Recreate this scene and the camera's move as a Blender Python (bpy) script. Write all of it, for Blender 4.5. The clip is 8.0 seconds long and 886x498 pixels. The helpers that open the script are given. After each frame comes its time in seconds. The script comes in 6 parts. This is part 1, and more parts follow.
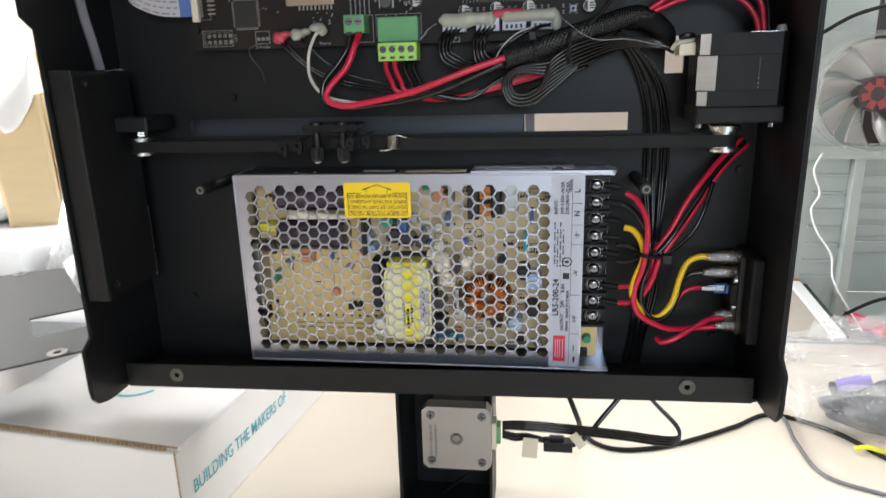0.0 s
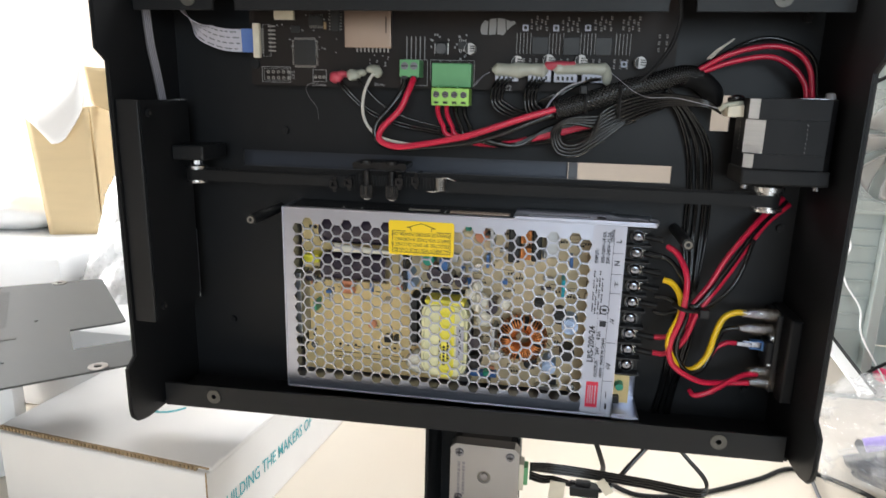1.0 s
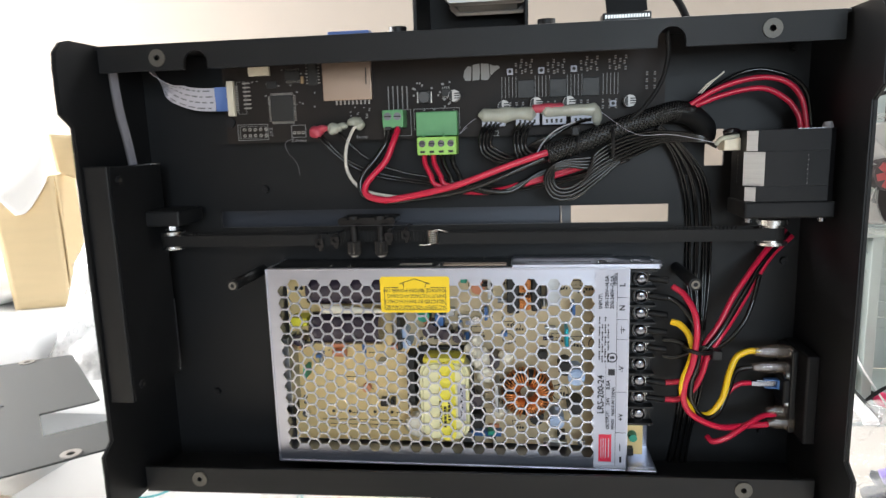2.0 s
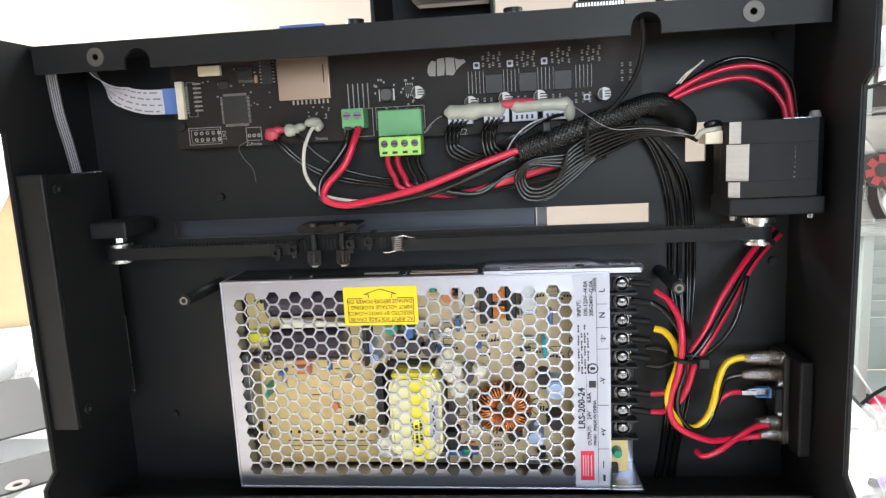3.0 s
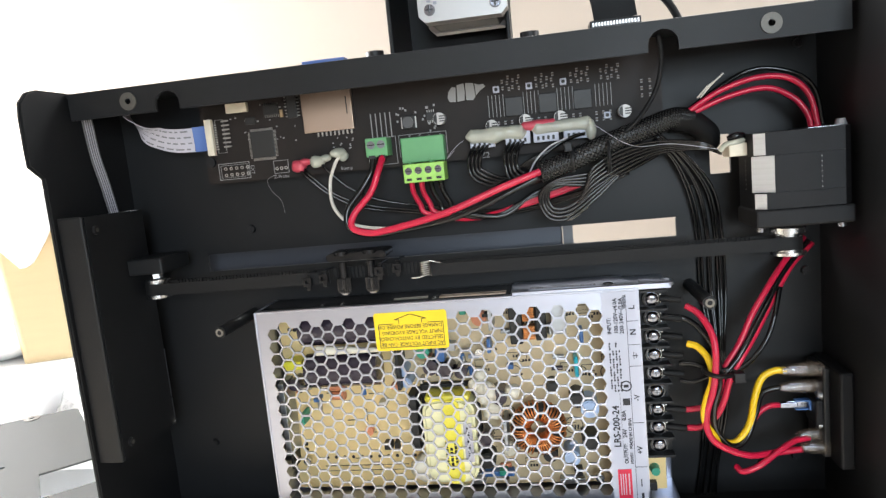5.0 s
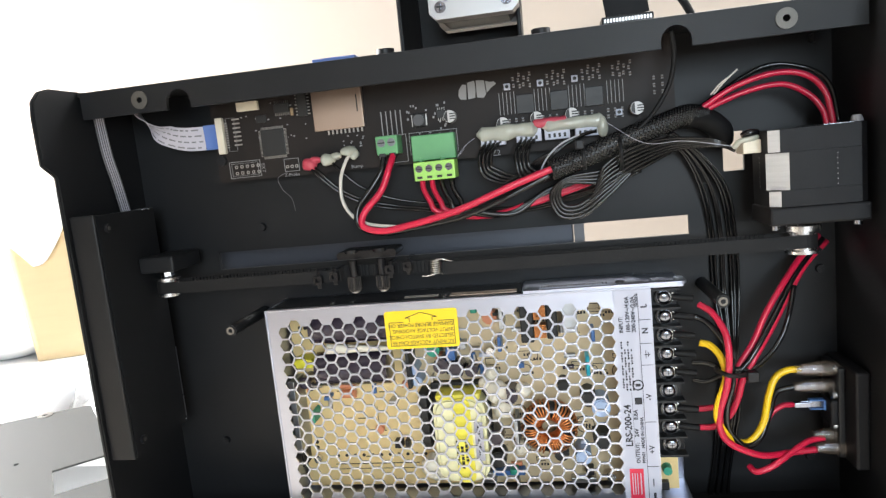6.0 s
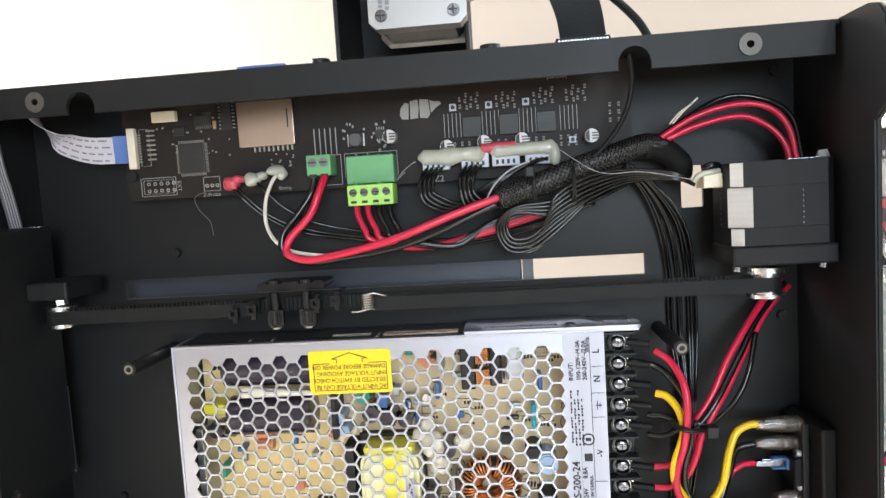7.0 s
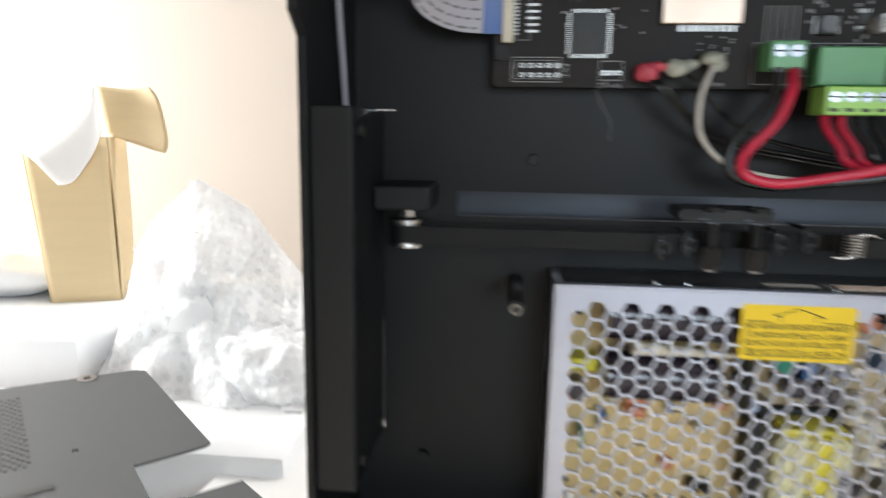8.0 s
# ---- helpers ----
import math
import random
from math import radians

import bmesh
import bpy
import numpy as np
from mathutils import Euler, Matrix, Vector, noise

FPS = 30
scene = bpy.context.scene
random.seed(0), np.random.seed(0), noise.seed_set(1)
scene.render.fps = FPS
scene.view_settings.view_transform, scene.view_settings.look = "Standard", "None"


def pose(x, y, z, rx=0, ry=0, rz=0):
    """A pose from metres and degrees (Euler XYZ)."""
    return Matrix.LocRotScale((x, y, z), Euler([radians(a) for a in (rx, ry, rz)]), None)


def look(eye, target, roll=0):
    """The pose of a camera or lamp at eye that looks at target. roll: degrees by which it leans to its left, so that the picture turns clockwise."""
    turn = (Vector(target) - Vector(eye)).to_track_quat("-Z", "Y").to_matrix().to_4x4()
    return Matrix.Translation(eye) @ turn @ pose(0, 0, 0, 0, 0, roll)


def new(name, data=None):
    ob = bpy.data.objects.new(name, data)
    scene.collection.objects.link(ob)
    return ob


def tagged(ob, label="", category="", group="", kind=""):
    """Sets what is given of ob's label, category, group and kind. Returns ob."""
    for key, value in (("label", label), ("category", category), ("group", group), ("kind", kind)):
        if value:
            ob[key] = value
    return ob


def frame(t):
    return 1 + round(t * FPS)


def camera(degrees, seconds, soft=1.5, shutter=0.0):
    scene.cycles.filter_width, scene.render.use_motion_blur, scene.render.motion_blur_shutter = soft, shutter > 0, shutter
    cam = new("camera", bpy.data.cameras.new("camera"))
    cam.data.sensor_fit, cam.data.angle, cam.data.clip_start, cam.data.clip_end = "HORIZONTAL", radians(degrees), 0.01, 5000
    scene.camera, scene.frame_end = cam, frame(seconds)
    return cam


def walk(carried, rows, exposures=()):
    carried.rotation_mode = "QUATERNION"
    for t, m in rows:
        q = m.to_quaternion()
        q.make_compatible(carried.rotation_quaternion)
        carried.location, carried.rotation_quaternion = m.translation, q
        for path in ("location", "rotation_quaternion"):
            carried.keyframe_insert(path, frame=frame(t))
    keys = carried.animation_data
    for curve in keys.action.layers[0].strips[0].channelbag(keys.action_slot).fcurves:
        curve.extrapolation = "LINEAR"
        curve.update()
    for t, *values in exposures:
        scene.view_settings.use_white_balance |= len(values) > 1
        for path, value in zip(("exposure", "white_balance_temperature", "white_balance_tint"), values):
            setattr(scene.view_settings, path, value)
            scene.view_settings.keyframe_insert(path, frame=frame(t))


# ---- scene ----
cam = camera(67.9, 8.0, soft=1.35, shutter=0.4)
PATH = [
    (0, (0.172, -0.356, 0.172), (-0.1, 1.552, -0.363), -1.6),
    (0.5, (0.17, -0.368, 0.17), (-0.16, 1.511, -0.432), -0.4),
    (1, (0.158, -0.363, 0.185), (-0.161, 1.553, -0.29), 1.3),
    (1.5, (0.144, -0.365, 0.183), (-0.181, 1.562, -0.245), -0.6),
    (2, (0.145, -0.346, 0.186), (-0.104, 1.609, -0.156), -1.8),
    (3.3, (0.156, -0.321, 0.178), (-0.067, 1.644, -0.12), -3.4),
    (3.5, (0.156, -0.321, 0.177), (-0.081, 1.648, -0.086), -4.2),
    (4, (0.159, -0.323, 0.186), (-0.137, 1.637, -0.087), -5.0),
    (5.5, (0.156, -0.324, 0.186), (-0.159, 1.632, -0.083), -5.9),
    (6, (0.156, -0.323, 0.186), (-0.183, 1.629, -0.087), -5.8),
    (6.5, (0.16, -0.317, 0.174), (-0.132, 1.647, -0.069), -4.6),
    (7, (0.159, -0.29, 0.178), (-0.034, 1.694, 0.015), -3.6),
    (7.5, (0.087, -0.292, 0.191), (-0.138, 1.673, -0.103), -3.2),
    (7.8, (0.018, -0.262, 0.167), (-0.183, 1.693, -0.203), 0.6),
    (8, (-0.018, -0.232, 0.17), (-0.205, 1.725, -0.199), 0.9),
]
walk(cam, [(t, look(eye, target, roll)) for t, eye, target, roll in PATH], exposures=[(0.0, 0.15), (1.5, 0.15), (2.2, 0.5), (3.5, 0.9), (5.5, 0.8), (7.0, 0.95), (7.7, 0.5), (8.0, 0.12)])

# ---- world and lamps ----
world = bpy.data.worlds.new("sky")
scene.world = world
world.use_nodes = True
wn = world.node_tree.nodes
sky = wn.new("ShaderNodeTexSky")
sky.sky_type, sky.sun_disc, sky.sun_elevation, sky.sun_rotation = "NISHITA", False, radians(35), radians(-70)
world.node_tree.links.new(sky.outputs[0], wn["Background"].inputs[0])
wn["Background"].inputs[1].default_value = 0.12


def window_lamp(name, m, wide, high, watts, colour):
    """The light of the sky in the opening of an assumed, unseen window."""
    data = bpy.data.lights.new(name, "AREA")
    data.shape, data.size, data.size_y, data.energy, data.color = "RECTANGLE", wide, high, watts, colour
    ob = new(name, data)
    ob.matrix_world = m
    return ob


window_lamp("assumed_window_light", look((-1.56, 0.35, 0.4), (0.3, 0.2, -0.05)), 0.95, 0.5, 74, (0.98, 0.99, 1.0))
# Added to brighten the table beyond the bracket; no window is known here.
window_lamp("assumed_window_light", look((1.66, 0.45, 0.62), (0.2, 0.1, -0.1)), 0.8, 0.6, 14, (0.97, 0.985, 1.0))
window_lamp("assumed_window_light", look((0.55, 0.95, 1.3), (0.3, -0.1, -0.12)), 0.8, 0.45, 18, (0.97, 0.985, 1.0))
window_lamp("assumed_window_light", look((0.55, -1.78, 0.42), (0.2, 0.0, 0.1)), 0.8, 0.6, 13, (0.76, 0.89, 1.0))


# ---- materials ----
def mat(name, colour, rough=0.5, metal=0.0, var=0.12, scale=60.0, bump=0.08, grain=900.0, rvar=0.1, coat=0.0, stretch=(1, 1, 1), alpha=1.0, trans=0.0, rand=0.0, tint=None, spec=0.5, cells=0.0):
    """A surface with broad and fine unevenness, at real-world size."""
    m = bpy.data.materials.new(name)
    m.use_nodes = True
    n, l = m.node_tree.nodes, m.node_tree.links
    p = n["Principled BSDF"]
    tc, mp = n.new("ShaderNodeTexCoord"), n.new("ShaderNodeMapping")
    mp.inputs["Scale"].default_value = stretch
    l.new(tc.outputs["Object"], mp.inputs[0])
    a, b = n.new("ShaderNodeTexNoise"), n.new("ShaderNodeTexNoise")
    for node, s, d in ((a, scale, 4.0), (b, grain, 2.0)):
        node.inputs["Scale"].default_value, node.inputs["Detail"].default_value = s, d
        l.new(mp.outputs[0], node.inputs["Vector"])
    mix = n.new("ShaderNodeMix")
    mix.data_type = "RGBA"
    lo = [c * (1 - var) for c in colour]
    hi = [min(1, c * (1 + var)) for c in (tint or colour)]
    mix.inputs["A"].default_value, mix.inputs["B"].default_value = (*lo, 1), (*hi, 1)
    l.new(a.outputs["Fac"], mix.inputs["Factor"])
    colour_out = mix.outputs["Result"]
    if rand:
        info, hsv, mr = n.new("ShaderNodeObjectInfo"), n.new("ShaderNodeHueSaturation"), n.new("ShaderNodeMapRange")
        mr.inputs["To Min"].default_value, mr.inputs["To Max"].default_value = 1 - rand, 1 + rand
        l.new(info.outputs["Random"], mr.inputs["Value"])
        l.new(mr.outputs[0], hsv.inputs["Value"])
        l.new(colour_out, hsv.inputs["Color"])
        colour_out = hsv.outputs[0]
    l.new(colour_out, p.inputs["Base Color"])
    r = n.new("ShaderNodeMapRange")
    r.inputs["To Min"].default_value, r.inputs["To Max"].default_value = max(0.02, rough - rvar), min(1, rough + rvar)
    l.new(a.outputs["Fac"], r.inputs["Value"])
    l.new(r.outputs[0], p.inputs["Roughness"])
    p.inputs["Metallic"].default_value = metal
    p.inputs["Coat Weight"].default_value = coat
    p.inputs["Specular IOR Level"].default_value = spec
    p.inputs["Alpha"].default_value = alpha
    p.inputs["Transmission Weight"].default_value = trans
    if bump:
        bp = n.new("ShaderNodeBump")
        bp.inputs["Strength"].default_value, bp.inputs["Distance"].default_value = bump, 0.0004
        l.new(b.outputs["Fac"], bp.inputs["Height"])
        if cells:
            vo, inv = n.new("ShaderNodeTexVoronoi"), n.new("ShaderNodeMath")
            vo.feature, inv.operation = "SMOOTH_F1", "SUBTRACT"
            vo.inputs["Scale"].default_value = cells
            inv.inputs[0].default_value = 1.0
            l.new(mp.outputs[0], vo.inputs["Vector"])
            l.new(vo.outputs["Distance"], inv.inputs[1])
            l.new(inv.outputs[0], bp.inputs["Height"])
            bp.inputs["Distance"].default_value = 0.004
        l.new(bp.outputs[0], p.inputs["Normal"])
    return m


M_POWDER = mat("black_powder_coat", (0.0088, 0.0092, 0.0102), 0.47, var=0.25, scale=25, bump=0.14, grain=2600, rvar=0.08, spec=0.25)
M_PLASTIC = mat("black_plastic", (0.008, 0.008, 0.009), 0.45, spec=0.32, var=0.2, bump=0.1)
M_RUBBER = mat("black_rubber", (0.006, 0.006, 0.0065), 0.6, spec=0.25, var=0.2, bump=0.2)
M_STEEL = mat("bright_steel", (0.72, 0.72, 0.72), 0.25, 1.0, var=0.15, scale=300, bump=0.05)
# The slight blue tint stands in for sky reflected in the metal.
M_ZINC = mat("brushed_aluminium", (0.44, 0.46, 0.54), 0.33, 1.0, var=0.08, scale=30, bump=0.12, grain=500, stretch=(0.15, 1, 6), rvar=0.06)
M_MOTORCAP = mat("satin_motor_cap", (0.37, 0.36, 0.355), 0.45, 1.0, var=0.1, scale=60, bump=0.06, grain=2000)
M_SCREW = mat("nickel_screw", (0.3, 0.3, 0.32), 0.25, 1.0, var=0.4, scale=500, bump=0.1)
M_CLAMP = mat("dark_plated_steel", (0.22, 0.22, 0.25), 0.3, 1.0, var=0.3, scale=300, bump=0.1)
M_DARK = mat("dull_black_plastic", (0.006, 0.006, 0.007), 0.55, spec=0.25, var=0.2, bump=0.1)
M_GLOSS = mat("glossy_black_plastic", (0.006, 0.006, 0.007), 0.2, var=0.2, bump=0.05, spec=0.5)
M_COIL = mat("dull_red_lacquer", (0.3, 0.05, 0.05), 0.4, var=0.2, scale=200, bump=0.1)
M_INSERT = mat("dull_plated_ring", (0.1, 0.095, 0.085), 0.5, 0.6, var=0.25, scale=300, bump=0.15)
M_TSCREW = mat("plated_screw_steel", (0.24, 0.25, 0.29), 0.16, 1.0, var=0.3, scale=400, bump=0.1)
M_BARE = mat("dull_bare_metal", (0.2, 0.18, 0.155), 0.6, 0.4, var=0.2, scale=200, bump=0.2)
M_CANTOP = mat("grey_can_top", (0.45, 0.44, 0.43), 0.5, 0.3, var=0.1, scale=200, bump=0.1)
M_LABEL = mat("white_label", (0.45, 0.47, 0.56), 0.45, var=0.04, scale=20, bump=0.03)
M_YELLOW = mat("yellow_label", (0.85, 0.6, 0.01), 0.45, var=0.06, scale=40, bump=0.03)
M_INK = mat("black_print", (0.015, 0.015, 0.02), 0.6, var=0.1, bump=0)
M_INKRED = mat("red_print", (0.62, 0.02, 0.06), 0.5, var=0.08, bump=0)
M_TEAL = mat("teal_print", (0.09, 0.42, 0.47), 0.6, var=0.15, scale=90, bump=0.05)
M_PCB = mat("black_solder_mask", (0.006, 0.0055, 0.0055), 0.55, spec=0.25, var=0.4, scale=30, bump=0.06, tint=(0.018, 0.0125, 0.0105))
M_TANPCB = mat("tan_circuit_board", (0.78, 0.58, 0.26), 0.45, var=0.12, scale=60, bump=0.1, tint=(0.82, 0.64, 0.32))
M_SHADETAN = mat("shaded_tan_board", (0.62, 0.5, 0.31), 0.5, var=0.2, scale=90, bump=0.1)
M_SILK = mat("white_silkscreen", (0.27, 0.27, 0.27), 0.6, var=0.1, bump=0)
M_RED = mat("red_insulation", (0.5, 0.01, 0.045), 0.32, var=0.12, scale=120, bump=0.05)
M_YWIRE = mat("yellow_insulation", (0.78, 0.5, 0.01), 0.32, var=0.1, scale=120, bump=0.05)
M_BWIRE = mat("black_insulation", (0.006, 0.006, 0.0065), 0.13, var=0.2, scale=120, bump=0.03, rvar=0.04)
M_WWIRE = mat("white_insulation", (0.58, 0.55, 0.5), 0.4, var=0.1, scale=120, bump=0.05)
M_SLEEVE = mat("braided_sleeve_black", (0.02, 0.02, 0.02), 0.5, var=0.3, scale=500, bump=0.8, grain=700)
M_GREEN = mat("green_terminal_plastic", (0.12, 0.34, 0.15), 0.4, var=0.08, scale=200, bump=0.06)
M_LIME = mat("light_green_plastic", (0.33, 0.62, 0.13), 0.4, var=0.08, scale=200, bump=0.06)
M_IVORY = mat("ivory_plastic", (0.66, 0.6, 0.48), 0.45, var=0.1, scale=150, bump=0.1)
M_GLUE = mat("cloudy_hot_glue", (0.6, 0.61, 0.52), 0.2, var=0.15, scale=150, bump=0.2, grain=250, trans=0.4)
M_REDGLUE = mat("red_glue", (0.46, 0.06, 0.09), 0.35, var=0.15, scale=150, bump=0.25, grain=250)
M_GOLD = mat("tinned_card_socket", (0.43, 0.33, 0.265), 0.38, 1.0, var=0.1, scale=60, bump=0.1)
M_CHIP = mat("black_chip_epoxy", (0.013, 0.0125, 0.012), 0.5, var=0.2, scale=200, bump=0.25)
M_LAMCHIP = mat("grey_ferrite", (0.07, 0.07, 0.072), 0.4, var=0.2, scale=200, bump=0.1)
M_PIN = mat("tinned_pins", (0.45, 0.44, 0.42), 0.35, 1.0, var=0.15, scale=400, bump=0.05)
M_COPPER = mat("enamelled_copper", (0.7, 0.28, 0.1), 0.3, 0.85, var=0.35, scale=300, bump=0.1, rand=0.25)
M_TRAFO = mat("yellow_transformer_tape", (0.8, 0.68, 0.03), 0.3, var=0.12, scale=80, bump=0.15, grain=120, tint=(0.85, 0.76, 0.12))
M_TRAFOW = mat("cream_transformer_wrap", (0.8, 0.76, 0.46), 0.35, var=0.1, scale=80, bump=0.1)
M_SILICONE = mat("white_silicone", (0.75, 0.7, 0.58), 0.5, var=0.1, scale=120, bump=0.5, grain=180)
M_CAPBLACK = mat("purple_black_capacitor_sleeve", (0.035, 0.025, 0.038), 0.22, var=0.2, scale=60, bump=0.04, coat=0.3)
M_BLUE = mat("blue_component", (0.05, 0.14, 0.36), 0.35, var=0.2, scale=150, bump=0.05)
M_CYAN = mat("cyan_capacitor", (0.02, 0.42, 0.55), 0.35, var=0.1, scale=150, bump=0.05)
M_SKYBLUE = mat("pale_blue_capacitor_top", (0.38, 0.5, 0.72), 0.4, 0.3, var=0.1, scale=150, bump=0.05)
M_YBLOCK = mat("yellow_film_capacitor", (0.75, 0.7, 0.05), 0.4, var=0.1, scale=150, bump=0.05)
M_TEALC = mat("green_component", (0.03, 0.3, 0.2), 0.4, var=0.1, scale=150, bump=0.05)
M_ORANGE = mat("orange_resistor", (0.65, 0.25, 0.13), 0.4, var=0.15, scale=150, bump=0.05)
M_HEATSINK = mat("grey_heatsink", (0.42, 0.43, 0.44), 0.4, 0.9, var=0.15, scale=60, bump=0.1, stretch=(1, 1, 8))
M_FFC = mat("grey_white_ribbon_film", (0.43, 0.415, 0.47), 0.4, var=0.06, scale=40, bump=0.03)
M_FFCBLUE = mat("blue_ribbon_stiffener", (0.07, 0.14, 0.38), 0.4, var=0.08, scale=60, bump=0.03)
M_FFCGREY = mat("grey_ribbon_film", (0.16, 0.16, 0.17), 0.4, var=0.08, scale=60, bump=0.03)
M_SHRINK = mat("clear_shrink_tube", (0.2, 0.15, 0.11), 0.15, var=0.15, scale=300, bump=0.6, grain=250, alpha=0.32, coat=0.8)
M_BED = mat("dark_blue_grey_bed_plate", (0.06, 0.065, 0.08), 0.35, 0.4, var=0.15, scale=20, bump=0.1)
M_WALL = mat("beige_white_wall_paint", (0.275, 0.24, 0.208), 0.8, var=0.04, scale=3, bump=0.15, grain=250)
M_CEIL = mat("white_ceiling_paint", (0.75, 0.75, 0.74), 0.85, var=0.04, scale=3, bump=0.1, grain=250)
M_FLOOR = mat("grey_floor", (0.3, 0.29, 0.28), 0.7, var=0.15, scale=6, bump=0.1)
M_TABLE = mat("white_laminate", (0.74, 0.655, 0.545), 0.35, var=0.03, scale=8, bump=0.04, grain=400, tint=(0.77, 0.70, 0.60))
M_WHITEBOX = mat("white_corrugated_card", (0.78, 0.76, 0.74), 0.75, var=0.04, scale=25, bump=0.15, grain=200, stretch=(1, 1, 1))
M_FLUTE = mat("brown_card_edge", (0.33, 0.23, 0.13), 0.85, var=0.35, scale=300, bump=0.4, grain=600)
M_CARD = mat("tan_cardboard", (0.63, 0.49, 0.29), 0.8, var=0.08, scale=12, bump=0.2, grain=150, stretch=(1, 1, 6))
M_LID = mat("grey_black_lid_paint", (0.062, 0.064, 0.064), 0.6, spec=0.25, var=0.15, scale=15, bump=0.15, grain=2500)
M_BUBBLE = mat("clear_bubble_wrap", (0.95, 0.95, 0.95), 0.15, var=0.05, scale=40, bump=0.5, grain=110, alpha=0.58, coat=0.8, cells=110)
M_AIR = mat("clear_air_bubble", (0.9, 0.91, 0.92), 0.1, var=0.05, scale=40, bump=0, alpha=0.16, coat=0.6)
M_FOAM = mat("white_foam_sheet", (0.78, 0.78, 0.78), 0.7, var=0.05, scale=10, bump=0.2, grain=150)
M_CASE = mat("galvanised_steel", (0.36, 0.4, 0.385), 0.45, 0.15, var=0.12, scale=18, bump=0.1, grain=300)
M_FANCLEAR = mat("smoky_clear_plastic", (0.45, 0.43, 0.41), 0.12, var=0.08, scale=30, bump=0.05, alpha=0.55, coat=0.6)
M_FANFRAME = mat("clear_polycarbonate", (0.5, 0.52, 0.5), 0.08, var=0.06, scale=30, bump=0.05, alpha=0.2, coat=0.8)
M_HUB = mat("dark_fan_hub", (0.05, 0.04, 0.04), 0.35, var=0.2, bump=0.05)
M_PINK = mat("pink_red_plastic", (0.75, 0.04, 0.15), 0.3, var=0.08, scale=80, bump=0.05)
M_BAG = mat("clear_plastic_bag", (0.8, 0.81, 0.82), 0.1, var=0.1, scale=50, bump=1.0, grain=60, alpha=0.2, coat=0.8)
M_PURPLE = mat("violet_plastic", (0.28, 0.2, 0.6), 0.35, var=0.1, bump=0.05)
M_LAMINATIONS = mat("stacked_steel_laminations", (0.55, 0.56, 0.57), 0.45, 0.45, var=0.2, scale=90, bump=0.5, grain=500, stretch=(0.2, 0.2, 6))
M_PASSIVE = mat("dark_brown_chip_body", (0.09, 0.065, 0.05), 0.5, var=0.3, scale=300, bump=0.1)
M_CREAM = mat("grey_beige_sheet", (0.46, 0.42, 0.36), 0.5, var=0.08, scale=20, bump=0.05)
M_NAVY = mat("dark_antistatic_bag", (0.012, 0.014, 0.026), 0.2, var=0.4, scale=60, bump=0.9, grain=100, coat=0.4)


# ---- builders ----
WORLD = {}


def thing(name, at, label, category, group="", kind=""):
    ob = new(name)
    ob.empty_display_size = 0.01
    ob.location = at
    WORLD[ob] = Vector(at)
    return tagged(ob, label, category, group, kind)


def part(name, bm, material, parent=None, label="", smooth=False, **tags):
    """Links a bmesh that is laid out in the world as one mesh object, under a thing or part if given."""
    lo = Vector([min(v.co[k] for v in bm.verts) for k in range(3)])
    hi = Vector([max(v.co[k] for v in bm.verts) for k in range(3)])
    at = (lo + hi) / 2
    if parent is None:
        at.z = lo.z
    for v in bm.verts:
        v.co -= at
    bmesh.ops.recalc_face_normals(bm, faces=bm.faces)
    me = bpy.data.meshes.new(name)
    bm.to_mesh(me)
    bm.free()
    me.materials.append(material)
    if smooth:
        me.polygons.foreach_set("use_smooth", [True] * len(me.polygons))
        if smooth != "all":
            me.set_sharp_from_angle(angle=radians(40))
    ob = new(name, me)
    WORLD[ob] = at
    if parent is not None:
        ob.parent = parent
        ob.location = at - WORLD[parent]
    else:
        ob.location = at
    return tagged(ob, label, **tags)


def pieces(name, rows, material, parent, bev=0.0, label=""):
    """One part for each box."""
    return [part(name, boxes(r, bev=bev), material, parent, label) for r in rows]


def again(ob, move, parent=None):
    """The same part once more, moved; it shares the mesh."""
    c = ob.copy()
    scene.collection.objects.link(c)
    if parent is not None:
        c.parent = parent
        c.location = WORLD[ob] + Vector(move) - WORLD[parent]
    else:
        c.location = ob.location + Vector(move)
    WORLD[c] = WORLD[ob] + Vector(move)
    return c


def box(bm, x0, x1, y0, y1, z0, z1, bev=0.0, m=None, seg=2):
    """Adds a box, with its edges rounded by bev."""
    r = bmesh.ops.create_cube(bm, size=1.0)
    vs = r["verts"]
    for v in vs:
        v.co = Vector(((x0 + x1) / 2 + v.co.x * (x1 - x0), (y0 + y1) / 2 + v.co.y * (y1 - y0), (z0 + z1) / 2 + v.co.z * (z1 - z0)))
    if bev:
        es = list({e for v in vs for e in v.link_edges})
        out = bmesh.ops.bevel(bm, geom=es, offset=bev, segments=seg, affect="EDGES", profile=0.5)
        vs = list({v for f in out["faces"] for v in f.verts} | {v for v in vs if v.is_valid})
    if m is not None:
        bmesh.ops.transform(bm, matrix=m, verts=vs)
    return bm


def boxes(*rows, bev=0.0):
    bm = bmesh.new()
    for r in rows:
        box(bm, *r, bev=bev)
    return bm


def rod(bm, a, b, r0, r1=None, seg=20, cap=True):
    """Adds a round rod or cone from a to b."""
    a, b = Vector(a), Vector(b)
    d = b - a
    m = Matrix.Translation((a + b) / 2) @ d.to_track_quat("Z", "Y").to_matrix().to_4x4()
    bmesh.ops.create_cone(bm, cap_ends=cap, segments=seg, radius1=r0, radius2=r0 if r1 is None else r1, depth=d.length, matrix=m)
    return bm


def rods(*rows, seg=20):
    bm = bmesh.new()
    for r in rows:
        rod(bm, *r, seg=seg)
    return bm


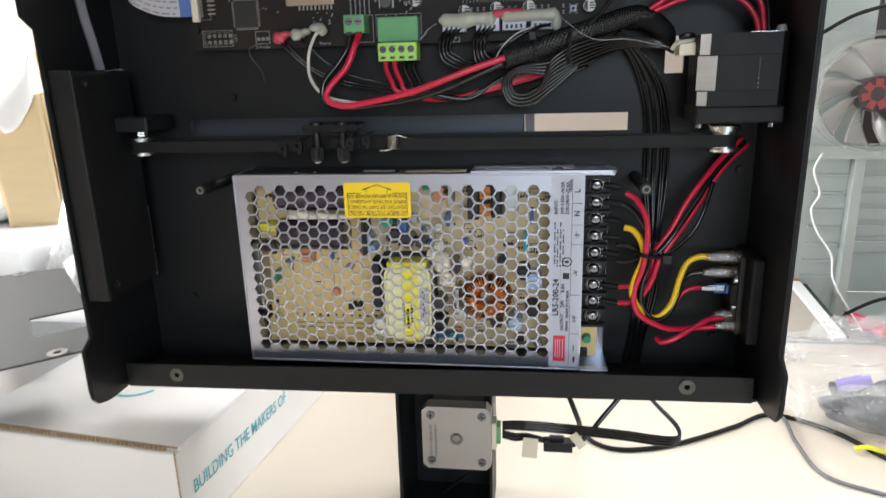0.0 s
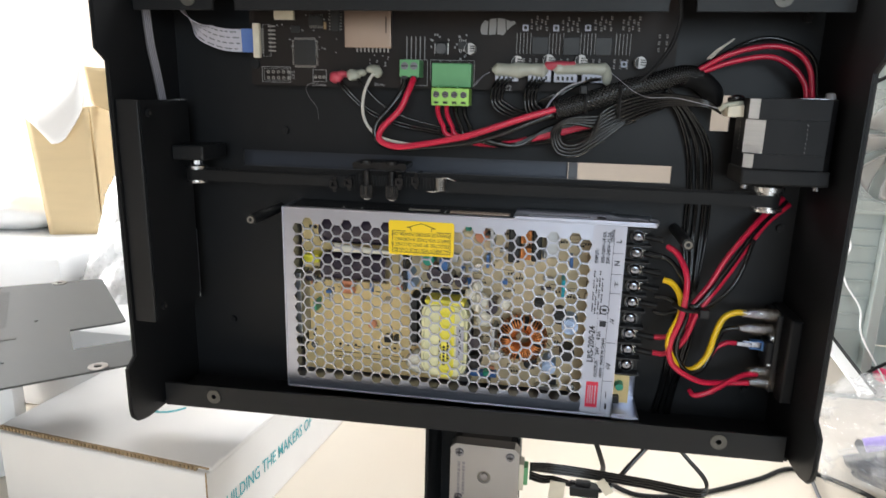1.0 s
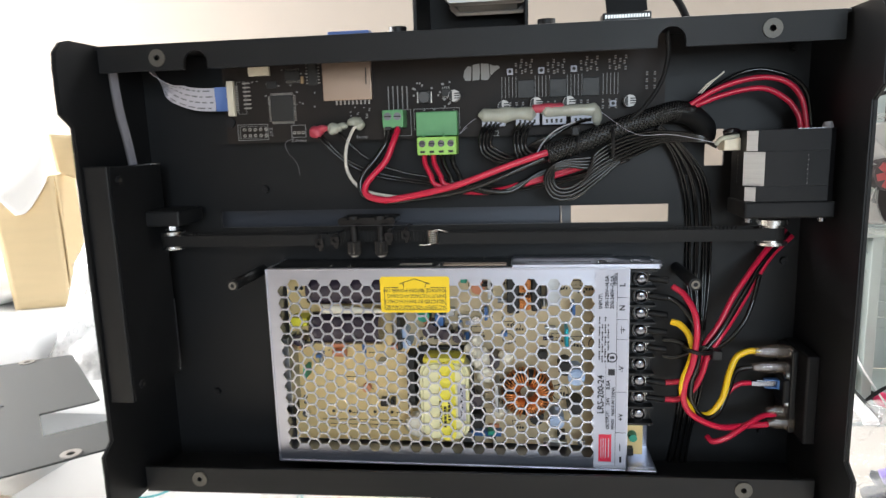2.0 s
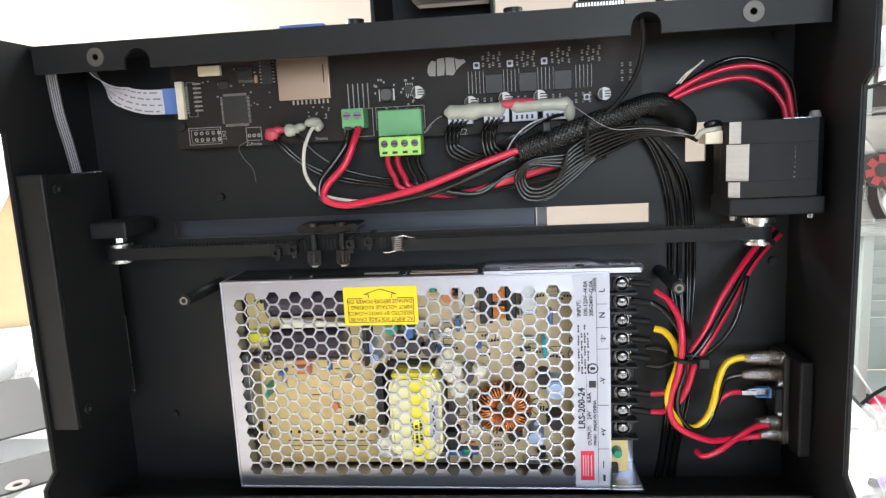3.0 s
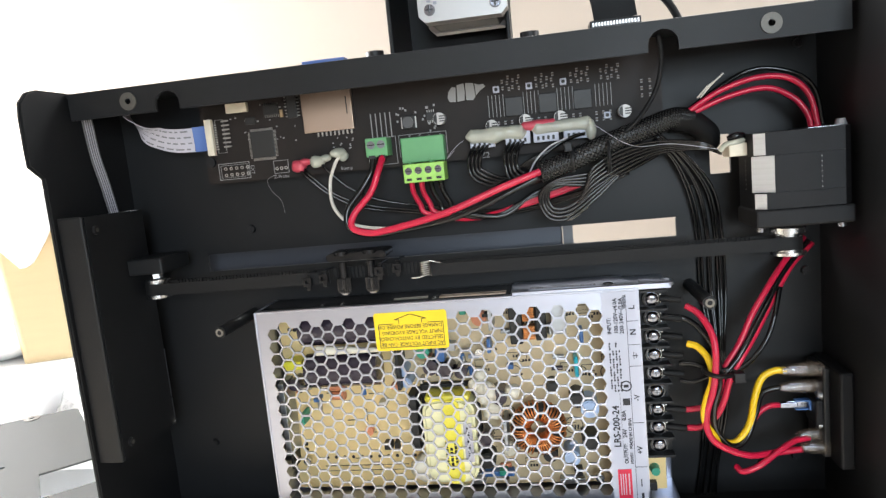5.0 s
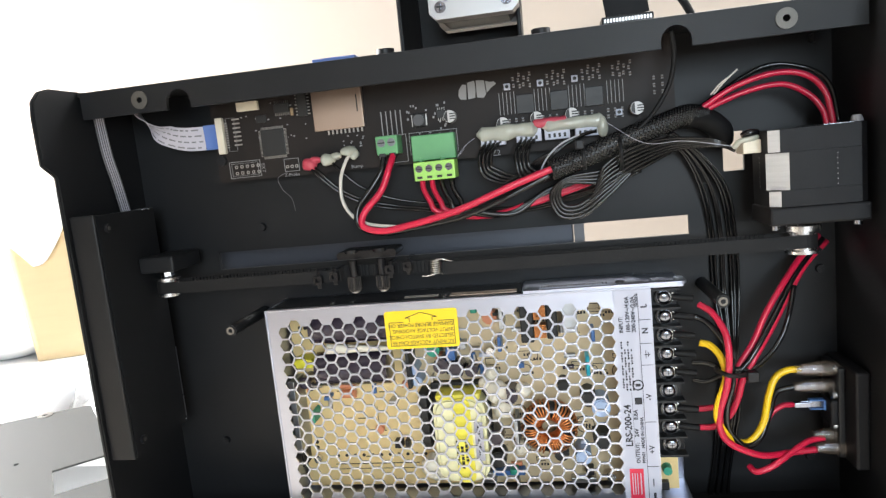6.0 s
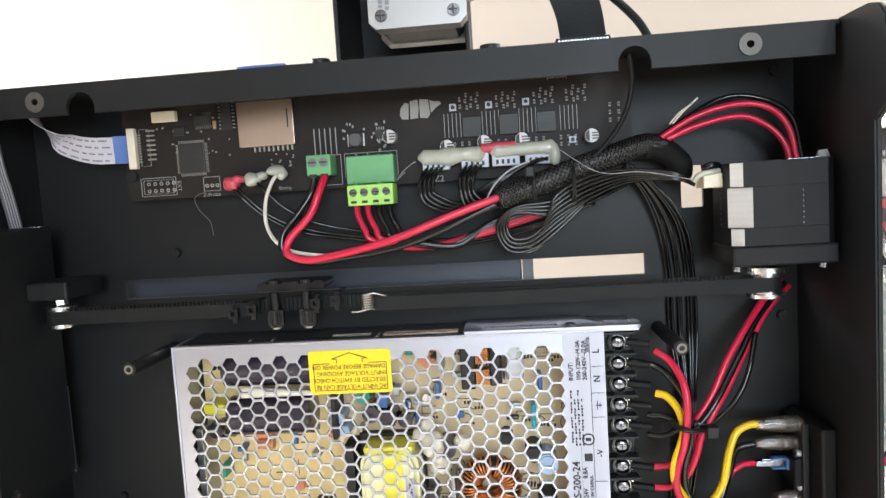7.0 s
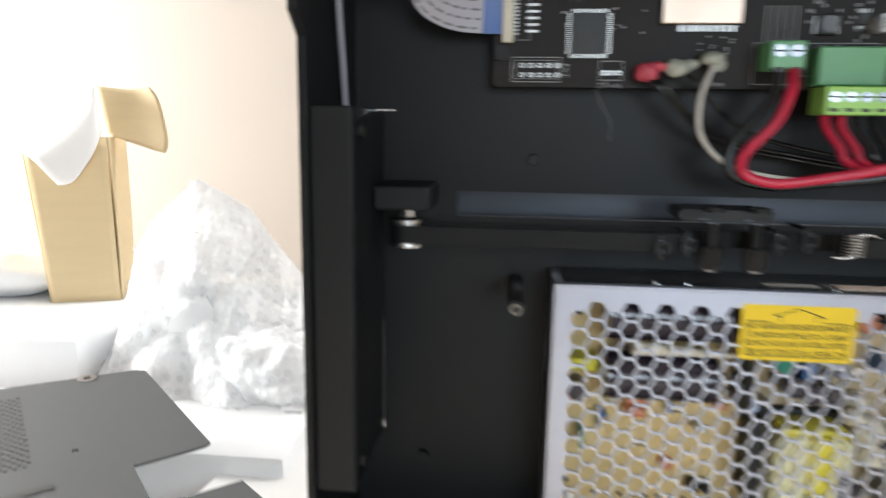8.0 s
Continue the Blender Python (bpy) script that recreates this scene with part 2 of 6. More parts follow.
def smooth_line(pts, steps=10):
    """A Catmull-Rom curve through the points."""
    p = [Vector(q) for q in pts]
    p = [2 * p[0] - p[1]] + p + [2 * p[-1] - p[-2]]
    out = []
    for i in range(1, len(p) - 2):
        for k in range(steps):
            t = k / steps
            a, b, c, d = p[i - 1 : i + 3]
            out.append(0.5 * (2 * b + (c - a) * t + (2 * a - 5 * b + 4 * c - d) * t * t + (3 * b - a - 3 * c + d) * t**3))
    return out + [p[-2]]


def tube(bm, pts, r, seg=10, steps=10):
    """Adds a wire of radius r along a smooth line."""
    line = smooth_line(pts, steps) if len(pts) > 2 else [Vector(q) for q in pts]
    side, rings = Vector((0.31, 0.23, 0.92)), []
    for i, p in enumerate(line):
        d = (line[min(i + 1, len(line) - 1)] - line[max(i - 1, 0)]).normalized()
        side = (side - d * side.dot(d)).normalized()
        up = d.cross(side)
        rings.append([bm.verts.new(p + (side * math.cos(a) + up * math.sin(a)) * r) for a in (2 * math.pi * k / seg for k in range(seg))])
    for q, s in zip(rings, rings[1:]):
        for k in range(seg):
            bm.faces.new((q[k], q[(k + 1) % seg], s[(k + 1) % seg], s[k]))
    bm.faces.new(rings[0][::-1])
    bm.faces.new(rings[-1])
    return bm


def wire(name, pts, r, material, label, category="wire", seg=10, group=""):
    return part(name, tube(bmesh.new(), pts, r, seg), material, None, label, "all", category=category, group=group)


def ribbon(bm, pts, across, width, thick=0.0003, steps=10, shift=0.0, lift=0.0, span=(0.0, 1.0)):
    """Adds a flat band along a smooth line; across gives its widthwise direction at the two ends."""
    line = smooth_line(pts, steps)
    a, b = Vector(across[0]), Vector(across[1])
    rows = []
    for i, p in enumerate(line):
        d = (line[min(i + 1, len(line) - 1)] - line[max(i - 1, 0)]).normalized()
        s = a.lerp(b, i / (len(line) - 1))
        s = (s - d * s.dot(d)).normalized()
        n = d.cross(s).normalized()
        p = p + s * shift + n * lift
        s, n = s * width / 2, n * thick / 2
        if not span[0] <= i / (len(line) - 1) <= span[1]:
            continue
        rows.append([bm.verts.new(q) for q in (p - s - n, p + s - n, p + s + n, p - s + n)])
    for q, s in zip(rows, rows[1:]):
        for k in range(4):
            bm.faces.new((q[k], q[(k + 1) % 4], s[(k + 1) % 4], s[k]))
    bm.faces.new(rows[0][::-1])
    bm.faces.new(rows[-1])
    return bm


def plate(bm, outline, y0, y1, holes=()):
    """Adds a sheet in x and z, from y0 to y1, with holes through it; outline and holes are rings of (x, z)."""
    edges = []
    for ring in (outline, *holes):
        vs = [bm.verts.new((x, y0, z)) for x, z in ring]
        edges += [bm.edges.new((vs[k], vs[(k + 1) % len(vs)])) for k in range(len(vs))]
    got = bmesh.ops.triangle_fill(bm, use_beauty=True, edges=edges, normal=(0, -1, 0))
    faces = [f for f in got["geom"] if isinstance(f, bmesh.types.BMFace)]
    ext = bmesh.ops.extrude_face_region(bm, geom=faces)
    for v in ext["geom"]:
        if isinstance(v, bmesh.types.BMVert):
            v.co.y += y1 - y0
    return bm


def rect(x0, x1, z0, z1, r=0.0, n=4):
    """A ring of (x, z) round a rectangle, with rounded corners."""
    if not r:
        return [(x0, z0), (x1, z0), (x1, z1), (x0, z1)]
    out = []
    for cx, cz, a0 in ((x1 - r, z0 + r, -90), (x1 - r, z1 - r, 0), (x0 + r, z1 - r, 90), (x0 + r, z0 + r, 180)):
        for k in range(n + 1):
            a = radians(a0 + 90 * k / n)
            out.append((cx + r * math.cos(a), cz + r * math.sin(a)))
    return out


def ring(cx, cz, r, n=16, turn=0.0):
    return [(cx + r * math.cos(turn + 2 * math.pi * k / n), cz + r * math.sin(turn + 2 * math.pi * k / n)) for k in range(n)]


FRONT = Matrix.Rotation(radians(90), 4, "X")


def writing(name, text, size, m, material, parent, align="LEFT", squeeze=1.0, bold=0.0):
    """Flat letters from the built-in font, laid by the pose m."""
    cu = bpy.data.curves.new(name, "FONT")
    cu.body, cu.size, cu.align_x, cu.align_y, cu.resolution_u, cu.extrude = text, size, align, "CENTER", 2, 0.00004
    cu.offset = bold
    tmp = bpy.data.objects.new(name, cu)
    me = bpy.data.meshes.new_from_object(tmp)
    bpy.data.objects.remove(tmp)
    bpy.data.curves.remove(cu)
    bm = bmesh.new()
    bm.from_mesh(me)
    bpy.data.meshes.remove(me)
    bmesh.ops.transform(bm, matrix=m @ Matrix.Diagonal((squeeze, 1, 1, 1)), verts=bm.verts)
    return part(name, bm, material, parent)


def facing(x, y, z, turn=0):
    """The pose of writing that faces the open side, turned by some degrees in its plane."""
    return Matrix.Translation((x, y, z)) @ FRONT @ Matrix.Rotation(radians(turn), 4, "Z")


def screw_head(bm, x, y, z, r, depth=0.002):
    """Adds a cross-head screw that faces -y."""
    rod(bm, (x, y, z), (x, y + depth, z), r * 0.86, r, seg=16)
    box(bm, x - r * 0.62, x + r * 0.62, y - 0.0003, y + 0.0004, z - r * 0.12, z + r * 0.12)
    box(bm, x - r * 0.12, x + r * 0.12, y - 0.00032, y + 0.0004, z - r * 0.62, z + r * 0.62)
    return bm


def dome(bm, x, y, z, r, h, seg=20):
    """Adds a pan-shaped screw head that faces -y and stands h proud of y."""
    rows = [[bm.verts.new((x + r * k * math.cos(a), y - d * h, z + r * k * math.sin(a))) for a in (2 * math.pi * i / seg for i in range(seg))] for k, d in ((1.0, 0.0), (0.99, 0.35), (0.9, 0.68), (0.7, 0.88), (0.4, 0.98))]
    for q, s in zip(rows, rows[1:]):
        for i in range(seg):
            bm.faces.new((q[i], q[(i + 1) % seg], s[(i + 1) % seg], s[i]))
    bm.faces.new(rows[-1])
    bm.faces.new(rows[0][::-1])
    return bm


# ---- the room ----
def slab(name, row, material, label):
    return part(name, boxes(row), material, None, label, category=name.split("_")[0], kind="structure")


slab("floor", (-1.75, 1.85, -2.05, 1.08, -0.92, -0.87), M_FLOOR, "grey floor of the room")
slab("ceiling", (-1.75, 1.85, -2.05, 1.08, 1.75, 1.8), M_CEIL, "plain pale ceiling")


def wall_with_window(name, number, fixed, lo, hi, w0, w1, along, s0=0.2, s1=1.25):
    """A wall of four pieces round an opening, with a frame in it. along: the axis it runs along."""
    bm = bmesh.new()
    thick = (fixed, fixed + 0.1)
    for a0, a1, z0, z1 in ((lo, w0, -0.87, 1.75), (w1, hi, -0.87, 1.75), (w0, w1, -0.87, s0), (w0, w1, s1, 1.75)):
        r = (*thick, a0, a1) if along == "y" else (a0, a1, *thick)
        box(bm, *r, z0, z1)
    part(name, bm, M_WALL, None, "beige-white wall with an assumed window opening", category="wall", kind="structure")
    bm = bmesh.new()
    for a0, a1, z0, z1 in ((w0, w0 + 0.05, s0, s1), (w1 - 0.05, w1, s0, s1), (w0 + 0.05, w1 - 0.05, s0, s0 + 0.04), (w0 + 0.05, w1 - 0.05, s1 - 0.04, s1)):
        r = (fixed + 0.02, fixed + 0.07, a0, a1) if along == "y" else (a0, a1, fixed + 0.02, fixed + 0.07)
        box(bm, *r, z0, z1)
    part("window_" + number, bm, M_FOAM, None, "white frame of an assumed, unseen window", category="window", kind="structure")


# Only the north wall's lower part is in view; every window is assumed.
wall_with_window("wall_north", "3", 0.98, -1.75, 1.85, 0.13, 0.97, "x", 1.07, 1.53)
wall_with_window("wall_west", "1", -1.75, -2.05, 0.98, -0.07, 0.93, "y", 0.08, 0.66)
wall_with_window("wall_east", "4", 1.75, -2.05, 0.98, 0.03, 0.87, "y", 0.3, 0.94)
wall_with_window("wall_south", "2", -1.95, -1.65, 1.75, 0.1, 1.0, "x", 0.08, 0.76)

# ---- the table ----
TOP = -0.117
table = thing("table", (0.1, 0.1, -0.87), "white laminate worktop crowded with parts", "table")
part("tabletop", boxes((-1.35, 1.5, -0.75, 0.97, TOP - 0.03, TOP), bev=0.003), M_TABLE, table)
leg = part("leg", boxes((-1.3, -1.24, -0.7, -0.64, -0.87, TOP - 0.03), bev=0.003), M_STEEL, table, "steel leg")
for move in ((2.68, 0, 0), (0, 1.5, 0), (2.68, 1.5, 0)):
    again(leg, move, table)

# ---- the printer's open base: a black sheet-metal tray seen from its underside ----
X0, X1, Z0, Z1, BACK, LIP = -0.0785, 0.2935, -0.0155, 0.237, 0.030, -0.013


def rise(x):
    """The lower edge of the tray runs slightly out of square."""
    return 0.001 + 0.005 * (x - X0) / (X1 - X0)


def tilt_up(b, below):
    for v in b.verts:
        if v.co.z < below:
            v.co.z += rise(v.co.x)
    return b


base = thing("printer_base", (0.1075, 0.03, Z0), "black powder-coated open underside of a tipped-over desktop machine", "machine")
bm = bmesh.new()
plate(bm, rect(X0, X1, Z0, Z1), BACK, BACK + 0.002, [rect(-0.0375, 0.224, 0.1345, 0.1445), rect(0.242, 0.252, 0.165, 0.1845, 0.0006)])
part("back_panel", tilt_up(bm, Z0 + 0.001), M_POWDER, base)
part("upper_wall", boxes((X0, X1, LIP, BACK, Z1 - 0.002, Z1), bev=0.0005), M_POWDER, base)
part("lower_wall", tilt_up(boxes((X0, X1, LIP, BACK, Z0, Z0 + 0.002), bev=0.0005), 0.0), M_POWDER, base)


def notched(z0, z1, cuts):
    """A lip outline with round-ended slots open on its inner edge."""
    out = [(X1 - 0.003, z0), (X1 - 0.003, z1), (X0 + 0.003, z1), (X0 + 0.003, z0)]
    for c in cuts:
        out += [(c - 0.0065, z0), (c - 0.0065, z0 + 0.003)]
        out += [(c - 0.0065 * math.cos(a), z0 + 0.003 + 0.0065 * math.sin(a)) for a in (math.pi * k / 8 for k in range(1, 8))]
        out += [(c + 0.0065, z0 + 0.003), (c + 0.0065, z0)]
    return out


SCREWS = [(-0.0425, 0.2295), (0.2585, 0.2295), (-0.0425, -0.0065), (0.256, -0.006)]
bm = bmesh.new()
plate(bm, notched(0.2232, Z1 - 0.0005, (-0.0222, 0.214)), LIP - 0.002, LIP, [ring(x, z, 0.0016) for x, z in SCREWS[:2]])
part("upper_lip", bm, M_POWDER, base, "folded lip with two round-ended slots")
bm = bmesh.new()
plate(bm, rect(X0 + 0.003, X1 - 0.003, Z0 + 0.0005, 0.0), LIP - 0.002, LIP, [ring(x, z, 0.0016) for x, z in SCREWS[2:]])
part("lower_lip", tilt_up(bm, 0.01), M_POWDER, base)
bm = bmesh.new()
plate(bm, ring(*SCREWS[0], 0.0044, 24), LIP - 0.0028, LIP - 0.0021, [ring(*SCREWS[0], 0.0015, 16)])
insert = part("threaded_insert", bm, M_INSERT, base, "bare-metal ring round a screw hole")
for x, z in SCREWS[1:]:
    again(insert, (x - SCREWS[0][0], 0, z - SCREWS[0][1] + (rise(x) if z < 0 else 0)), base)


def cheek(name, x0, x1, low):
    """A side plate whose corners stand forward as feet, with rounded ends."""
    prof = [(BACK + 0.002, low), (-0.0315, low), (-0.0385, low + 0.002), (-0.0435, low + 0.007), (-0.0445, low + 0.012), (-0.0445, 0.022), (-0.0365, 0.028), (-0.0365, 0.195), (-0.0445, 0.201), (-0.0445, 0.224), (-0.0435, 0.231), (-0.0385, 0.236), (-0.0315, Z1 + 0.0008), (BACK + 0.002, Z1 + 0.0008)]
    b = bmesh.new()
    lo = [b.verts.new((x0, y, z)) for y, z in prof]
    b.faces.new(lo)
    ext = bmesh.ops.extrude_face_region(b, geom=list(b.faces))
    for v in ext["geom"]:
        if isinstance(v, bmesh.types.BMVert):
            v.co.x = x1
    bmesh.ops.bevel(b, geom=[e for e in b.edges if abs(e.verts[0].co.x - e.verts[1].co.x) < 1e-6 and e.verts[0].co.y < 0.02], offset=0.0007, segments=2, affect="EDGES")
    return part(name, b, M_POWDER, base, smooth=True)


cheek("side_plate", X0 - 0.0025, X0, Z0)
cheek("side_plate", X1, X1 + 0.0025, Z0 + 0.007)
# Inner flange on one side plate, with a round fold.
bm = bmesh.new()
box(bm, X0, -0.065, -0.034, -0.032, 0.0485, 0.1755, bev=0.0008)
box(bm, -0.0668, -0.0648, -0.0321, 0.0155, 0.049, 0.175)
part("inner_flange", bm, M_POWDER, base, "folded stiffening flange")
for z, y in ((0.168, -0.026), (0.0565, -0.026)):
    bm = rods(((-0.0647, y, z), (-0.0632, y, z), 0.0023), seg=18)
    h_ = part("flange_screw", bm, M_PLASTIC, base, "small black socket screw", True)
    part("socket", rods(((-0.0633, y, z), (-0.06315, y, z), 0.0012), seg=6), M_INSERT, h_)
# Lid stand-offs and small fixings on the back panel.
bm = rods(((-0.0135, LIP, 0.1085), (-0.0135, BACK, 0.1085), 0.0031))
stud = part("standoff", bm, M_POWDER, base, "tall black threaded post", True)
again(stud, (0.2425, 0, 0), base)
bm = bmesh.new()
plate(bm, ring(-0.0135, 0.1085, 0.0021, 20), LIP - 0.0006, LIP - 0.0002, [ring(-0.0135, 0.1085, 0.0012, 12)])
cap = part("standoff_ring", bm, M_BARE, base)
again(cap, (0.2425, 0, 0), base)
bm = bmesh.new()
screw_head(bm, -0.008, BACK - 0.002, 0.1573, 0.0024)
small = part("panel_screw", bm, M_PLASTIC, base, "small black screw")
for x, z in ((0.232, 0.158), (0.286, 0.112), (0.262, -0.004 + 0.012), (0.279, 0.012), (-0.05, 0.03), (0.285, 0.225)):
    again(small, (x + 0.008, 0, z - 0.1573), base)
bm = rods(((0.2405, BACK - 0.0015, 0.1565), (0.2405, BACK, 0.1565), 0.001))
part("bright_rivet", bm, M_STEEL, base, "bright rivet end")
# Thin metal strips stand in for glints along the flange's edges.
part("edge_glint", boxes((-0.0647, -0.0641, 0.0143, 0.0156, 0.0495, 0.0525)), M_STEEL, base, "bright strip for a glint on a metal edge")
part("faint_edge_glint", boxes((-0.0648, -0.0645, 0.0152, 0.0157, 0.0525, 0.094)), M_CLAMP, base, "dim strip for a glint along a metal edge")
part("edge_glint", boxes((-0.0647, -0.0575, 0.0, 0.0012, 0.1747, 0.1753)), M_STEEL, base, "bright strip for a glint on a metal edge")

# ---- what lies behind the base: bed, brackets, motors ----
bed = thing("bed_plate", (0.06, 0.055, 0.06), "dark blue-grey moving bed plate behind the slot", "plate")
part("plate", boxes((-0.05, 0.166, 0.048, 0.054, 0.085, 0.151), bev=0.001), M_BED, bed)
part("edge_strip", boxes((0.1665, 0.172, 0.049, 0.053, 0.1, 0.15)), M_FFCGREY, bed)


def stepper(name, cx, cz, y, label):
    """A square stepper motor seen from its rear cap."""
    t = thing(name, (cx, y + 0.02, cz - 0.021), label, "motor", "gantry motors")
    h, c = 0.021, 0.005
    oct_ = lambda s, k: [(cx - s + k, cz - s), (cx + s - k, cz - s), (cx + s, cz - s + k), (cx + s, cz + s - k), (cx + s - k, cz + s), (cx - s + k, cz + s), (cx - s, cz + s - k), (cx - s, cz - s + k)]
    part("rear_cap", plate(bmesh.new(), oct_(h, c * 0.6), y, y + 0.009, [ring(cx, cz, 0.0042, 24)]), M_MOTORCAP, t, "satin metal rear cap")
    part("stator", plate(bmesh.new(), oct_(h - 0.0006, c), y + 0.0091, y + 0.03), M_PLASTIC, t)
    part("front_cap", plate(bmesh.new(), oct_(h, c * 0.6), y + 0.0301, y + 0.038), M_MOTORCAP, t)
    part("bearing", plate(bmesh.new(), ring(cx, cz, 0.0041, 24), y + 0.001, y + 0.003, [ring(cx, cz, 0.0026, 20)]), M_BARE, t)
    part("shaft_end", rods(((cx, y + 0.0005, cz), (cx, y + 0.004, cz), 0.0022)), M_SCREW, t, "", True)
    b = bmesh.new()
    screw_head(b, cx - 0.0155, y - 0.0012, cz + 0.0155, 0.0029)
    s = part("cap_screw", b, M_TSCREW, t)
    xx, zz = cx - 0.0155, cz + 0.0155
    # A dark cross laid on each head stands in for its recess's shade.
    cr = part("cross_recess", boxes((xx - 0.0018, xx + 0.0018, y - 0.0017, y - 0.0012, zz - 0.0003, zz + 0.0003), (xx - 0.0003, xx + 0.0003, y - 0.0018, y - 0.0012, zz - 0.0018, zz + 0.0018)), M_CHIP, s)
    for dx, dz in ((0.031, 0), (0, -0.031), (0.031, -0.031)):
        again(cr, (dx, 0, dz), again(s, (dx, 0, dz), t))
    # Unreadable printing, as small bars.
    random.seed(4)
    b = bmesh.new()
    for row in range(2):
        z = cz + 0.009
        while z > cz - 0.012:
            d = random.uniform(0.0008, 0.002)
            box(b, cx - 0.0165 + row * 0.003, cx - 0.0148 + row * 0.003, y - 0.0001, y, z - d, z)
            z -= d + random.uniform(0.0004, 0.0009)
    part("printing", b, M_CLAMP, t, kind="stuff")
    part("connector", boxes((cx + h, cx + h + 0.003, y + 0.004, y + 0.014, cz - 0.009, cz + 0.009), bev=0.0004), M_IVORY, t, "ivory connector housing")
    part("plug", boxes((cx + h + 0.003, cx + h + 0.0055, y + 0.005, y + 0.013, cz - 0.0055, cz + 0.0065), bev=0.0004), M_GREEN, t, "green plug")
    return t


def z_bracket(zin, zout, label):
    """A deep folded bracket that holds a gantry motor."""
    t = thing("motor_bracket", (0.118, 0.03, min(zin, zout)), label, "bracket", "gantry brackets")
    lo, hi = min(zin, zout), max(zin, zout)
    b = bmesh.new()
    box(b, 0.0895, 0.0915, -0.002, 0.052, lo, hi, bev=0.0006)
    part("side_wall", b, M_POWDER, t)
    part("side_wall", boxes((0.1455, 0.1475, 0.012, 0.052, lo, hi), bev=0.0006), M_POWDER, t)
    part("rear_plate", boxes((0.0915, 0.1455, 0.05, 0.052, lo, hi)), M_POWDER, t)
    end = (lo, lo + 0.002) if zout < zin else (hi - 0.002, hi)
    part("end_plate", boxes((0.0915, 0.1455, 0.0, 0.05, *end), bev=0.0005), M_POWDER, t)
    return t


z_bracket(Z0 + 0.0025, TOP, "black folded bracket standing on the table under the base")
z_bracket(Z1, 0.345, "black folded bracket on the upper side of the base")
stepper("stepper_motor", 0.1268, -0.0465, -0.004, "square stepper motor with satin rear cap under the base")
stepper("stepper_motor", 0.1265, 0.2712, -0.005, "square stepper motor with satin rear cap above the base")
for x in (0.0805, 0.1565):
    bm = rods(((x, 0.004, Z1 + 0.0009), (x, 0.004, Z1 + 0.0045), 0.0045))
    box(bm, x - 0.006, x + 0.006, -0.002, 0.01, Z1 + 0.0006, Z1 + 0.0012)
    part("bracket_bolt", bm, M_PLASTIC, None, "black bolt head on the upper side of the base", True, category="bolt", group="bracket bolts")
part("memory_card", boxes((0.0457, 0.0673, -0.006, 0.016, Z1 + 0.0005, Z1 + 0.0025), bev=0.0004), M_FFCBLUE, None, "blue memory card lying on the base edge", category="card")
con = thing("ribbon_connector", (0.1985, 0.03, Z1), "black ribbon cable plugged in above the base", "connector")
part("housing", boxes((0.1865, 0.2115, 0.024, 0.036, Z1, 0.2465), bev=0.0006), M_PLASTIC, con)
part("teeth", boxes(*[(0.1878 + 0.00145 * k, 0.1886 + 0.00145 * k, 0.0232, 0.024, 0.2435, 0.2452) for k in range(16)]), M_PIN, con)
part("ribbon", ribbon(bmesh.new(), [(0.2, 0.03, 0.246), (0.197, 0.028, 0.262), (0.188, 0.03, 0.285), (0.172, 0.045, 0.315)], ((1, 0, 0), (1, 0.1, 0.3)), 0.021, 0.0012), M_RUBBER, con)
wire("cable", [(0.232, 0.028, 0.238), (0.224, 0.028, 0.253), (0.206, 0.03, 0.272), (0.18, 0.04, 0.3)], 0.0019, M_RUBBER, "thin black cable rising above the base", "cable")


# ---- power supply ----
def hexes():
    """Centres of the cover's honeycomb holes."""
    for i in range(29):
        for j in range(14):
            yield 0.0098 + 0.006 * i, 0.1022 + (0.0035 if i % 2 else 0.0) - 0.00705 * j


psu = thing("power_supply", (0.1, 0.015, 0.0), "aluminium power supply with a perforated honeycomb cover", "power supply")
part("chassis", boxes((0.0, 0.215, 0.028, 0.0295, 0.0, 0.115), bev=0.0004), M_ZINC, psu, "aluminium chassis plate")
pieces("side_wall", [(0.0, 0.215, 0.0015, 0.028, 0.1135, 0.115), (0.0, 0.215, 0.0015, 0.028, 0.0, 0.0015), (0.0, 0.0015, 0.0015, 0.028, 0.0015, 0.1135)], M_ZINC, psu, 0.0004)
# The upper flange runs past the terminals, with two slots open to the rear and a round end.
bm = bmesh.new()
slotted = [(0.138, 0.0), (0.2135, 0.0), (0.2152, 0.0006), (0.2162, 0.0022), (0.2162, 0.011), (0.2148, 0.0125), (0.2115, 0.0125)]
for c in (0.2092, 0.1985):
    slotted += [(c + 0.0023, 0.0125)] + [(c + 0.0023 * math.cos(a), 0.0075 - 0.0023 * math.sin(a)) for a in (math.pi * k / 8 for k in range(9))] + [(c - 0.0023, 0.0125)]
slotted += [(0.194, 0.0125), (0.194, 0.026), (0.138, 0.026)]
plate(bm, slotted, 0.0, 0.0014)
for v in bm.verts:
    v.co = Vector((v.co.x, v.co.z - 0.0006, 0.1166 - v.co.y))
part("flange", bm, M_ZINC, psu, "slotted mounting flange with a rounded end")
fs_ = part("flange_bolt", dome(bmesh.new(), 0, 0, 0, 0.0026, 0.001), M_TSCREW, psu, "", True)
fs_.rotation_euler = (radians(-90), 0, 0)
fs_.location = Vector((0.1855, 0.0065, 0.1168)) - WORLD[psu]
part("flange", boxes((0.199, 0.2155, -0.0008, 0.006, -0.0012, 0.0012), bev=0.0008), M_ZINC, psu)
bm = bmesh.new()
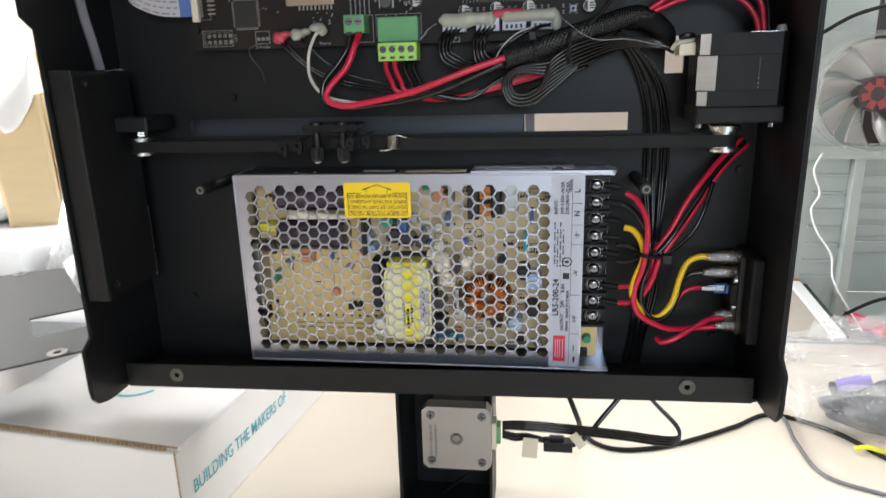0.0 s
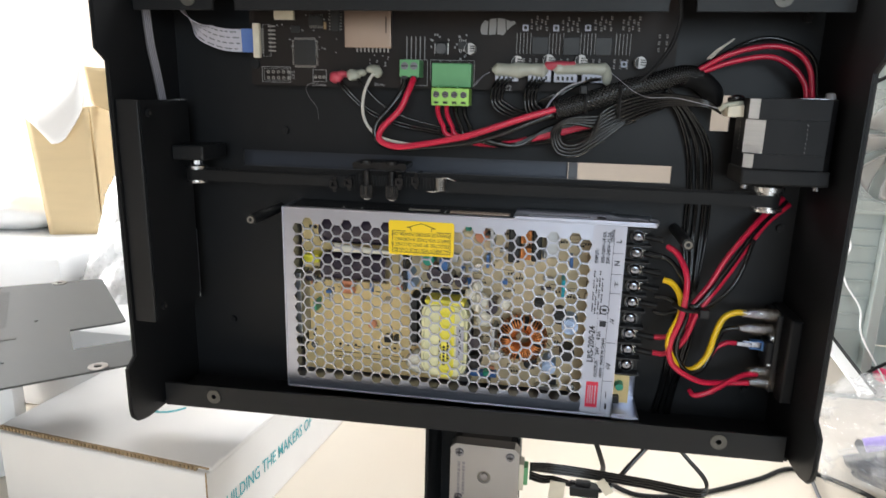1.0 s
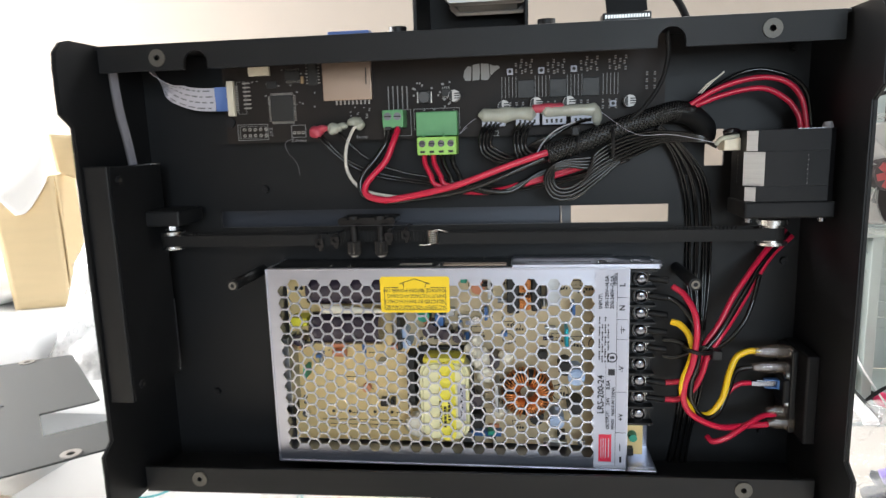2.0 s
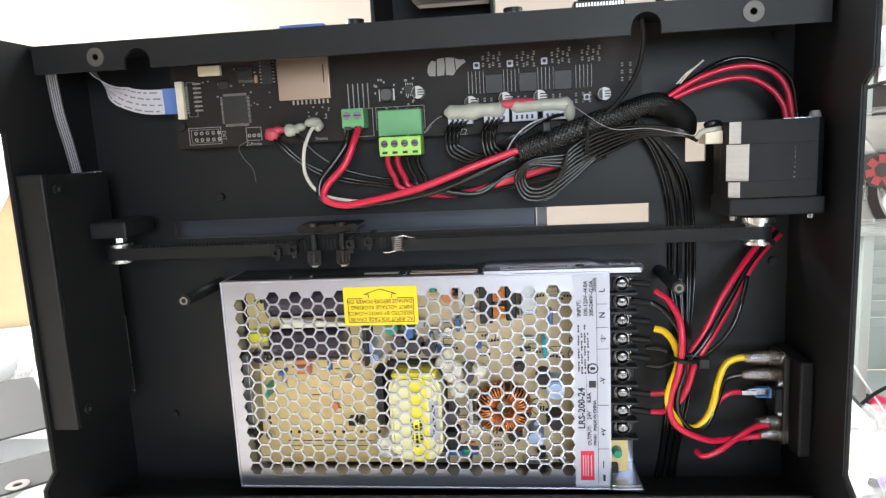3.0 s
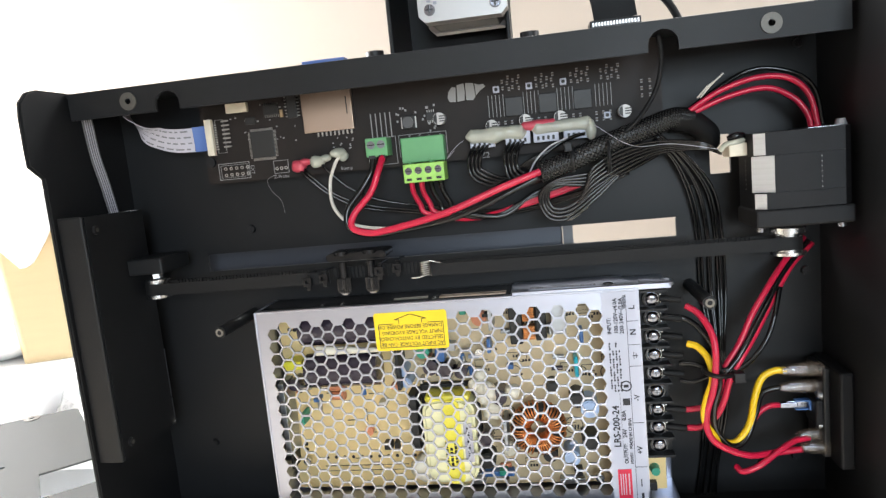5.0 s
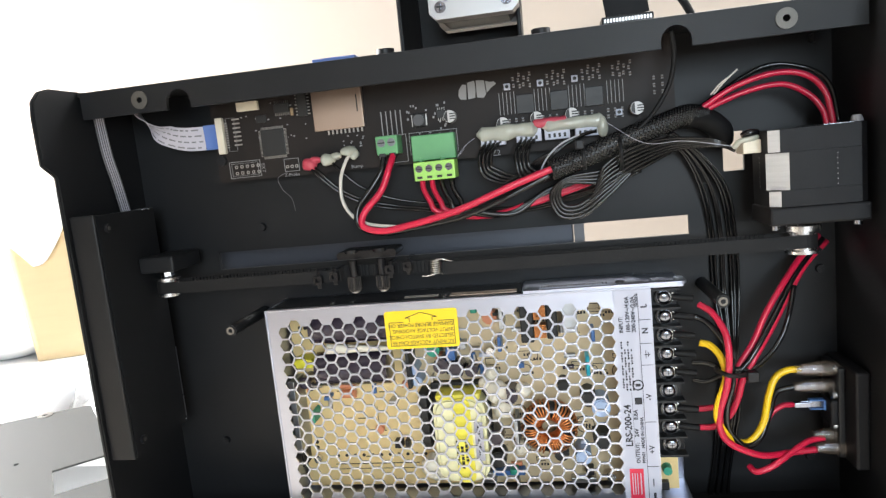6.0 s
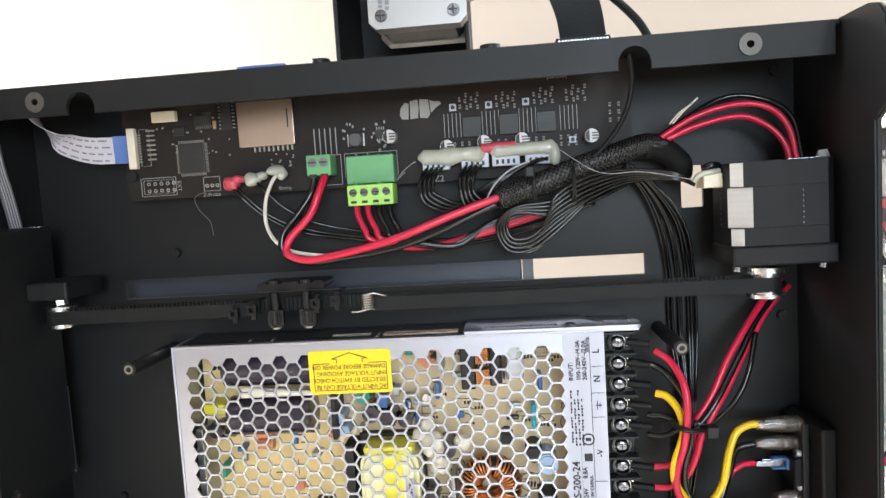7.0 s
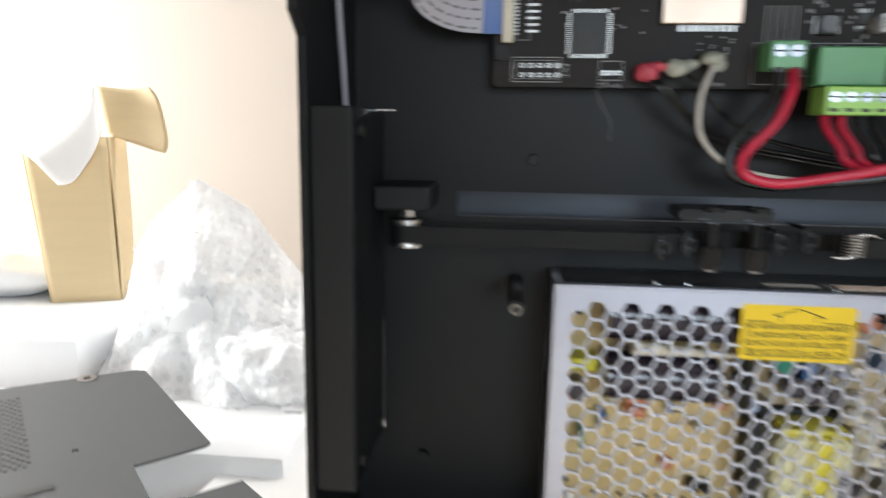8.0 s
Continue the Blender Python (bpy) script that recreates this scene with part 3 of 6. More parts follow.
plate(bm, rect(0.0004, 0.1992, 0.0004, 0.1146, 0.001, 3), 0.0, 0.001, [ring(x, z, 0.00352, 6) for x, z in hexes() if x < 0.1795])
part("cover", bm, M_ZINC, psu, "perforated honeycomb cover")
part("rolled_edge", boxes((0.0, 0.0012, -0.0006, 0.003, 0.0, 0.115), (0.0012, 0.199, -0.0006, 0.003, 0.1139, 0.1152), (0.0012, 0.199, -0.0006, 0.003, -0.0002, 0.001), bev=0.0004), M_ZINC, psu)
part("dark_side_sheet", boxes((0.003, 0.137, 0.002, 0.027, 0.1151, 0.1154), bev=0.0001), M_GLOSS, psu, "glossy dark sheet on the upper side")
# Bronze strips stand in for brown reflections on the dark side.
part("brown_reflection", boxes((0.0755, 0.0935, 0.007, 0.0105, 0.1154, 0.1157)), M_BARE, psu, "bronze strip for a brown reflection")
part("brown_reflection", boxes((0.1, 0.1345, 0.0055, 0.0115, 0.1154, 0.1157)), M_GOLD, psu, "bronze strip for a brown reflection")
pieces("bright_tab", [(0.036, 0.0372, 0.004, 0.009, 0.1154, 0.1157), (0.047, 0.0482, 0.004, 0.009, 0.1154, 0.1157), (0.0968, 0.0982, 0.003, 0.012, 0.1154, 0.1157)], M_STEEL, psu)
bars_ = part("side_sticker", boxes((0.146, 0.1815, 0.003, 0.009, 0.1166, 0.11675)), M_LABEL, psu, "white sticker with a printed code")
random.seed(8)
bm, x = bmesh.new(), 0.147
while x < 0.1795:
    w_ = random.uniform(0.0003, 0.0011)
    box(bm, x, x + w_, 0.0045, 0.008, 0.11675, 0.11685)
    x += w_ + random.uniform(0.0003, 0.0008)
part("printed_bars", bm, M_INK, bars_, kind="stuff")
# Label strip.
tag = part("rating_label", boxes((0.1812, 0.1985, -0.0002, 0.0, 0.0015, 0.1135)), M_LABEL, psu, "pale rating label with black print")
part("logo_block", boxes((0.1838, 0.1906, -0.0004, -0.0002, 0.0055, 0.0215)), M_INKRED, tag)
part("logo_bar", boxes((0.1849, 0.1853, -0.0005, -0.0004, 0.0078, 0.0192), (0.1861, 0.1865, -0.0005, -0.0004, 0.0078, 0.0192), (0.1873, 0.1877, -0.0005, -0.0004, 0.0078, 0.0192), (0.1889, 0.1894, -0.0005, -0.0004, 0.0078, 0.0192)), M_LABEL, tag)
part("rule", boxes((0.1926, 0.1928, -0.0004, -0.0002, 0.003, 0.112), (0.1872, 0.1873, -0.0004, -0.0002, 0.0275, 0.062), *[(0.1927, 0.1982, -0.0004, -0.0002, z, z + 0.0002) for z in (0.0985, 0.0865, 0.0755, 0.046, 0.0225)]), M_INK, tag)
for text, size, x, z in (("LRS-200-24", 0.0047, 0.1848, 0.0335), ("OUTPUT:", 0.0026, 0.1886, 0.0245), ("24V", 0.0028, 0.1886, 0.0385), ("8.8A", 0.0028, 0.1886, 0.0475), ("MW01", 0.0022, 0.1913, 0.0245), ("MADE IN CHINA", 0.0022, 0.1913, 0.0325), ("INPUT:", 0.0027, 0.1842, 0.0925), ("100-120V~/4.0A", 0.0027, 0.1875, 0.0925), ("200-240V~/2.0A", 0.0027, 0.1902, 0.0925), ("50/60Hz", 0.002, 0.1918, 0.105), ("L", 0.004, 0.1955, 0.1045), ("N", 0.004, 0.1955, 0.0915), ("-V", 0.0036, 0.1955, 0.0575), ("+V", 0.0036, 0.1955, 0.0295)):
    writing("print", text, size, facing(x, -0.0004, z, 90), M_INK, tag, bold=size * 0.022)
bm = boxes(*[(0.18335 + 0.00155 * k, 0.18415 + 0.00155 * k - 0.0002 * (j % 2), -0.0004, -0.0002, 0.0628 + 0.00135 * j, 0.0638 + 0.00135 * j) for k in range(4) for j in range(19 - 3 * (k % 2)) if (j + 2 * k) % 5], (0.1945, 0.1972, -0.0004, -0.0002, 0.0808, 0.0812), (0.195, 0.1953, -0.0004, -0.0002, 0.079, 0.083), (0.1961, 0.1964, -0.0004, -0.0002, 0.0798, 0.0822), (0.195, 0.1962, -0.0004, -0.0002, 0.005, 0.0085), (0.195, 0.1955, -0.0004, -0.0002, 0.012, 0.016), (0.1885, 0.192, -0.0004, -0.0002, 0.0555, 0.059))
part("fine_print", bm, M_INK, tag, kind="stuff")
bm = bmesh.new()
plate(bm, ring(0.1905, 0.0655, 0.0028, 20), -0.0004, -0.0002, [ring(0.1905, 0.0655, 0.0022, 20)])
box(bm, 0.1893, 0.1917, -0.0004, -0.0002, 0.0648, 0.0662)
part("approval_mark", bm, M_INK, tag)
# Yellow warning sticker, stuck on upside down.
warn = part("warning_sticker", plate(bmesh.new(), rect(0.0655, 0.1038, 0.0902, 0.1104, 0.0015), -0.0003, -0.00001), M_YELLOW, psu, "yellow warning sticker stuck on upside down")
bm = bmesh.new()
for a in ((0.0676, 0.1018, 0.0917, 0.092), (0.0676, 0.0679, 0.092, 0.1045), (0.1015, 0.1018, 0.092, 0.1045), (0.0676, 0.0755, 0.1042, 0.1045), (0.0935, 0.1018, 0.1042, 0.1045), (0.0785, 0.0788, 0.1045, 0.1065), (0.0905, 0.0908, 0.1045, 0.1065), (0.0765, 0.0787, 0.1063, 0.1066), (0.0906, 0.093, 0.1063, 0.1066)):
    box(bm, a[0], a[1], -0.00045, -0.0003, a[2], a[3])
tube(bm, [(0.0765, -0.0004, 0.1065), (0.0847, -0.0004, 0.1092)], 0.00018, 4)
tube(bm, [(0.0847, -0.0004, 0.1092), (0.093, -0.0004, 0.1065)], 0.00018, 4)
part("arrow_frame", bm, M_INK, warn)
for k, text in enumerate(("AC INPUT VOLTAGE CAN BE", "SELECTED BY SWITCH.CHECK", "INPUT VOLTAGE AVOIDING", "DAMAGE BEFORE POWER ON")):
    writing("print", text, 0.0029, facing(0.1012, -0.00045, 0.0935 + 0.0031 * k, 180), M_INK, warn, squeeze=0.87)
# Terminal block.
block = part("terminal_block", boxes((0.1995, 0.2125, 0.008, 0.0275, 0.027, 0.1125), bev=0.0006), M_PLASTIC, psu, "black screw terminal block")
bar = part("barrier", boxes((0.1995, 0.213, 0.0015, 0.008, 0.0263, 0.0275), bev=0.0002), M_PLASTIC, block)
for k in range(1, 10):
    again(bar, (0, 0, 0.0095 * k), block)
bm = boxes((0.2032, 0.2092, 0.0068, 0.0078, 0.0293, 0.0341), bev=0.0005)
clampw = part("clamp", bm, M_CLAMP, block, "square plated clamp washer")
cup = part("cup", plate(bmesh.new(), ring(0.2058, 0.0317, 0.0044, 20), 0.0052, 0.0072, [ring(0.2058, 0.0317, 0.0036, 20)]), M_GLOSS, block, "glossy black rim round a screw")
bm = rods(((0.2058, 0.0058, 0.0317), (0.2058, 0.0068, 0.0317), 0.0033))
dome(bm, 0.2058, 0.0058, 0.0317, 0.0031, 0.0022)
tscrew = part("terminal_screw", bm, M_TSCREW, block, "bright cross-head screw", True)
# The recess is a dark cross on the head, coloured as its shade.
recess = part("cross_recess", boxes((0.20455, 0.20705, 0.0035, 0.0045, 0.03155, 0.03185), (0.20565, 0.20595, 0.00345, 0.0045, 0.03045, 0.03295)), M_CHIP, tscrew)
for k in range(1, 9):
    again(clampw, (0, 0, 0.0095 * k), block)
    again(cup, (0, 0, 0.0095 * k), block)
    s_ = again(tscrew, (0, 0, 0.0095 * k), block)
    again(recess, (0, 0, 0.0095 * k), s_)
part("adjuster_board", boxes((0.1995, 0.2095, 0.012, 0.0135, 0.004, 0.024), bev=0.0003), M_TANPCB, psu)
bm = rods(((0.2035, 0.007, 0.016), (0.2035, 0.012, 0.016), 0.0022, 0.0026))
part("indicator", bm, M_TEALC, psu, "green indicator lamp, unlit", True)
part("trimmer", boxes((0.2, 0.204, 0.008, 0.012, 0.005, 0.0095), bev=0.0004), M_CHIP, psu)
# Inside, behind the honeycomb.
# Greyer tan over part of the board stands in for the components' shade.
part("shaded_board_area", boxes((0.112, 0.1985, 0.0232, 0.0236, 0.0035, 0.1115), (0.066, 0.112, 0.0232, 0.0236, 0.0645, 0.1115)), M_SHADETAN, psu)
board = part("circuit_board", boxes((0.003, 0.199, 0.0235, 0.025, 0.003, 0.112)), M_TANPCB, psu, "tan circuit board behind the honeycomb cover")


def can(x, z, r, y0, material, y1=0.0233):
    b = rods(((x, y0, z), (x, y1, z), r))
    bmesh.ops.bevel(b, geom=[e for e in b.edges if max(v.co.y for v in e.verts) < y0 + 1e-4], offset=r * 0.15, segments=2, affect="EDGES")
    return part("capacitor", b, material, psu, "", True)


for x0, x1, z in ((0.021, 0.066, 0.1012), (0.0215, 0.062, 0.0772)):
    part("bulk_capacitor", rod(bmesh.new(), (x0, 0.0135, z), (x1, 0.0135, z), 0.0095, seg=32), M_CAPBLACK, psu, "dark shrink-sleeved capacitor", True)
part("silicone_bead", rods(((0.03, 0.006, 0.0905), (0.068, 0.008, 0.0885), 0.0028, 0.001)), M_SILICONE, psu, "", True)
bm = plate(bmesh.new(), rect(0.0845, 0.1125, 0.0135, 0.0612, 0.0085, 5), 0.0035, 0.0225)
bmesh.ops.bevel(bm, geom=[e for e in bm.edges if len(e.link_faces) == 2 and e.calc_face_angle(0) > 1.0 and max(v.co.y for v in e.verts) < 0.004], offset=0.0022, segments=3, affect="EDGES")
trafo = part("transformer", bm, M_TRAFOW, psu, "cream and yellow wrapped transformer", True)
bm = plate(bmesh.new(), rect(0.0958, 0.105, 0.014, 0.0605, 0.0035, 4), 0.0029, 0.0034)
part("tape", bm, M_TRAFO, trafo, "bright yellow tape", True)
part("tape", boxes((0.0862, 0.1105, 0.005, 0.0225, 0.0585, 0.0624), bev=0.0018), M_TRAFO, trafo, "bright yellow tape", True)
part("core", boxes((0.0818, 0.1142, 0.0185, 0.0232, 0.0105, 0.0645), bev=0.001), M_CHIP, trafo)
part("printed_label", boxes((0.1062, 0.1108, 0.0028, 0.0033, 0.026, 0.0475), bev=0.0001), M_FFC, trafo, "small white printed label")
random.seed(15)
rows_ = []
for x, z0, z1 in ((0.0958, 0.024, 0.037), (0.0982, 0.022, 0.034), (0.1006, 0.026, 0.0375), (0.1078, 0.029, 0.045)):
    z = z0
    while z < z1:
        d = random.uniform(0.0008, 0.002)
        rows_.append((x, x + 0.0014, 0.00265, 0.0029, z, z + d))
        z += d + 0.0006
part("printed_bars", boxes(*rows_), M_CHIP, trafo, kind="stuff")
for x, y, z, r in ((0.0805, 0.012, 0.019, 0.0068), (0.119, 0.012, 0.0605, 0.0062), (0.1215, 0.014, 0.0505, 0.0055), (0.1165, 0.016, 0.069, 0.004), (0.113, 0.012, 0.0655, 0.0035), (0.1335, 0.01, 0.0615, 0.0042), (0.1285, 0.013, 0.0285, 0.0038)):
    bm = bmesh.new()
    s = bmesh.ops.create_icosphere(bm, subdivisions=3, radius=r, matrix=Matrix.Translation((x, y, z)))
    for v in s["verts"]:
        v.co += (v.co - Vector((x, y, z))) * 0.35 * noise.noise(v.co * 260)
    part("silicone_blob", bm, M_SILICONE, psu, "white silicone blob", "all")


def torus(bm, c, big, small, seg=36, tubeseg=12):
    rows = []
    for i in range(seg):
        a = 2 * math.pi * i / seg
        rows.append([bm.verts.new((c[0] + (big + small * math.cos(b)) * math.cos(a), c[1] + small * 1.1 * math.sin(b), c[2] + (big + small * math.cos(b)) * math.sin(a))) for b in (2 * math.pi * k / tubeseg for k in range(tubeseg))])
    for i in range(seg):
        q, s = rows[i], rows[(i + 1) % seg]
        for k in range(tubeseg):
            bm.faces.new((q[k], q[(k + 1) % tubeseg], s[(k + 1) % tubeseg], s[k]))
    return bm


C = (0.1452, 0.0125, 0.04)
core = part("choke_core", torus(bmesh.new(), C, 0.0095, 0.0042), M_CHIP, psu, "toroidal choke wound with bare copper", "all")
bm = bmesh.new()
for k in range(44):
    if k % 11 == 10:
        continue
    a = 2 * math.pi * k / 44
    loop = [(C[0] + (0.0095 + 0.0052 * math.cos(b)) * math.cos(a + 0.05 * math.sin(b)), C[1] + 0.006 * math.sin(b), C[2] + (0.0095 + 0.0052 * math.cos(b)) * math.sin(a + 0.05 * math.sin(b))) for b in (2 * math.pi * j / 10 for j in range(11))]
    tube(bm, loop, 0.00055, 6, 2)
part("winding", bm, M_COPPER, core, "copper winding", "all", kind="stuff")
bm = bmesh.new()
for k in range(8):
    for z in (0.0925, 0.1025):
        box(bm, 0.1415, 0.1475, 0.01, 0.016, z - 0.0035 + 0.0009 * k, z - 0.0028 + 0.0009 * k)
part("line_choke_winding", bm, M_COPPER, psu, "copper line choke")
pieces("line_choke_frame", [(0.1345, 0.1412, 0.009, 0.023, 0.087, 0.1085), (0.1478, 0.1535, 0.012, 0.023, 0.0875, 0.108)], M_CHIP, psu, 0.0008)
part("line_capacitor", boxes((0.156, 0.1635, 0.006, 0.023, 0.092, 0.1085), bev=0.0008), M_HEATSINK, psu, "grey box capacitor")
part("film_capacitor", boxes((0.0075, 0.0185, 0.011, 0.023, 0.0785, 0.0835), bev=0.0006), M_YBLOCK, psu, "yellow film capacitor")
pieces("heatsink", [(0.0725, 0.0745, 0.006, 0.023, 0.066, 0.105), (0.0765, 0.081, 0.009, 0.023, 0.03, 0.062)], M_CHIP, psu, 0.0003)
pieces("heatsink", [(0.004, 0.0075, 0.008, 0.023, 0.03, 0.072), (0.124, 0.1262, 0.006, 0.023, 0.096, 0.11), (0.127, 0.129, 0.006, 0.023, 0.03, 0.046)], M_HEATSINK, psu, 0.0003)
for x, z, r, y, m_ in ((0.0745, 0.0745, 0.0028, 0.011, M_SKYBLUE), (0.0765, 0.068, 0.0028, 0.011, M_SKYBLUE), (0.1725, 0.0505, 0.0048, 0.008, M_SKYBLUE), (0.1618, 0.0238, 0.0042, 0.008, M_SKYBLUE), (0.1665, 0.055, 0.004, 0.009, M_CHIP), (0.1255, 0.058, 0.0045, 0.01, M_CAPBLACK), (0.1155, 0.0345, 0.005, 0.01, M_CAPBLACK), (0.1165, 0.022, 0.0045, 0.011, M_CHIP), (0.1505, 0.024, 0.004, 0.012, M_CHIP), (0.172, 0.0315, 0.0045, 0.01, M_CHIP), (0.154, 0.0615, 0.003, 0.012, M_CHIP), (0.0905, 0.0765, 0.0042, 0.009, M_CAPBLACK), (0.087, 0.085, 0.0035, 0.01, M_TEALC), (0.0985, 0.0735, 0.0042, 0.01, M_CAPBLACK), (0.012, 0.0695, 0.0035, 0.012, M_CAPBLACK), (0.1065, 0.0725, 0.0035, 0.011, M_CAPBLACK)):
    can(x, z, r, y, m_)
part("disc_capacitor", boxes((0.1663, 0.1683, 0.01, 0.0225, 0.067, 0.0785), bev=0.0009), M_CYAN, psu, "cyan disc capacitor")
pieces("blue_capacitor", [(0.0935, 0.0985, 0.011, 0.0225, 0.079, 0.086), (0.1215, 0.1235, 0.012, 0.0225, 0.082, 0.09), (0.17, 0.172, 0.012, 0.0225, 0.084, 0.092), (0.112, 0.13, 0.016, 0.0225, 0.0105, 0.0135)], M_BLUE, psu, 0.0006, label="blue capacitor")
pieces("green_part", [(0.1085, 0.112, 0.013, 0.0225, 0.1035, 0.108), (0.122, 0.1265, 0.014, 0.0225, 0.012, 0.015), (0.0135, 0.0155, 0.012, 0.0225, 0.046, 0.053)], M_TEALC, psu, 0.0006)
for r_ in (((0.0495, 0.02, 0.0375), (0.0495, 0.0235, 0.0375), 0.0026), ((0.118, 0.017, 0.1), (0.118, 0.0235, 0.1), 0.004), ((0.031, 0.018, 0.0605), (0.039, 0.018, 0.0605), 0.0025), ((0.031, 0.018, 0.066), (0.039, 0.018, 0.066), 0.0025)):
    part("resistor", rods(r_), M_ORANGE, psu, "", True)
pieces("diode", [(0.058, 0.0625, 0.018, 0.0235, 0.027, 0.0315), (0.064, 0.0665, 0.018, 0.0235, 0.0265, 0.0315), (0.0045, 0.006, 0.012, 0.0235, 0.02, 0.028)], M_CHIP, psu, 0.0004)
pieces("solder_lug", [(0.106, 0.114, 0.016, 0.0235, 0.0065, 0.0125), (0.125, 0.1265, 0.014, 0.0235, 0.004, 0.009), (0.1545, 0.168, 0.018, 0.0235, 0.0045, 0.0075)], M_PIN, psu, 0.0003)
bm = bmesh.new()
random.seed(11)
for k in range(11):
    rod(bm, (0.022 + 0.0052 * k, 0.02335, 0.0212), (0.022 + 0.0052 * k, 0.0235, 0.0212), 0.001, seg=10)
for k in range(9):
    rod(bm, (0.114 + 0.0068 * k, 0.02335, 0.0855), (0.114 + 0.0068 * k, 0.0235, 0.0855), 0.0011, seg=10)
for x, z in ((0.0135, 0.1045), (0.009, 0.0985), (0.012, 0.0985), (0.01, 0.03), (0.01, 0.0265), (0.1735, 0.0995)):
    rod(bm, (x, 0.02335, z), (x, 0.0235, z), 0.0013, seg=10)
part("pin_hole", bm, M_CHIP, board, kind="stuff")
bm = boxes((0.02, 0.07, 0.0232, 0.02345, 0.0158, 0.0162), (0.02, 0.0755, 0.0232, 0.02345, 0.0128, 0.0131), (0.0485, 0.0488, 0.0232, 0.02345, 0.042, 0.05), (0.11, 0.1285, 0.0232, 0.02345, 0.084, 0.0844))
for k in range(26):
    x, z = random.uniform(0.024, 0.17), random.uniform(0.015, 0.1)
    box(bm, x, x + random.uniform(0.001, 0.006), 0.0232, 0.02345, z, z + 0.0005)
for k in range(34):
    x, z = random.uniform(0.115, 0.195), random.uniform(0.008, 0.108)
    r_ = random.uniform(0.0022, 0.0052)
    if random.random() < 0.5:
        plate(bm, ring(x, z, r_, 16), 0.0229, 0.0231, [ring(x, z, r_ - 0.0004, 16)])
    else:
        for a in ((x - r_, x + r_, z, z + 0.0003), (x - r_, x + r_, z + r_, z + r_ + 0.0003), (x - r_, x - r_ + 0.0003, z, z + r_)):
            box(bm, a[0], a[1], 0.0229, 0.0231, a[2], a[3])
    for j in range(3):
        box(bm, x + 0.0016 * j, x + 0.0016 * j + 0.001, 0.0229, 0.0231, z - 0.0026, z - 0.0012)
part("board_print", bm, M_CHIP, board, kind="stuff")
bm = bmesh.new()
screw_head(bm, 0.1755, 0.012, 0.0105, 0.0026)
bscrew = part("board_screw", bm, M_STEEL, board)
again(bscrew, (-0.164, 0.006, 0.011), board)
again(bscrew, (-0.059, 0.006, 0.07), board)
# Small leaded parts scattered over the busy half of the board.
random.seed(21)
for k in range(46):
    x, z = random.choice([(random.uniform(0.112, 0.176), random.uniform(0.008, 0.108)), (random.uniform(0.066, 0.112), random.uniform(0.064, 0.088)), (random.uniform(0.01, 0.075), random.uniform(0.05, 0.068))])
    m_ = random.choice((M_CHIP, M_HEATSINK, M_SILICONE, M_LABEL, M_ORANGE, M_BLUE, M_CAPBLACK, M_PIN, M_HEATSINK))
    if random.random() < 0.5:
        w, h = random.uniform(0.0015, 0.0045), random.uniform(0.0015, 0.0045)
        part("small_component", boxes((x, x + w, random.uniform(0.015, 0.0195), 0.0234, z, z + h), bev=0.0003), m_, psu)
    else:
        a = random.choice(((0.006, 0), (0, 0.006)))
        part("small_component", rods(((x, 0.0212, z), (x + a[0], 0.0212, z + a[1]), 0.0013), seg=10), m_, psu, "", True)

# ---- control board ----
PY = 0.020
pcb = thing("control_board", (0.095, PY, 0.186), "black control circuit board with white silkscreen markings", "circuit board")
bm = bmesh.new()
plate(bm, rect(-0.0245, 0.2185, 0.1845, 0.2345, 0.002), PY, PY + 0.0016, [ring(-0.0215, 0.1885 + 0.008, 0.0016, 14)])
part("board", bm, M_PCB, pcb)
bm = rods(((-0.0215, PY - 0.0016, 0.1965), (-0.0215, BACK, 0.1965), 0.0028))
part("spacer", bm, M_PLASTIC, pcb, "", True)
for x, z in ((0.05, 0.19), (0.2, 0.19), (0.1, 0.23)):
    part("spacer", rods(((x, PY + 0.0017, z), (x, BACK, z), 0.003)), M_PLASTIC, pcb, "", True)
S = PY - 0.0003


def chip(name, x0, x1, z0, z1, tall, pins=0, material=None):
    b = part(name, boxes((x0, x1, PY - tall, PY, z0, z1), bev=0.0003), material or M_CHIP, pcb)
    if pins:
        rows = []
        for k in range(pins):
            f = (k + 0.5) / pins
            x, z = x0 + f * (x1 - x0), z0 + f * (z1 - z0)
            rows += [(x - 0.00014, x + 0.00014, PY - 0.0006, PY, z0 - 0.0014, z0), (x - 0.00014, x + 0.00014, PY - 0.0006, PY, z1, z1 + 0.0014)]
            if pins > 10:
                rows += [(x0 - 0.0014, x0, PY - 0.0006, PY, z - 0.00014, z + 0.00014), (x1, x1 + 0.0014, PY - 0.0006, PY, z - 0.00014, z + 0.00014)]
        part("pin_row", boxes(*rows), M_PIN, b)
    return b


chip("processor", 0.0032, 0.0162, 0.1963, 0.2105, 0.0015, 20)
chip("driver_chip", 0.0125, 0.021, 0.2185, 0.2235, 0.0015, 8)
c_ = chip("driver_chip", 0.0258, 0.0312, 0.2155, 0.2305, 0.0016, 0)
part("pin_row", boxes(*[(x, x + 0.0012, PY - 0.0006, PY, 0.2163 + 0.0017 * k, 0.2168 + 0.0017 * k) for k in range(8) for x in (0.0246, 0.0312)]), M_PIN, c_, kind="stuff")
chip("small_chip", 0.0015, 0.0072, 0.2145, 0.2185, 0.0012)
chip("small_chip", 0.0215, 0.0232, 0.2165, 0.2205, 0.0012, 0, M_FLUTE)
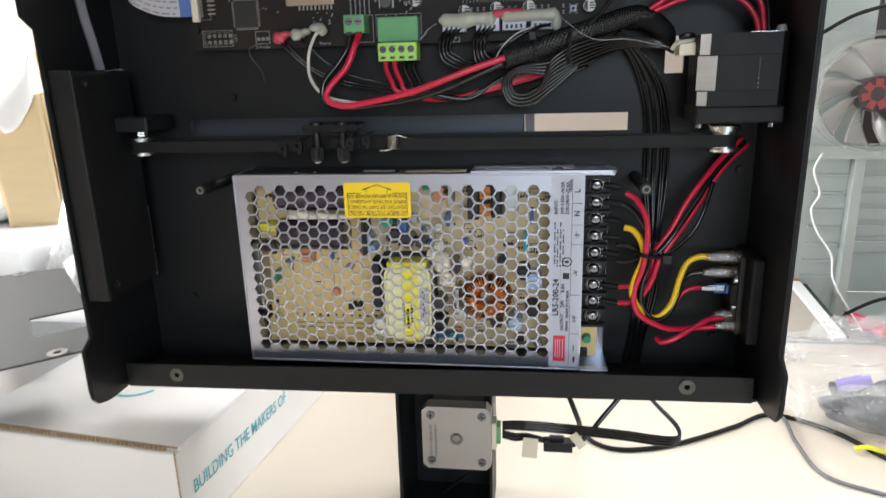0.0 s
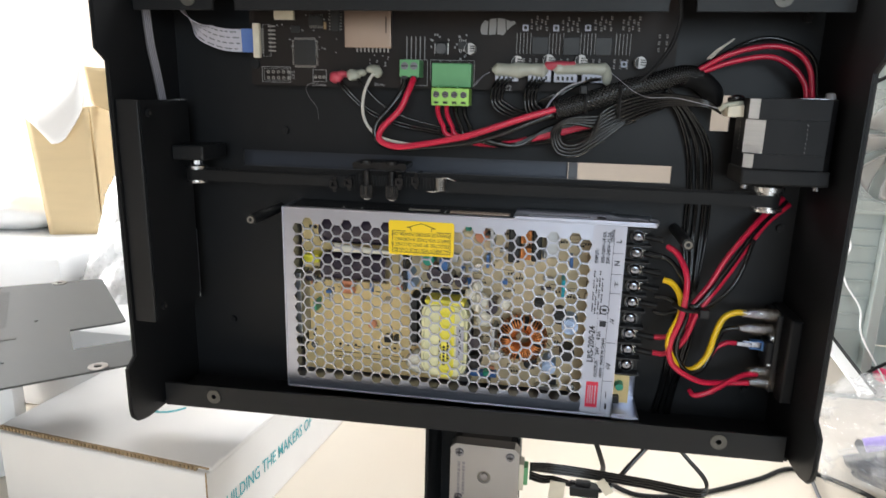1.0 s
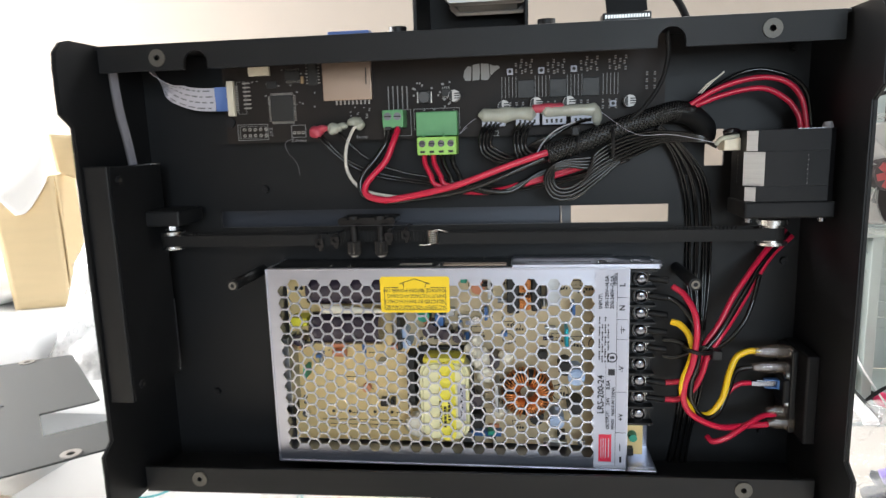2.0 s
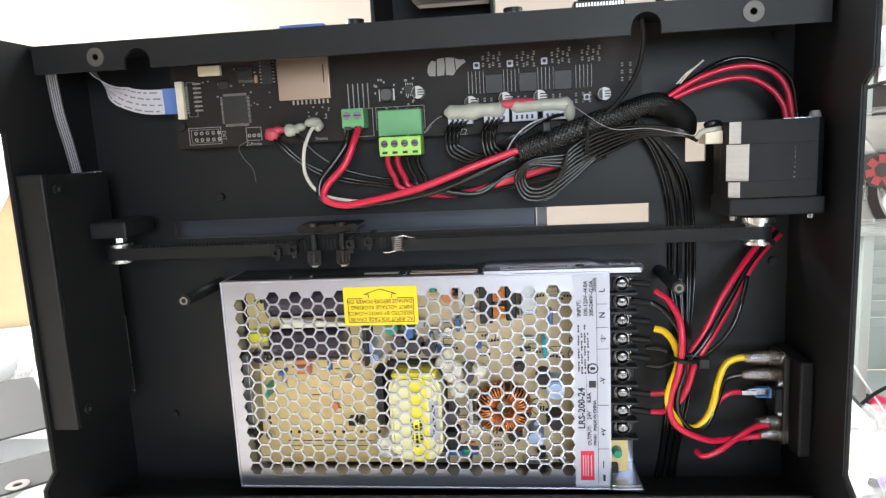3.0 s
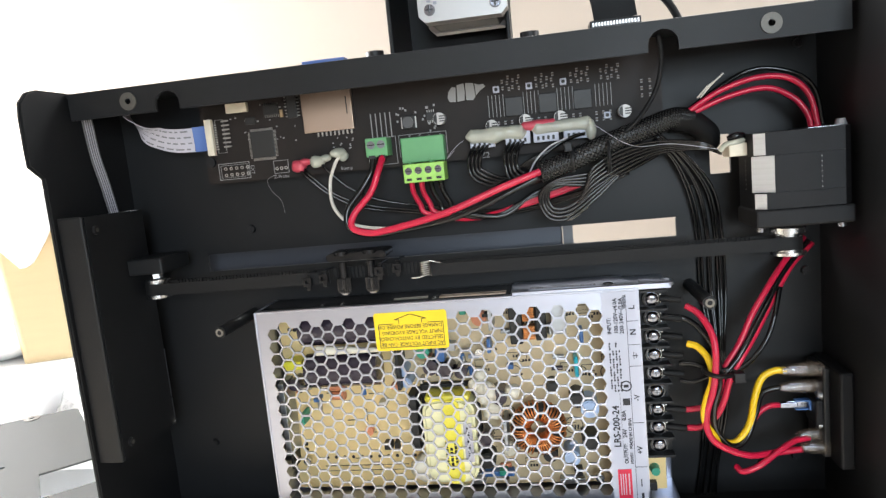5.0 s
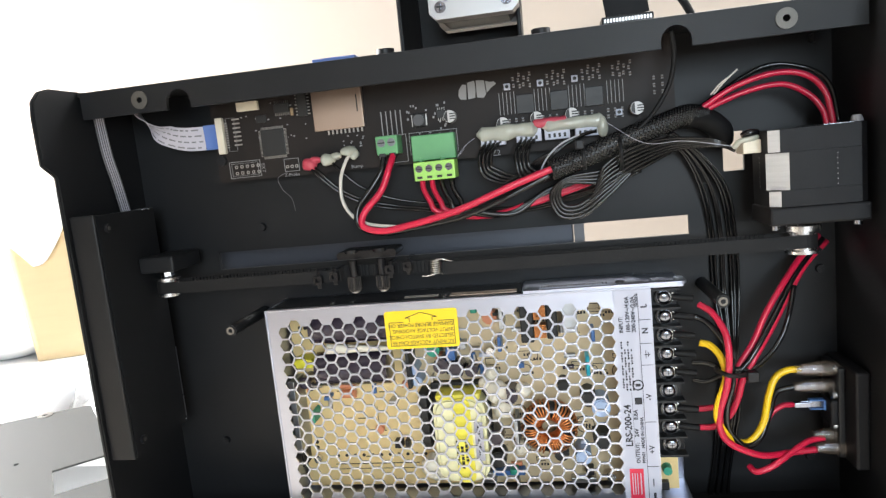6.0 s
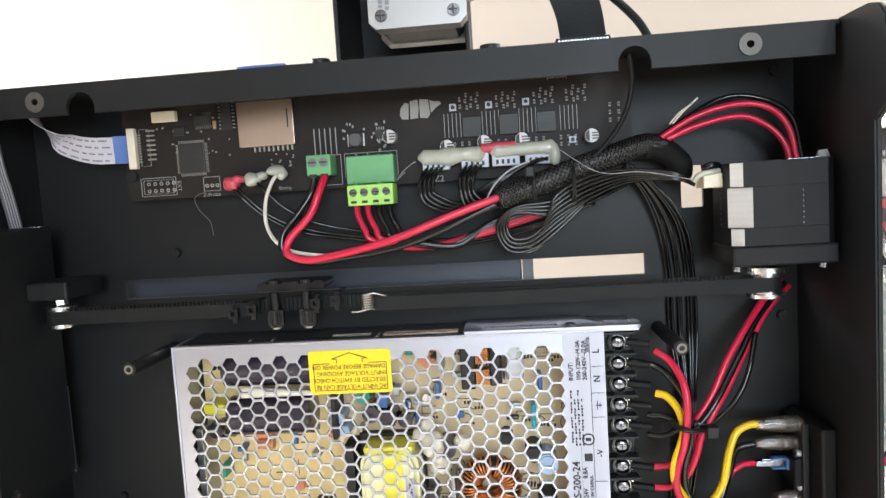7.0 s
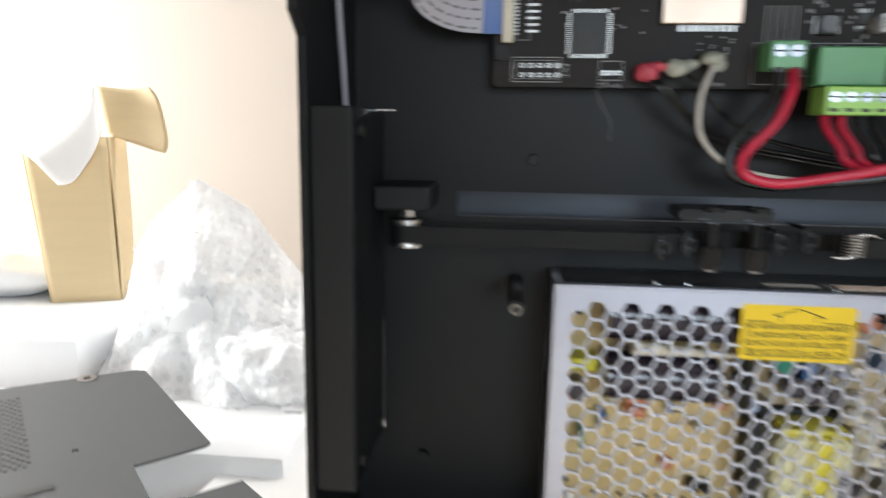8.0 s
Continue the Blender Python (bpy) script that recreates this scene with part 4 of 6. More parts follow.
chip("driver_chip", 0.1005, 0.105, 0.2065, 0.2105, 0.0014, 4)
for x in (0.1415, 0.1585, 0.1757):
    chip("stepper_driver", x, x + 0.009, 0.204, 0.2135, 0.0012)
# Heat vents beside the drivers: pale parallel tracks.
bm = bmesh.new()
for x0 in (0.133, 0.1508, 0.1678, 0.1865):
    for k in range(5):
        box(bm, x0 + 0.0019 * k, x0 + 0.0019 * k + 0.0003, S, PY, 0.2045, 0.2155)
for k in range(5):
    box(bm, 0.0705 + 0.0026 * k, 0.071 + 0.0026 * k, S, PY, 0.2, 0.213)
part("pale_track", bm, M_SILK, pcb, kind="stuff")
card = part("card_socket", boxes((0.0345, 0.062, PY - 0.0028, PY, 0.2065, 0.228), bev=0.0004), M_GOLD, pcb, "pinkish metal memory card socket")
part("contact", boxes(*[(0.041 + 0.0023 * k, 0.0418 + 0.0023 * k, PY - 0.0008, PY, 0.2042, 0.2064) for k in range(9)]), M_PIN, card, kind="stuff")
part("slot_mark", boxes((0.0588, 0.0594, PY - 0.0029, PY - 0.0027, 0.2145, 0.2235)), M_CHIP, card)
flat = part("ribbon_socket", boxes((-0.0215, -0.0175, PY - 0.003, PY, 0.2, 0.2195), bev=0.0004), M_IVORY, pcb, "ivory ribbon cable socket")
part("contact", boxes(*[(-0.0172, -0.0158, PY - 0.0008, PY, 0.203 + 0.0013 * k, 0.2036 + 0.0013 * k) for k in range(11)], *[(-0.0128, -0.0085, PY - 0.0005, PY, 0.2038 + 0.0023 * k, 0.2046 + 0.0023 * k) for k in range(7)]), M_PIN, flat, kind="stuff")
part("top_socket", boxes((-0.008, 0.004, PY - 0.003, PY, 0.2215, 0.2265), bev=0.0004), M_IVORY, pcb)


def outline(bm, x0, x1, z0, z1, w=0.0003):
    for r in ((x0, x1, z0, z0 + w), (x0, x1, z1 - w, z1), (x0, x0 + w, z0, z1), (x1 - w, x1, z0, z1)):
        box(bm, r[0], r[1], S, PY, r[2], r[3])
    return bm


bm = outline(outline(outline(outline(bmesh.new(), -0.0178, 0.0003, 0.1862, 0.1952), -0.0165, -0.001, 0.1873, 0.1941, 0.0002), 0.014, 0.0225, 0.187, 0.194), 0.0675, 0.083, 0.186, 0.2005)
outline(bm, 0.0845, 0.11, 0.189, 0.2005)
outline(bm, -0.0165, -0.0115, 0.201, 0.219, 0.0002)
pads = []
for x0 in (0.1405, 0.1575, 0.1748, 0.1895):
    for c in range(4):
        for z in ((0.2165, 0.2195, 0.2222) if c % 2 else (0.2172, 0.2205)):
            pads.append((x0 + 0.0026 * c + 0.0004 * math.sin(97 * c + 1300 * z), z + 0.0004 * math.sin(57 * c + 900 * x0)))
    for c in range(3):
        for z in (0.1972, 0.2003):
            pads.append((x0 - 0.0035 + 0.0034 * c, z))
pads += [(0.2085 + 0.004 * (k % 2), 0.2065 + 0.0035 * (k // 2)) for k in range(6)]
for x, z in pads:
    box(bm, x, x + 0.0011, S, PY, z, z + 0.0005)
    box(bm, x, x + 0.0011, S, PY, z + 0.0013, z + 0.0018)
for k in range(26):
    x, z = random.uniform(-0.01, 0.03), random.uniform(0.2, 0.224)
    box(bm, x, x + random.uniform(0.0004, 0.0014), S, PY, z, z + 0.0007)
for k in range(14):
    x, z = random.uniform(0.048, 0.06), random.uniform(0.194, 0.203)
    box(bm, x, x + 0.0008, S, PY, z, z + 0.0006)
for k in range(22):
    x, z = random.uniform(0.084, 0.108), random.uniform(0.2, 0.214)
    box(bm, x, x + 0.0009, S, PY, z, z + 0.0011)
part("silkscreen", bm, M_SILK, pcb, "white silkscreen marks", kind="stuff")
part("passive_body", boxes(*[(x, x + 0.0011, PY - 0.0007, PY, z + 0.0005, z + 0.0013) for x, z in pads]), M_PASSIVE, pcb, "tiny dark brown chip components", kind="stuff")
bm = bmesh.new()
for k in range(5):
    for z in (0.1888, 0.1922):
        plate(bm, ring(-0.0138 + 0.0032 * k, z, 0.00095, 10), S, PY, [ring(-0.0138 + 0.0032 * k, z, 0.0005, 10)])
for k in range(3):
    plate(bm, ring(0.0157 + 0.0026 * k, 0.1897, 0.00095, 10), S, PY, [ring(0.0157 + 0.0026 * k, 0.1897, 0.0005, 10)])
part("pin_holes", bm, M_PIN, pcb)
for text, size, x, z, turn in (("EXT", 0.0028, 0.0018, 0.193, -90), ("Z-Probe", 0.0026, 0.0135, 0.1852, 0), ("Btemp", 0.0025, 0.0515, 0.1862, 0), ("+", 0.0032, 0.0895, 0.1995, 0), ("+", 0.0032, 0.095, 0.1995, 0), ("-", 0.0032, 0.1005, 0.1995, 0), ("-", 0.0032, 0.1062, 0.1995, 0), ("Z2", 0.0042, 0.1268, 0.1857, 0), ("Z1", 0.0042, 0.1405, 0.1857, 0), ("X", 0.0042, 0.17, 0.1857, 0), ("Hotend", 0.003, 0.1905, 0.2285, 180)):
    writing("print", text, size, facing(x, S, z, turn), M_SILK, pcb)
# The maker's mark as a plain pale silhouette.
for mark in ([(0.1125, 0.2165), (0.1135, 0.2145), (0.1165, 0.2143), (0.117, 0.2215), (0.115, 0.222), (0.113, 0.2195)], [(0.1174, 0.2143), (0.121, 0.2146), (0.1216, 0.219), (0.1212, 0.2232), (0.1176, 0.2225)], [(0.122, 0.2147), (0.1255, 0.2142), (0.1268, 0.216), (0.1262, 0.2228), (0.122, 0.2232)], [(0.1272, 0.2165), (0.1292, 0.2185), (0.1322, 0.2205), (0.1312, 0.2218), (0.129, 0.2216), (0.1268, 0.2225)]):
    part("maker_mark", plate(bmesh.new(), mark, S, PY), M_SILK, pcb)
coil_ = part("coil", boxes((0.0875, 0.0942, PY - 0.0022, PY, 0.203, 0.21), bev=0.0006), M_CHIP, pcb, "square wound coil")
part("core", rods(((0.09085, PY - 0.0032, 0.2065), (0.09085, PY - 0.0021, 0.2065), 0.0029)), M_LAMCHIP, coil_, "", True)
part("solder_edge", boxes((0.0868, 0.0874, PY - 0.0004, PY, 0.2035, 0.2095), (0.0943, 0.0949, PY - 0.0004, PY, 0.2035, 0.2095)), M_PIN, coil_)
bm = bmesh.new()
rod(bm, (0.1077, PY - 0.006, 0.2065), (0.1077, PY, 0.2065), 0.0031, seg=20)
ecap = part("capacitor", bm, M_CANTOP, pcb, "small silver can capacitor", True)
polar = part("polarity_half", plate(bmesh.new(), [(0.1077 + 0.0029 * math.cos(a), 0.2065 + 0.0029 * math.sin(a)) for a in (math.pi * (0.62 + 0.76 * k / 10) for k in range(11))], PY - 0.00612, PY - 0.006), M_CHIP, ecap, "black polarity mark")
b2 = boxes((0.1077, 0.1107, PY - 0.00615, PY - 0.006, 0.205, 0.2055), (0.1077, 0.1107, PY - 0.00615, PY - 0.006, 0.2062, 0.2068), (0.1077, 0.1107, PY - 0.00615, PY - 0.006, 0.2074, 0.208))
bars = part("printed_bars", b2, M_CHIP, ecap)
for x, z in ((0.1342, 0.2), (0.1512, 0.201), (0.1685, 0.201), (0.1998, 0.2005)):
    c = again(ecap, (x - 0.1077, 0, z - 0.2065), pcb)
    again(bars, (x - 0.1077, 0, z - 0.2065), c)
    again(polar, (x - 0.1077, 0, z - 0.2065), c)
bm = boxes((0.136, 0.1392, PY - 0.002, PY, 0.2165, 0.2197), bev=0.0003)
pot = part("trim_pot", bm, M_LABEL, pcb, "small trimmer with a steel slot")
knob = part("slot", rods(((0.1376, PY - 0.0024, 0.2181), (0.1376, PY - 0.002, 0.2181), 0.0009)), M_CHIP, pot)
for dx, dz in ((0.0166, 0), (0.0336, 0.0002), (0.054, -0.0185)):
    c = again(pot, (dx, 0, dz), pcb)
    again(knob, (dx, 0, dz), c)
# Green terminals.
g2 = part("small_terminal", boxes((0.0692, 0.0806, PY - 0.012, PY, 0.1905, 0.2), bev=0.0006), M_GREEN, pcb, "green two-way screw terminal")
bm = rods(((0.0722, PY - 0.0124, 0.1965), (0.0722, PY - 0.0118, 0.1965), 0.0021), ((0.0775, PY - 0.0124, 0.1965), (0.0775, PY - 0.0118, 0.1965), 0.0021))
part("screw", bm, M_CLAMP, g2)
part("screw_slot", boxes((0.0704, 0.074, PY - 0.0126, PY - 0.0123, 0.1962, 0.1968), (0.0757, 0.0793, PY - 0.0126, PY - 0.0123, 0.1962, 0.1968)), M_CHIP, g2)
part("wire_port", boxes((0.0705, 0.0738, PY - 0.0122, PY - 0.01, 0.1895, 0.1912), (0.0758, 0.0792, PY - 0.0122, PY - 0.01, 0.1895, 0.1912)), M_CHIP, g2)
g4 = part("power_socket", boxes((0.0868, 0.1092, PY - 0.008, PY, 0.1855, 0.1985), (0.09, 0.0915, PY - 0.0085, PY, 0.1825, 0.187), (0.101, 0.1025, PY - 0.0085, PY, 0.1825, 0.187), bev=0.0006), M_GREEN, pcb, "green four-way power socket")
plug = part("power_plug", boxes((0.0878, 0.109, PY - 0.0135, PY - 0.001, 0.1755, 0.185), bev=0.0006), M_LIME, g4, "light green four-way plug")
for k in range(4):
    x = 0.0907 + 0.0051 * k
    part("plug_screw", rods(((x, PY - 0.0142, 0.1815), (x, PY - 0.013, 0.1815), 0.0018), seg=16), M_TSCREW, plug)
    part("screw_slot", boxes((x - 0.0014, x + 0.0014, PY - 0.01445, PY - 0.0141, 0.1812, 0.1818)), M_CHIP, plug)
    part("wire_port", boxes((x - 0.0013, x + 0.0013, PY - 0.01375, PY - 0.0134, 0.1766, 0.1778)), M_CHIP, plug)
# White stepper plugs under hot glue.
for x in (0.1225, 0.1405, 0.1545, 0.1695):
    b = part("plug", boxes((x, x + 0.0125, PY - 0.007, PY, 0.1895, 0.196), bev=0.0004), M_LABEL, pcb, "white four-pin plug")
    part("contact", boxes(*[(x + 0.0018 + 0.0025 * k, x + 0.003 + 0.0025 * k, PY - 0.00715, PY - 0.007, 0.1905, 0.1925) for k in range(4)]), M_CHIP, b, kind="stuff")


def blobs(name, rows, material, label, amount=0.3):
    for x, y, z, rx, ry, rz in rows:
        b = bmesh.new()
        s = bmesh.ops.create_icosphere(b, subdivisions=3, radius=1.0, matrix=Matrix.Translation((x, y, z)) @ Matrix.Diagonal((rx, ry, rz, 1)))
        for v in s["verts"]:
            v.co += (v.co - Vector((x, y, z))) * amount * noise.noise(v.co * 230)
        part(name, b, material, pcb, label, "all")


def bead(name, x0, x1, z, r, material, label, seed):
    """A continuous uneven bead of glue along the plugs."""
    b, rows = bmesh.new(), []
    n = 44
    for i in range(n + 1):
        f = i / n
        x = x0 + (x1 - x0) * f
        end = min(1.0, 0.25 + 9 * min(f, 1 - f))
        w = noise.noise(Vector((x * 130, seed, 0)))
        rz = r * (1 + 0.42 * w) * end
        ry = r * (0.75 + 0.2 * noise.noise(Vector((x * 210, seed, 5)))) * end
        zc = z + 0.0009 * noise.noise(Vector((x * 95, seed, 9)))
        rows.append([b.verts.new((x, PY - 0.0062 + ry * math.sin(a), zc + rz * math.cos(a))) for a in (2 * math.pi * k / 14 for k in range(14))])
    for q, w in zip(rows, rows[1:]):
        for k in range(14):
            b.faces.new((q[k], q[(k + 1) % 14], w[(k + 1) % 14], w[k]))
    b.faces.new(rows[0])
    b.faces.new(rows[-1][::-1])
    return part(name, b, material, pcb, label, "all")


bead("glue", 0.1205, 0.1515, 0.1955, 0.0037, M_GLUE, "cloudy hot glue over the plugs", 2.0)
bead("glue", 0.1535, 0.1845, 0.1965, 0.0031, M_GLUE, "cloudy hot glue over the plugs", 6.0)
bead("glue", 0.1485, 0.1665, 0.1982, 0.0024, M_REDGLUE, "pink-red glue over a plug", 4.0)
blobs("glue", [(0.1828, PY - 0.0062, 0.193, 0.0028, 0.0028, 0.005)], M_GLUE, "cloudy hot glue over the plugs", 0.15)
blobs("glue", [(0.0305, PY - 0.005, 0.1895, 0.0042, 0.004, 0.0034), (0.0335, PY - 0.005, 0.1915, 0.0035, 0.003, 0.002)], M_REDGLUE, "red glue over a sensor plug")
blobs("glue", [(0.0405, PY - 0.005, 0.191, 0.0042, 0.004, 0.0036), (0.0445, PY - 0.004, 0.1925, 0.0036, 0.003, 0.002), (0.0525, PY - 0.005, 0.1945, 0.0042, 0.004, 0.0028), (0.0545, PY - 0.004, 0.1925, 0.0028, 0.003, 0.003)], M_GLUE, "cloudy glue over sensor plugs")

# ---- ribbons ----
rib = thing("ribbon_cable", (-0.035, 0.01, 0.2), "pale grey flat ribbon cable with printed rows", "cable")
RL = [(-0.055, -0.004, 0.229), (-0.0525, 0.0, 0.222), (-0.0482, 0.004, 0.2157), (-0.0438, 0.0095, 0.2118), (-0.037, 0.0135, 0.2098), (-0.0285, PY - 0.0025, 0.2095)]
RA = ((0.15, -1, 0.12), (0, -0.1, 1))
part("film", ribbon(bmesh.new(), RL, RA, 0.0128), M_FFC, rib)
# Rows of small printed bars along the film.
random.seed(5)
for k in range(4):
    bm = bmesh.new()
    f = 0.3
    while f < 0.96:
        g = f + random.uniform(0.045, 0.09)
        ribbon(bm, RL, RA, 0.0008, 0.0001, 24, -0.0048 + 0.0032 * k, 0.0003, (f, min(g, 0.98)))
        f = g + 0.02
    part("printed_row", bm, M_FFCGREY, rib, kind="stuff")
part("stiffener", ribbon(bmesh.new(), [(-0.0285, PY - 0.0026, 0.2097), (-0.025, PY - 0.002, 0.2097), (-0.0212, PY - 0.0018, 0.2097)], ((0, -0.1, 1), (0, 0, 1)), 0.0133, 0.0006), M_FFCBLUE, rib, "blue end stiffener")
rib2 = thing("ribbon_cable", (X0, 0.01, 0.17), "grey striped flat cable along the side plate", "cable")
part("film", ribbon(bmesh.new(), [(X0 + 0.002, -0.002, 0.232), (X0 + 0.001, 0.0, 0.222), (X0 + 0.001, 0.002, 0.205), (X0 + 0.001, 0.006, 0.19), (X0 + 0.001, 0.01, 0.172)], ((0, 1, 0), (0, 1, 0.2)), 0.0085), M_FFCGREY, rib2)
for o in (-0.0026, -0.0009, 0.0009, 0.0026):
    part("stripe", ribbon(bmesh.new(), [(X0 + 0.0023, -0.002 + o, 0.232), (X0 + 0.0013, o, 0.222), (X0 + 0.0013, 0.002 + o, 0.205), (X0 + 0.0013, 0.006 + o, 0.19), (X0 + 0.0013, 0.01 + o, 0.172)], ((0, 1, 0), (0, 1, 0.2)), 0.0005), M_FFC, rib2)

# ---- belt drive ----
drive = thing("idler_pulley", (-0.0535, 0.002, 0.127), "bright idler pulley on a black block", "pulley")
part("mount", boxes((-0.0645, -0.0445, -0.006, 0.022, 0.1405, 0.149), bev=0.001), M_POWDER, drive)
part("nut", rods(((-0.0535, 0.002, 0.1375), (-0.0535, 0.002, 0.1408), 0.0032), seg=6), M_STEEL, drive)
for z in (0.1358, 0.1268):
    part("washer", rods(((-0.0535, 0.002, z), (-0.0535, 0.002, z + 0.001), 0.0066), seg=28), M_STEEL, drive)
part("roller", rods(((-0.0535, 0.002, 0.1278), (-0.0535, 0.002, 0.1358), 0.0055), seg=28), M_STEEL, drive, "", True)
mot = thing("belt_motor", (0.275, 0.0, 0.1395), "black stepper motor with a bright steel corner", "motor")


def block8(x0, x1, y0, y1, z0, z1, c, first=0.0):
    """An eight-sided block; first is the chamfer of its front corner at x0, if it differs."""
    b = bmesh.new()
    first = first or c
    pts = [(x0 + first, y0), (x1 - c, y0), (x1, y0 + c), (x1, y1 - c), (x1 - c, y1), (x0 + c, y1), (x0, y1 - c), (x0, y0 + first)]
    f = b.faces.new([b.verts.new((x, y, z0)) for x, y in pts])
    ext = bmesh.ops.extrude_face_region(b, geom=[f])
    for v in ext["geom"]:
        if isinstance(v, bmesh.types.BMVert):
            v.co.z = z1
    return b


def corner(x, y, c, z0, z1):
    """A thin bright face laid on the chamfer of a motor's corner."""
    b = bmesh.new()
    k = 0.00012
    pts = [(x - k, y + c - k), (x + c - k, y - k), (x + c + 0.0006, y + 0.0006), (x + 0.0006, y + c + 0.0006)]
    f = b.faces.new([b.verts.new((px, py, z0)) for px, py in pts])
    ext = bmesh.ops.extrude_face_region(b, geom=[f])
    for v in ext["geom"]:
        if isinstance(v, bmesh.types.BMVert):
            v.co.z = z1
    return b


part("end_cap", block8(0.2505, 0.2905, -0.016, 0.0145, 0.1735, 0.1835, 0.0038), M_DARK, mot)
part("stator", block8(0.2505, 0.2905, -0.016, 0.0145, 0.157, 0.1734, 0.0038, 0.0074), M_DARK, mot)
part("end_cap", block8(0.2505, 0.2905, -0.016, 0.0145, 0.1497, 0.1569, 0.0038), M_DARK, mot)
part("steel_corner", corner(0.2505, -0.016, 0.0074, 0.1571, 0.1733), M_LAMINATIONS, mot, "bare steel laminations on the corner")
part("cap_corner", corner(0.2505, -0.016, 0.0038, 0.1738, 0.1833), M_LAMINATIONS, mot, "bare machined corner")
part("cap_corner", corner(0.2505, -0.016, 0.0038, 0.1499, 0.1567), M_LAMINATIONS, mot, "bare machined corner")
part("mounting_plate", boxes((0.2495, 0.2905, -0.0165, 0.012, 0.1415, 0.1495), (0.258, 0.283, 0.012, BACK, 0.1425, 0.1485), bev=0.001), M_DARK, mot)
bolt_ = part("bolt_end", rods(((0.253, -0.0105, 0.1392), (0.253, -0.0105, 0.1414), 0.0018), seg=14), M_SCREW, mot, "", True)
again(bolt_, (0.034, 0, 0), mot)
part("pulley", rods(((0.2685, 0.002, 0.126), (0.2685, 0.002, 0.1275), 0.0078), ((0.2685, 0.002, 0.1275), (0.2685, 0.002, 0.1365), 0.0058), ((0.2685, 0.002, 0.1365), (0.2685, 0.002, 0.139), 0.0078), seg=30), M_STEEL, mot, "toothed steel pulley", True)
bm = bmesh.new()
for k in range(7):
    box(bm, 0.277, 0.2773, -0.0162, -0.016, 0.158 + 0.0022 * k, 0.1584 + 0.0022 * k)
    box(bm, 0.2503, 0.2505, 0.0, 0.0004, 0.158 + 0.0022 * k, 0.1584 + 0.0022 * k)
part("punched_dot", bm, M_PIN, mot, kind="stuff")
part("cover_plate", boxes((0.273, 0.289, -0.013, 0.0135, 0.1836, 0.184), bev=0.0001), M_SCREW, mot)
part("rubber_bush", rods(((0.2865, -0.012, 0.1839), (0.2865, -0.012, 0.1866), 0.0026, 0.0018)), M_FFCGREY, mot, "", True)
sock = part("socket", boxes((0.2425, 0.2504, -0.004, 0.008, 0.174, 0.18), bev=0.0005), M_IVORY, mot, "ivory plug with glue")
part("glue", tube(bmesh.new(), [(0.2392, -0.002, 0.1772), (0.241, -0.004, 0.1797), (0.245, -0.0045, 0.1805), (0.2492, -0.003, 0.181)], 0.0012, 8), M_GLUE, sock, "", "all")
part("dark_glue", tube(bmesh.new(), [(0.243, -0.001, 0.182), (0.246, -0.0025, 0.1833), (0.2495, -0.001, 0.183)], 0.0017, 8), M_GLOSS, sock, "dark glossy glue", "all")
belt = thing("drive_belt", (0.1, 0.0, 0.1295), "black toothed drive belt between two pulleys", "belt")
part("front_run", boxes((-0.0535, 0.046, -0.0042, -0.0035, 0.1287, 0.1348), (0.0935, 0.2685, -0.0042, -0.0035, 0.1287, 0.1348)), M_RUBBER, belt)
part("rear_run", boxes((-0.0535, 0.2685, 0.0075, 0.0082, 0.1287, 0.1348)), M_RUBBER, belt)
part("teeth", boxes(*[(0.1 + 0.002 * k, 0.1011 + 0.002 * k, -0.0035, -0.0027, 0.1288, 0.1347) for k in range(80)], *[(-0.045 + 0.002 * k, -0.0439 + 0.002 * k, 0.0067, 0.0075, 0.1288, 0.1347) for k in range(150)]), M_RUBBER, belt, kind="stuff")
for cx, r0 in ((-0.0535, 0.0060), (0.2685, 0.0060)):
    bm = bmesh.new()
    sgn = -1 if cx < 0 else 1
    rows = []
    for k in range(17):
        a = radians(-90 + 180 * k / 16)
        rows.append([bm.verts.new((cx + sgn * r * math.cos(a), 0.002 + r * math.sin(a), z)) for r, z in ((r0 - 0.0004, 0.1287), (r0 + 0.0003, 0.1287), (r0 + 0.0003, 0.1348), (r0 - 0.0004, 0.1348))])
    for q, s in zip(rows, rows[1:]):
        for k in range(4):
            bm.faces.new((q[k], q[(k + 1) % 4], s[(k + 1) % 4], s[k]))
    part("bend", bm, M_RUBBER, belt)
clamp = thing("belt_clamp", (0.058, 0.006, 0.122), "black plastic belt clamp with two posts", "clamp")
part("plate", plate(bmesh.new(), rect(0.0425, 0.0745, 0.1385, 0.1425, 0.0018), 0.004, 0.022), M_GLOSS, clamp)
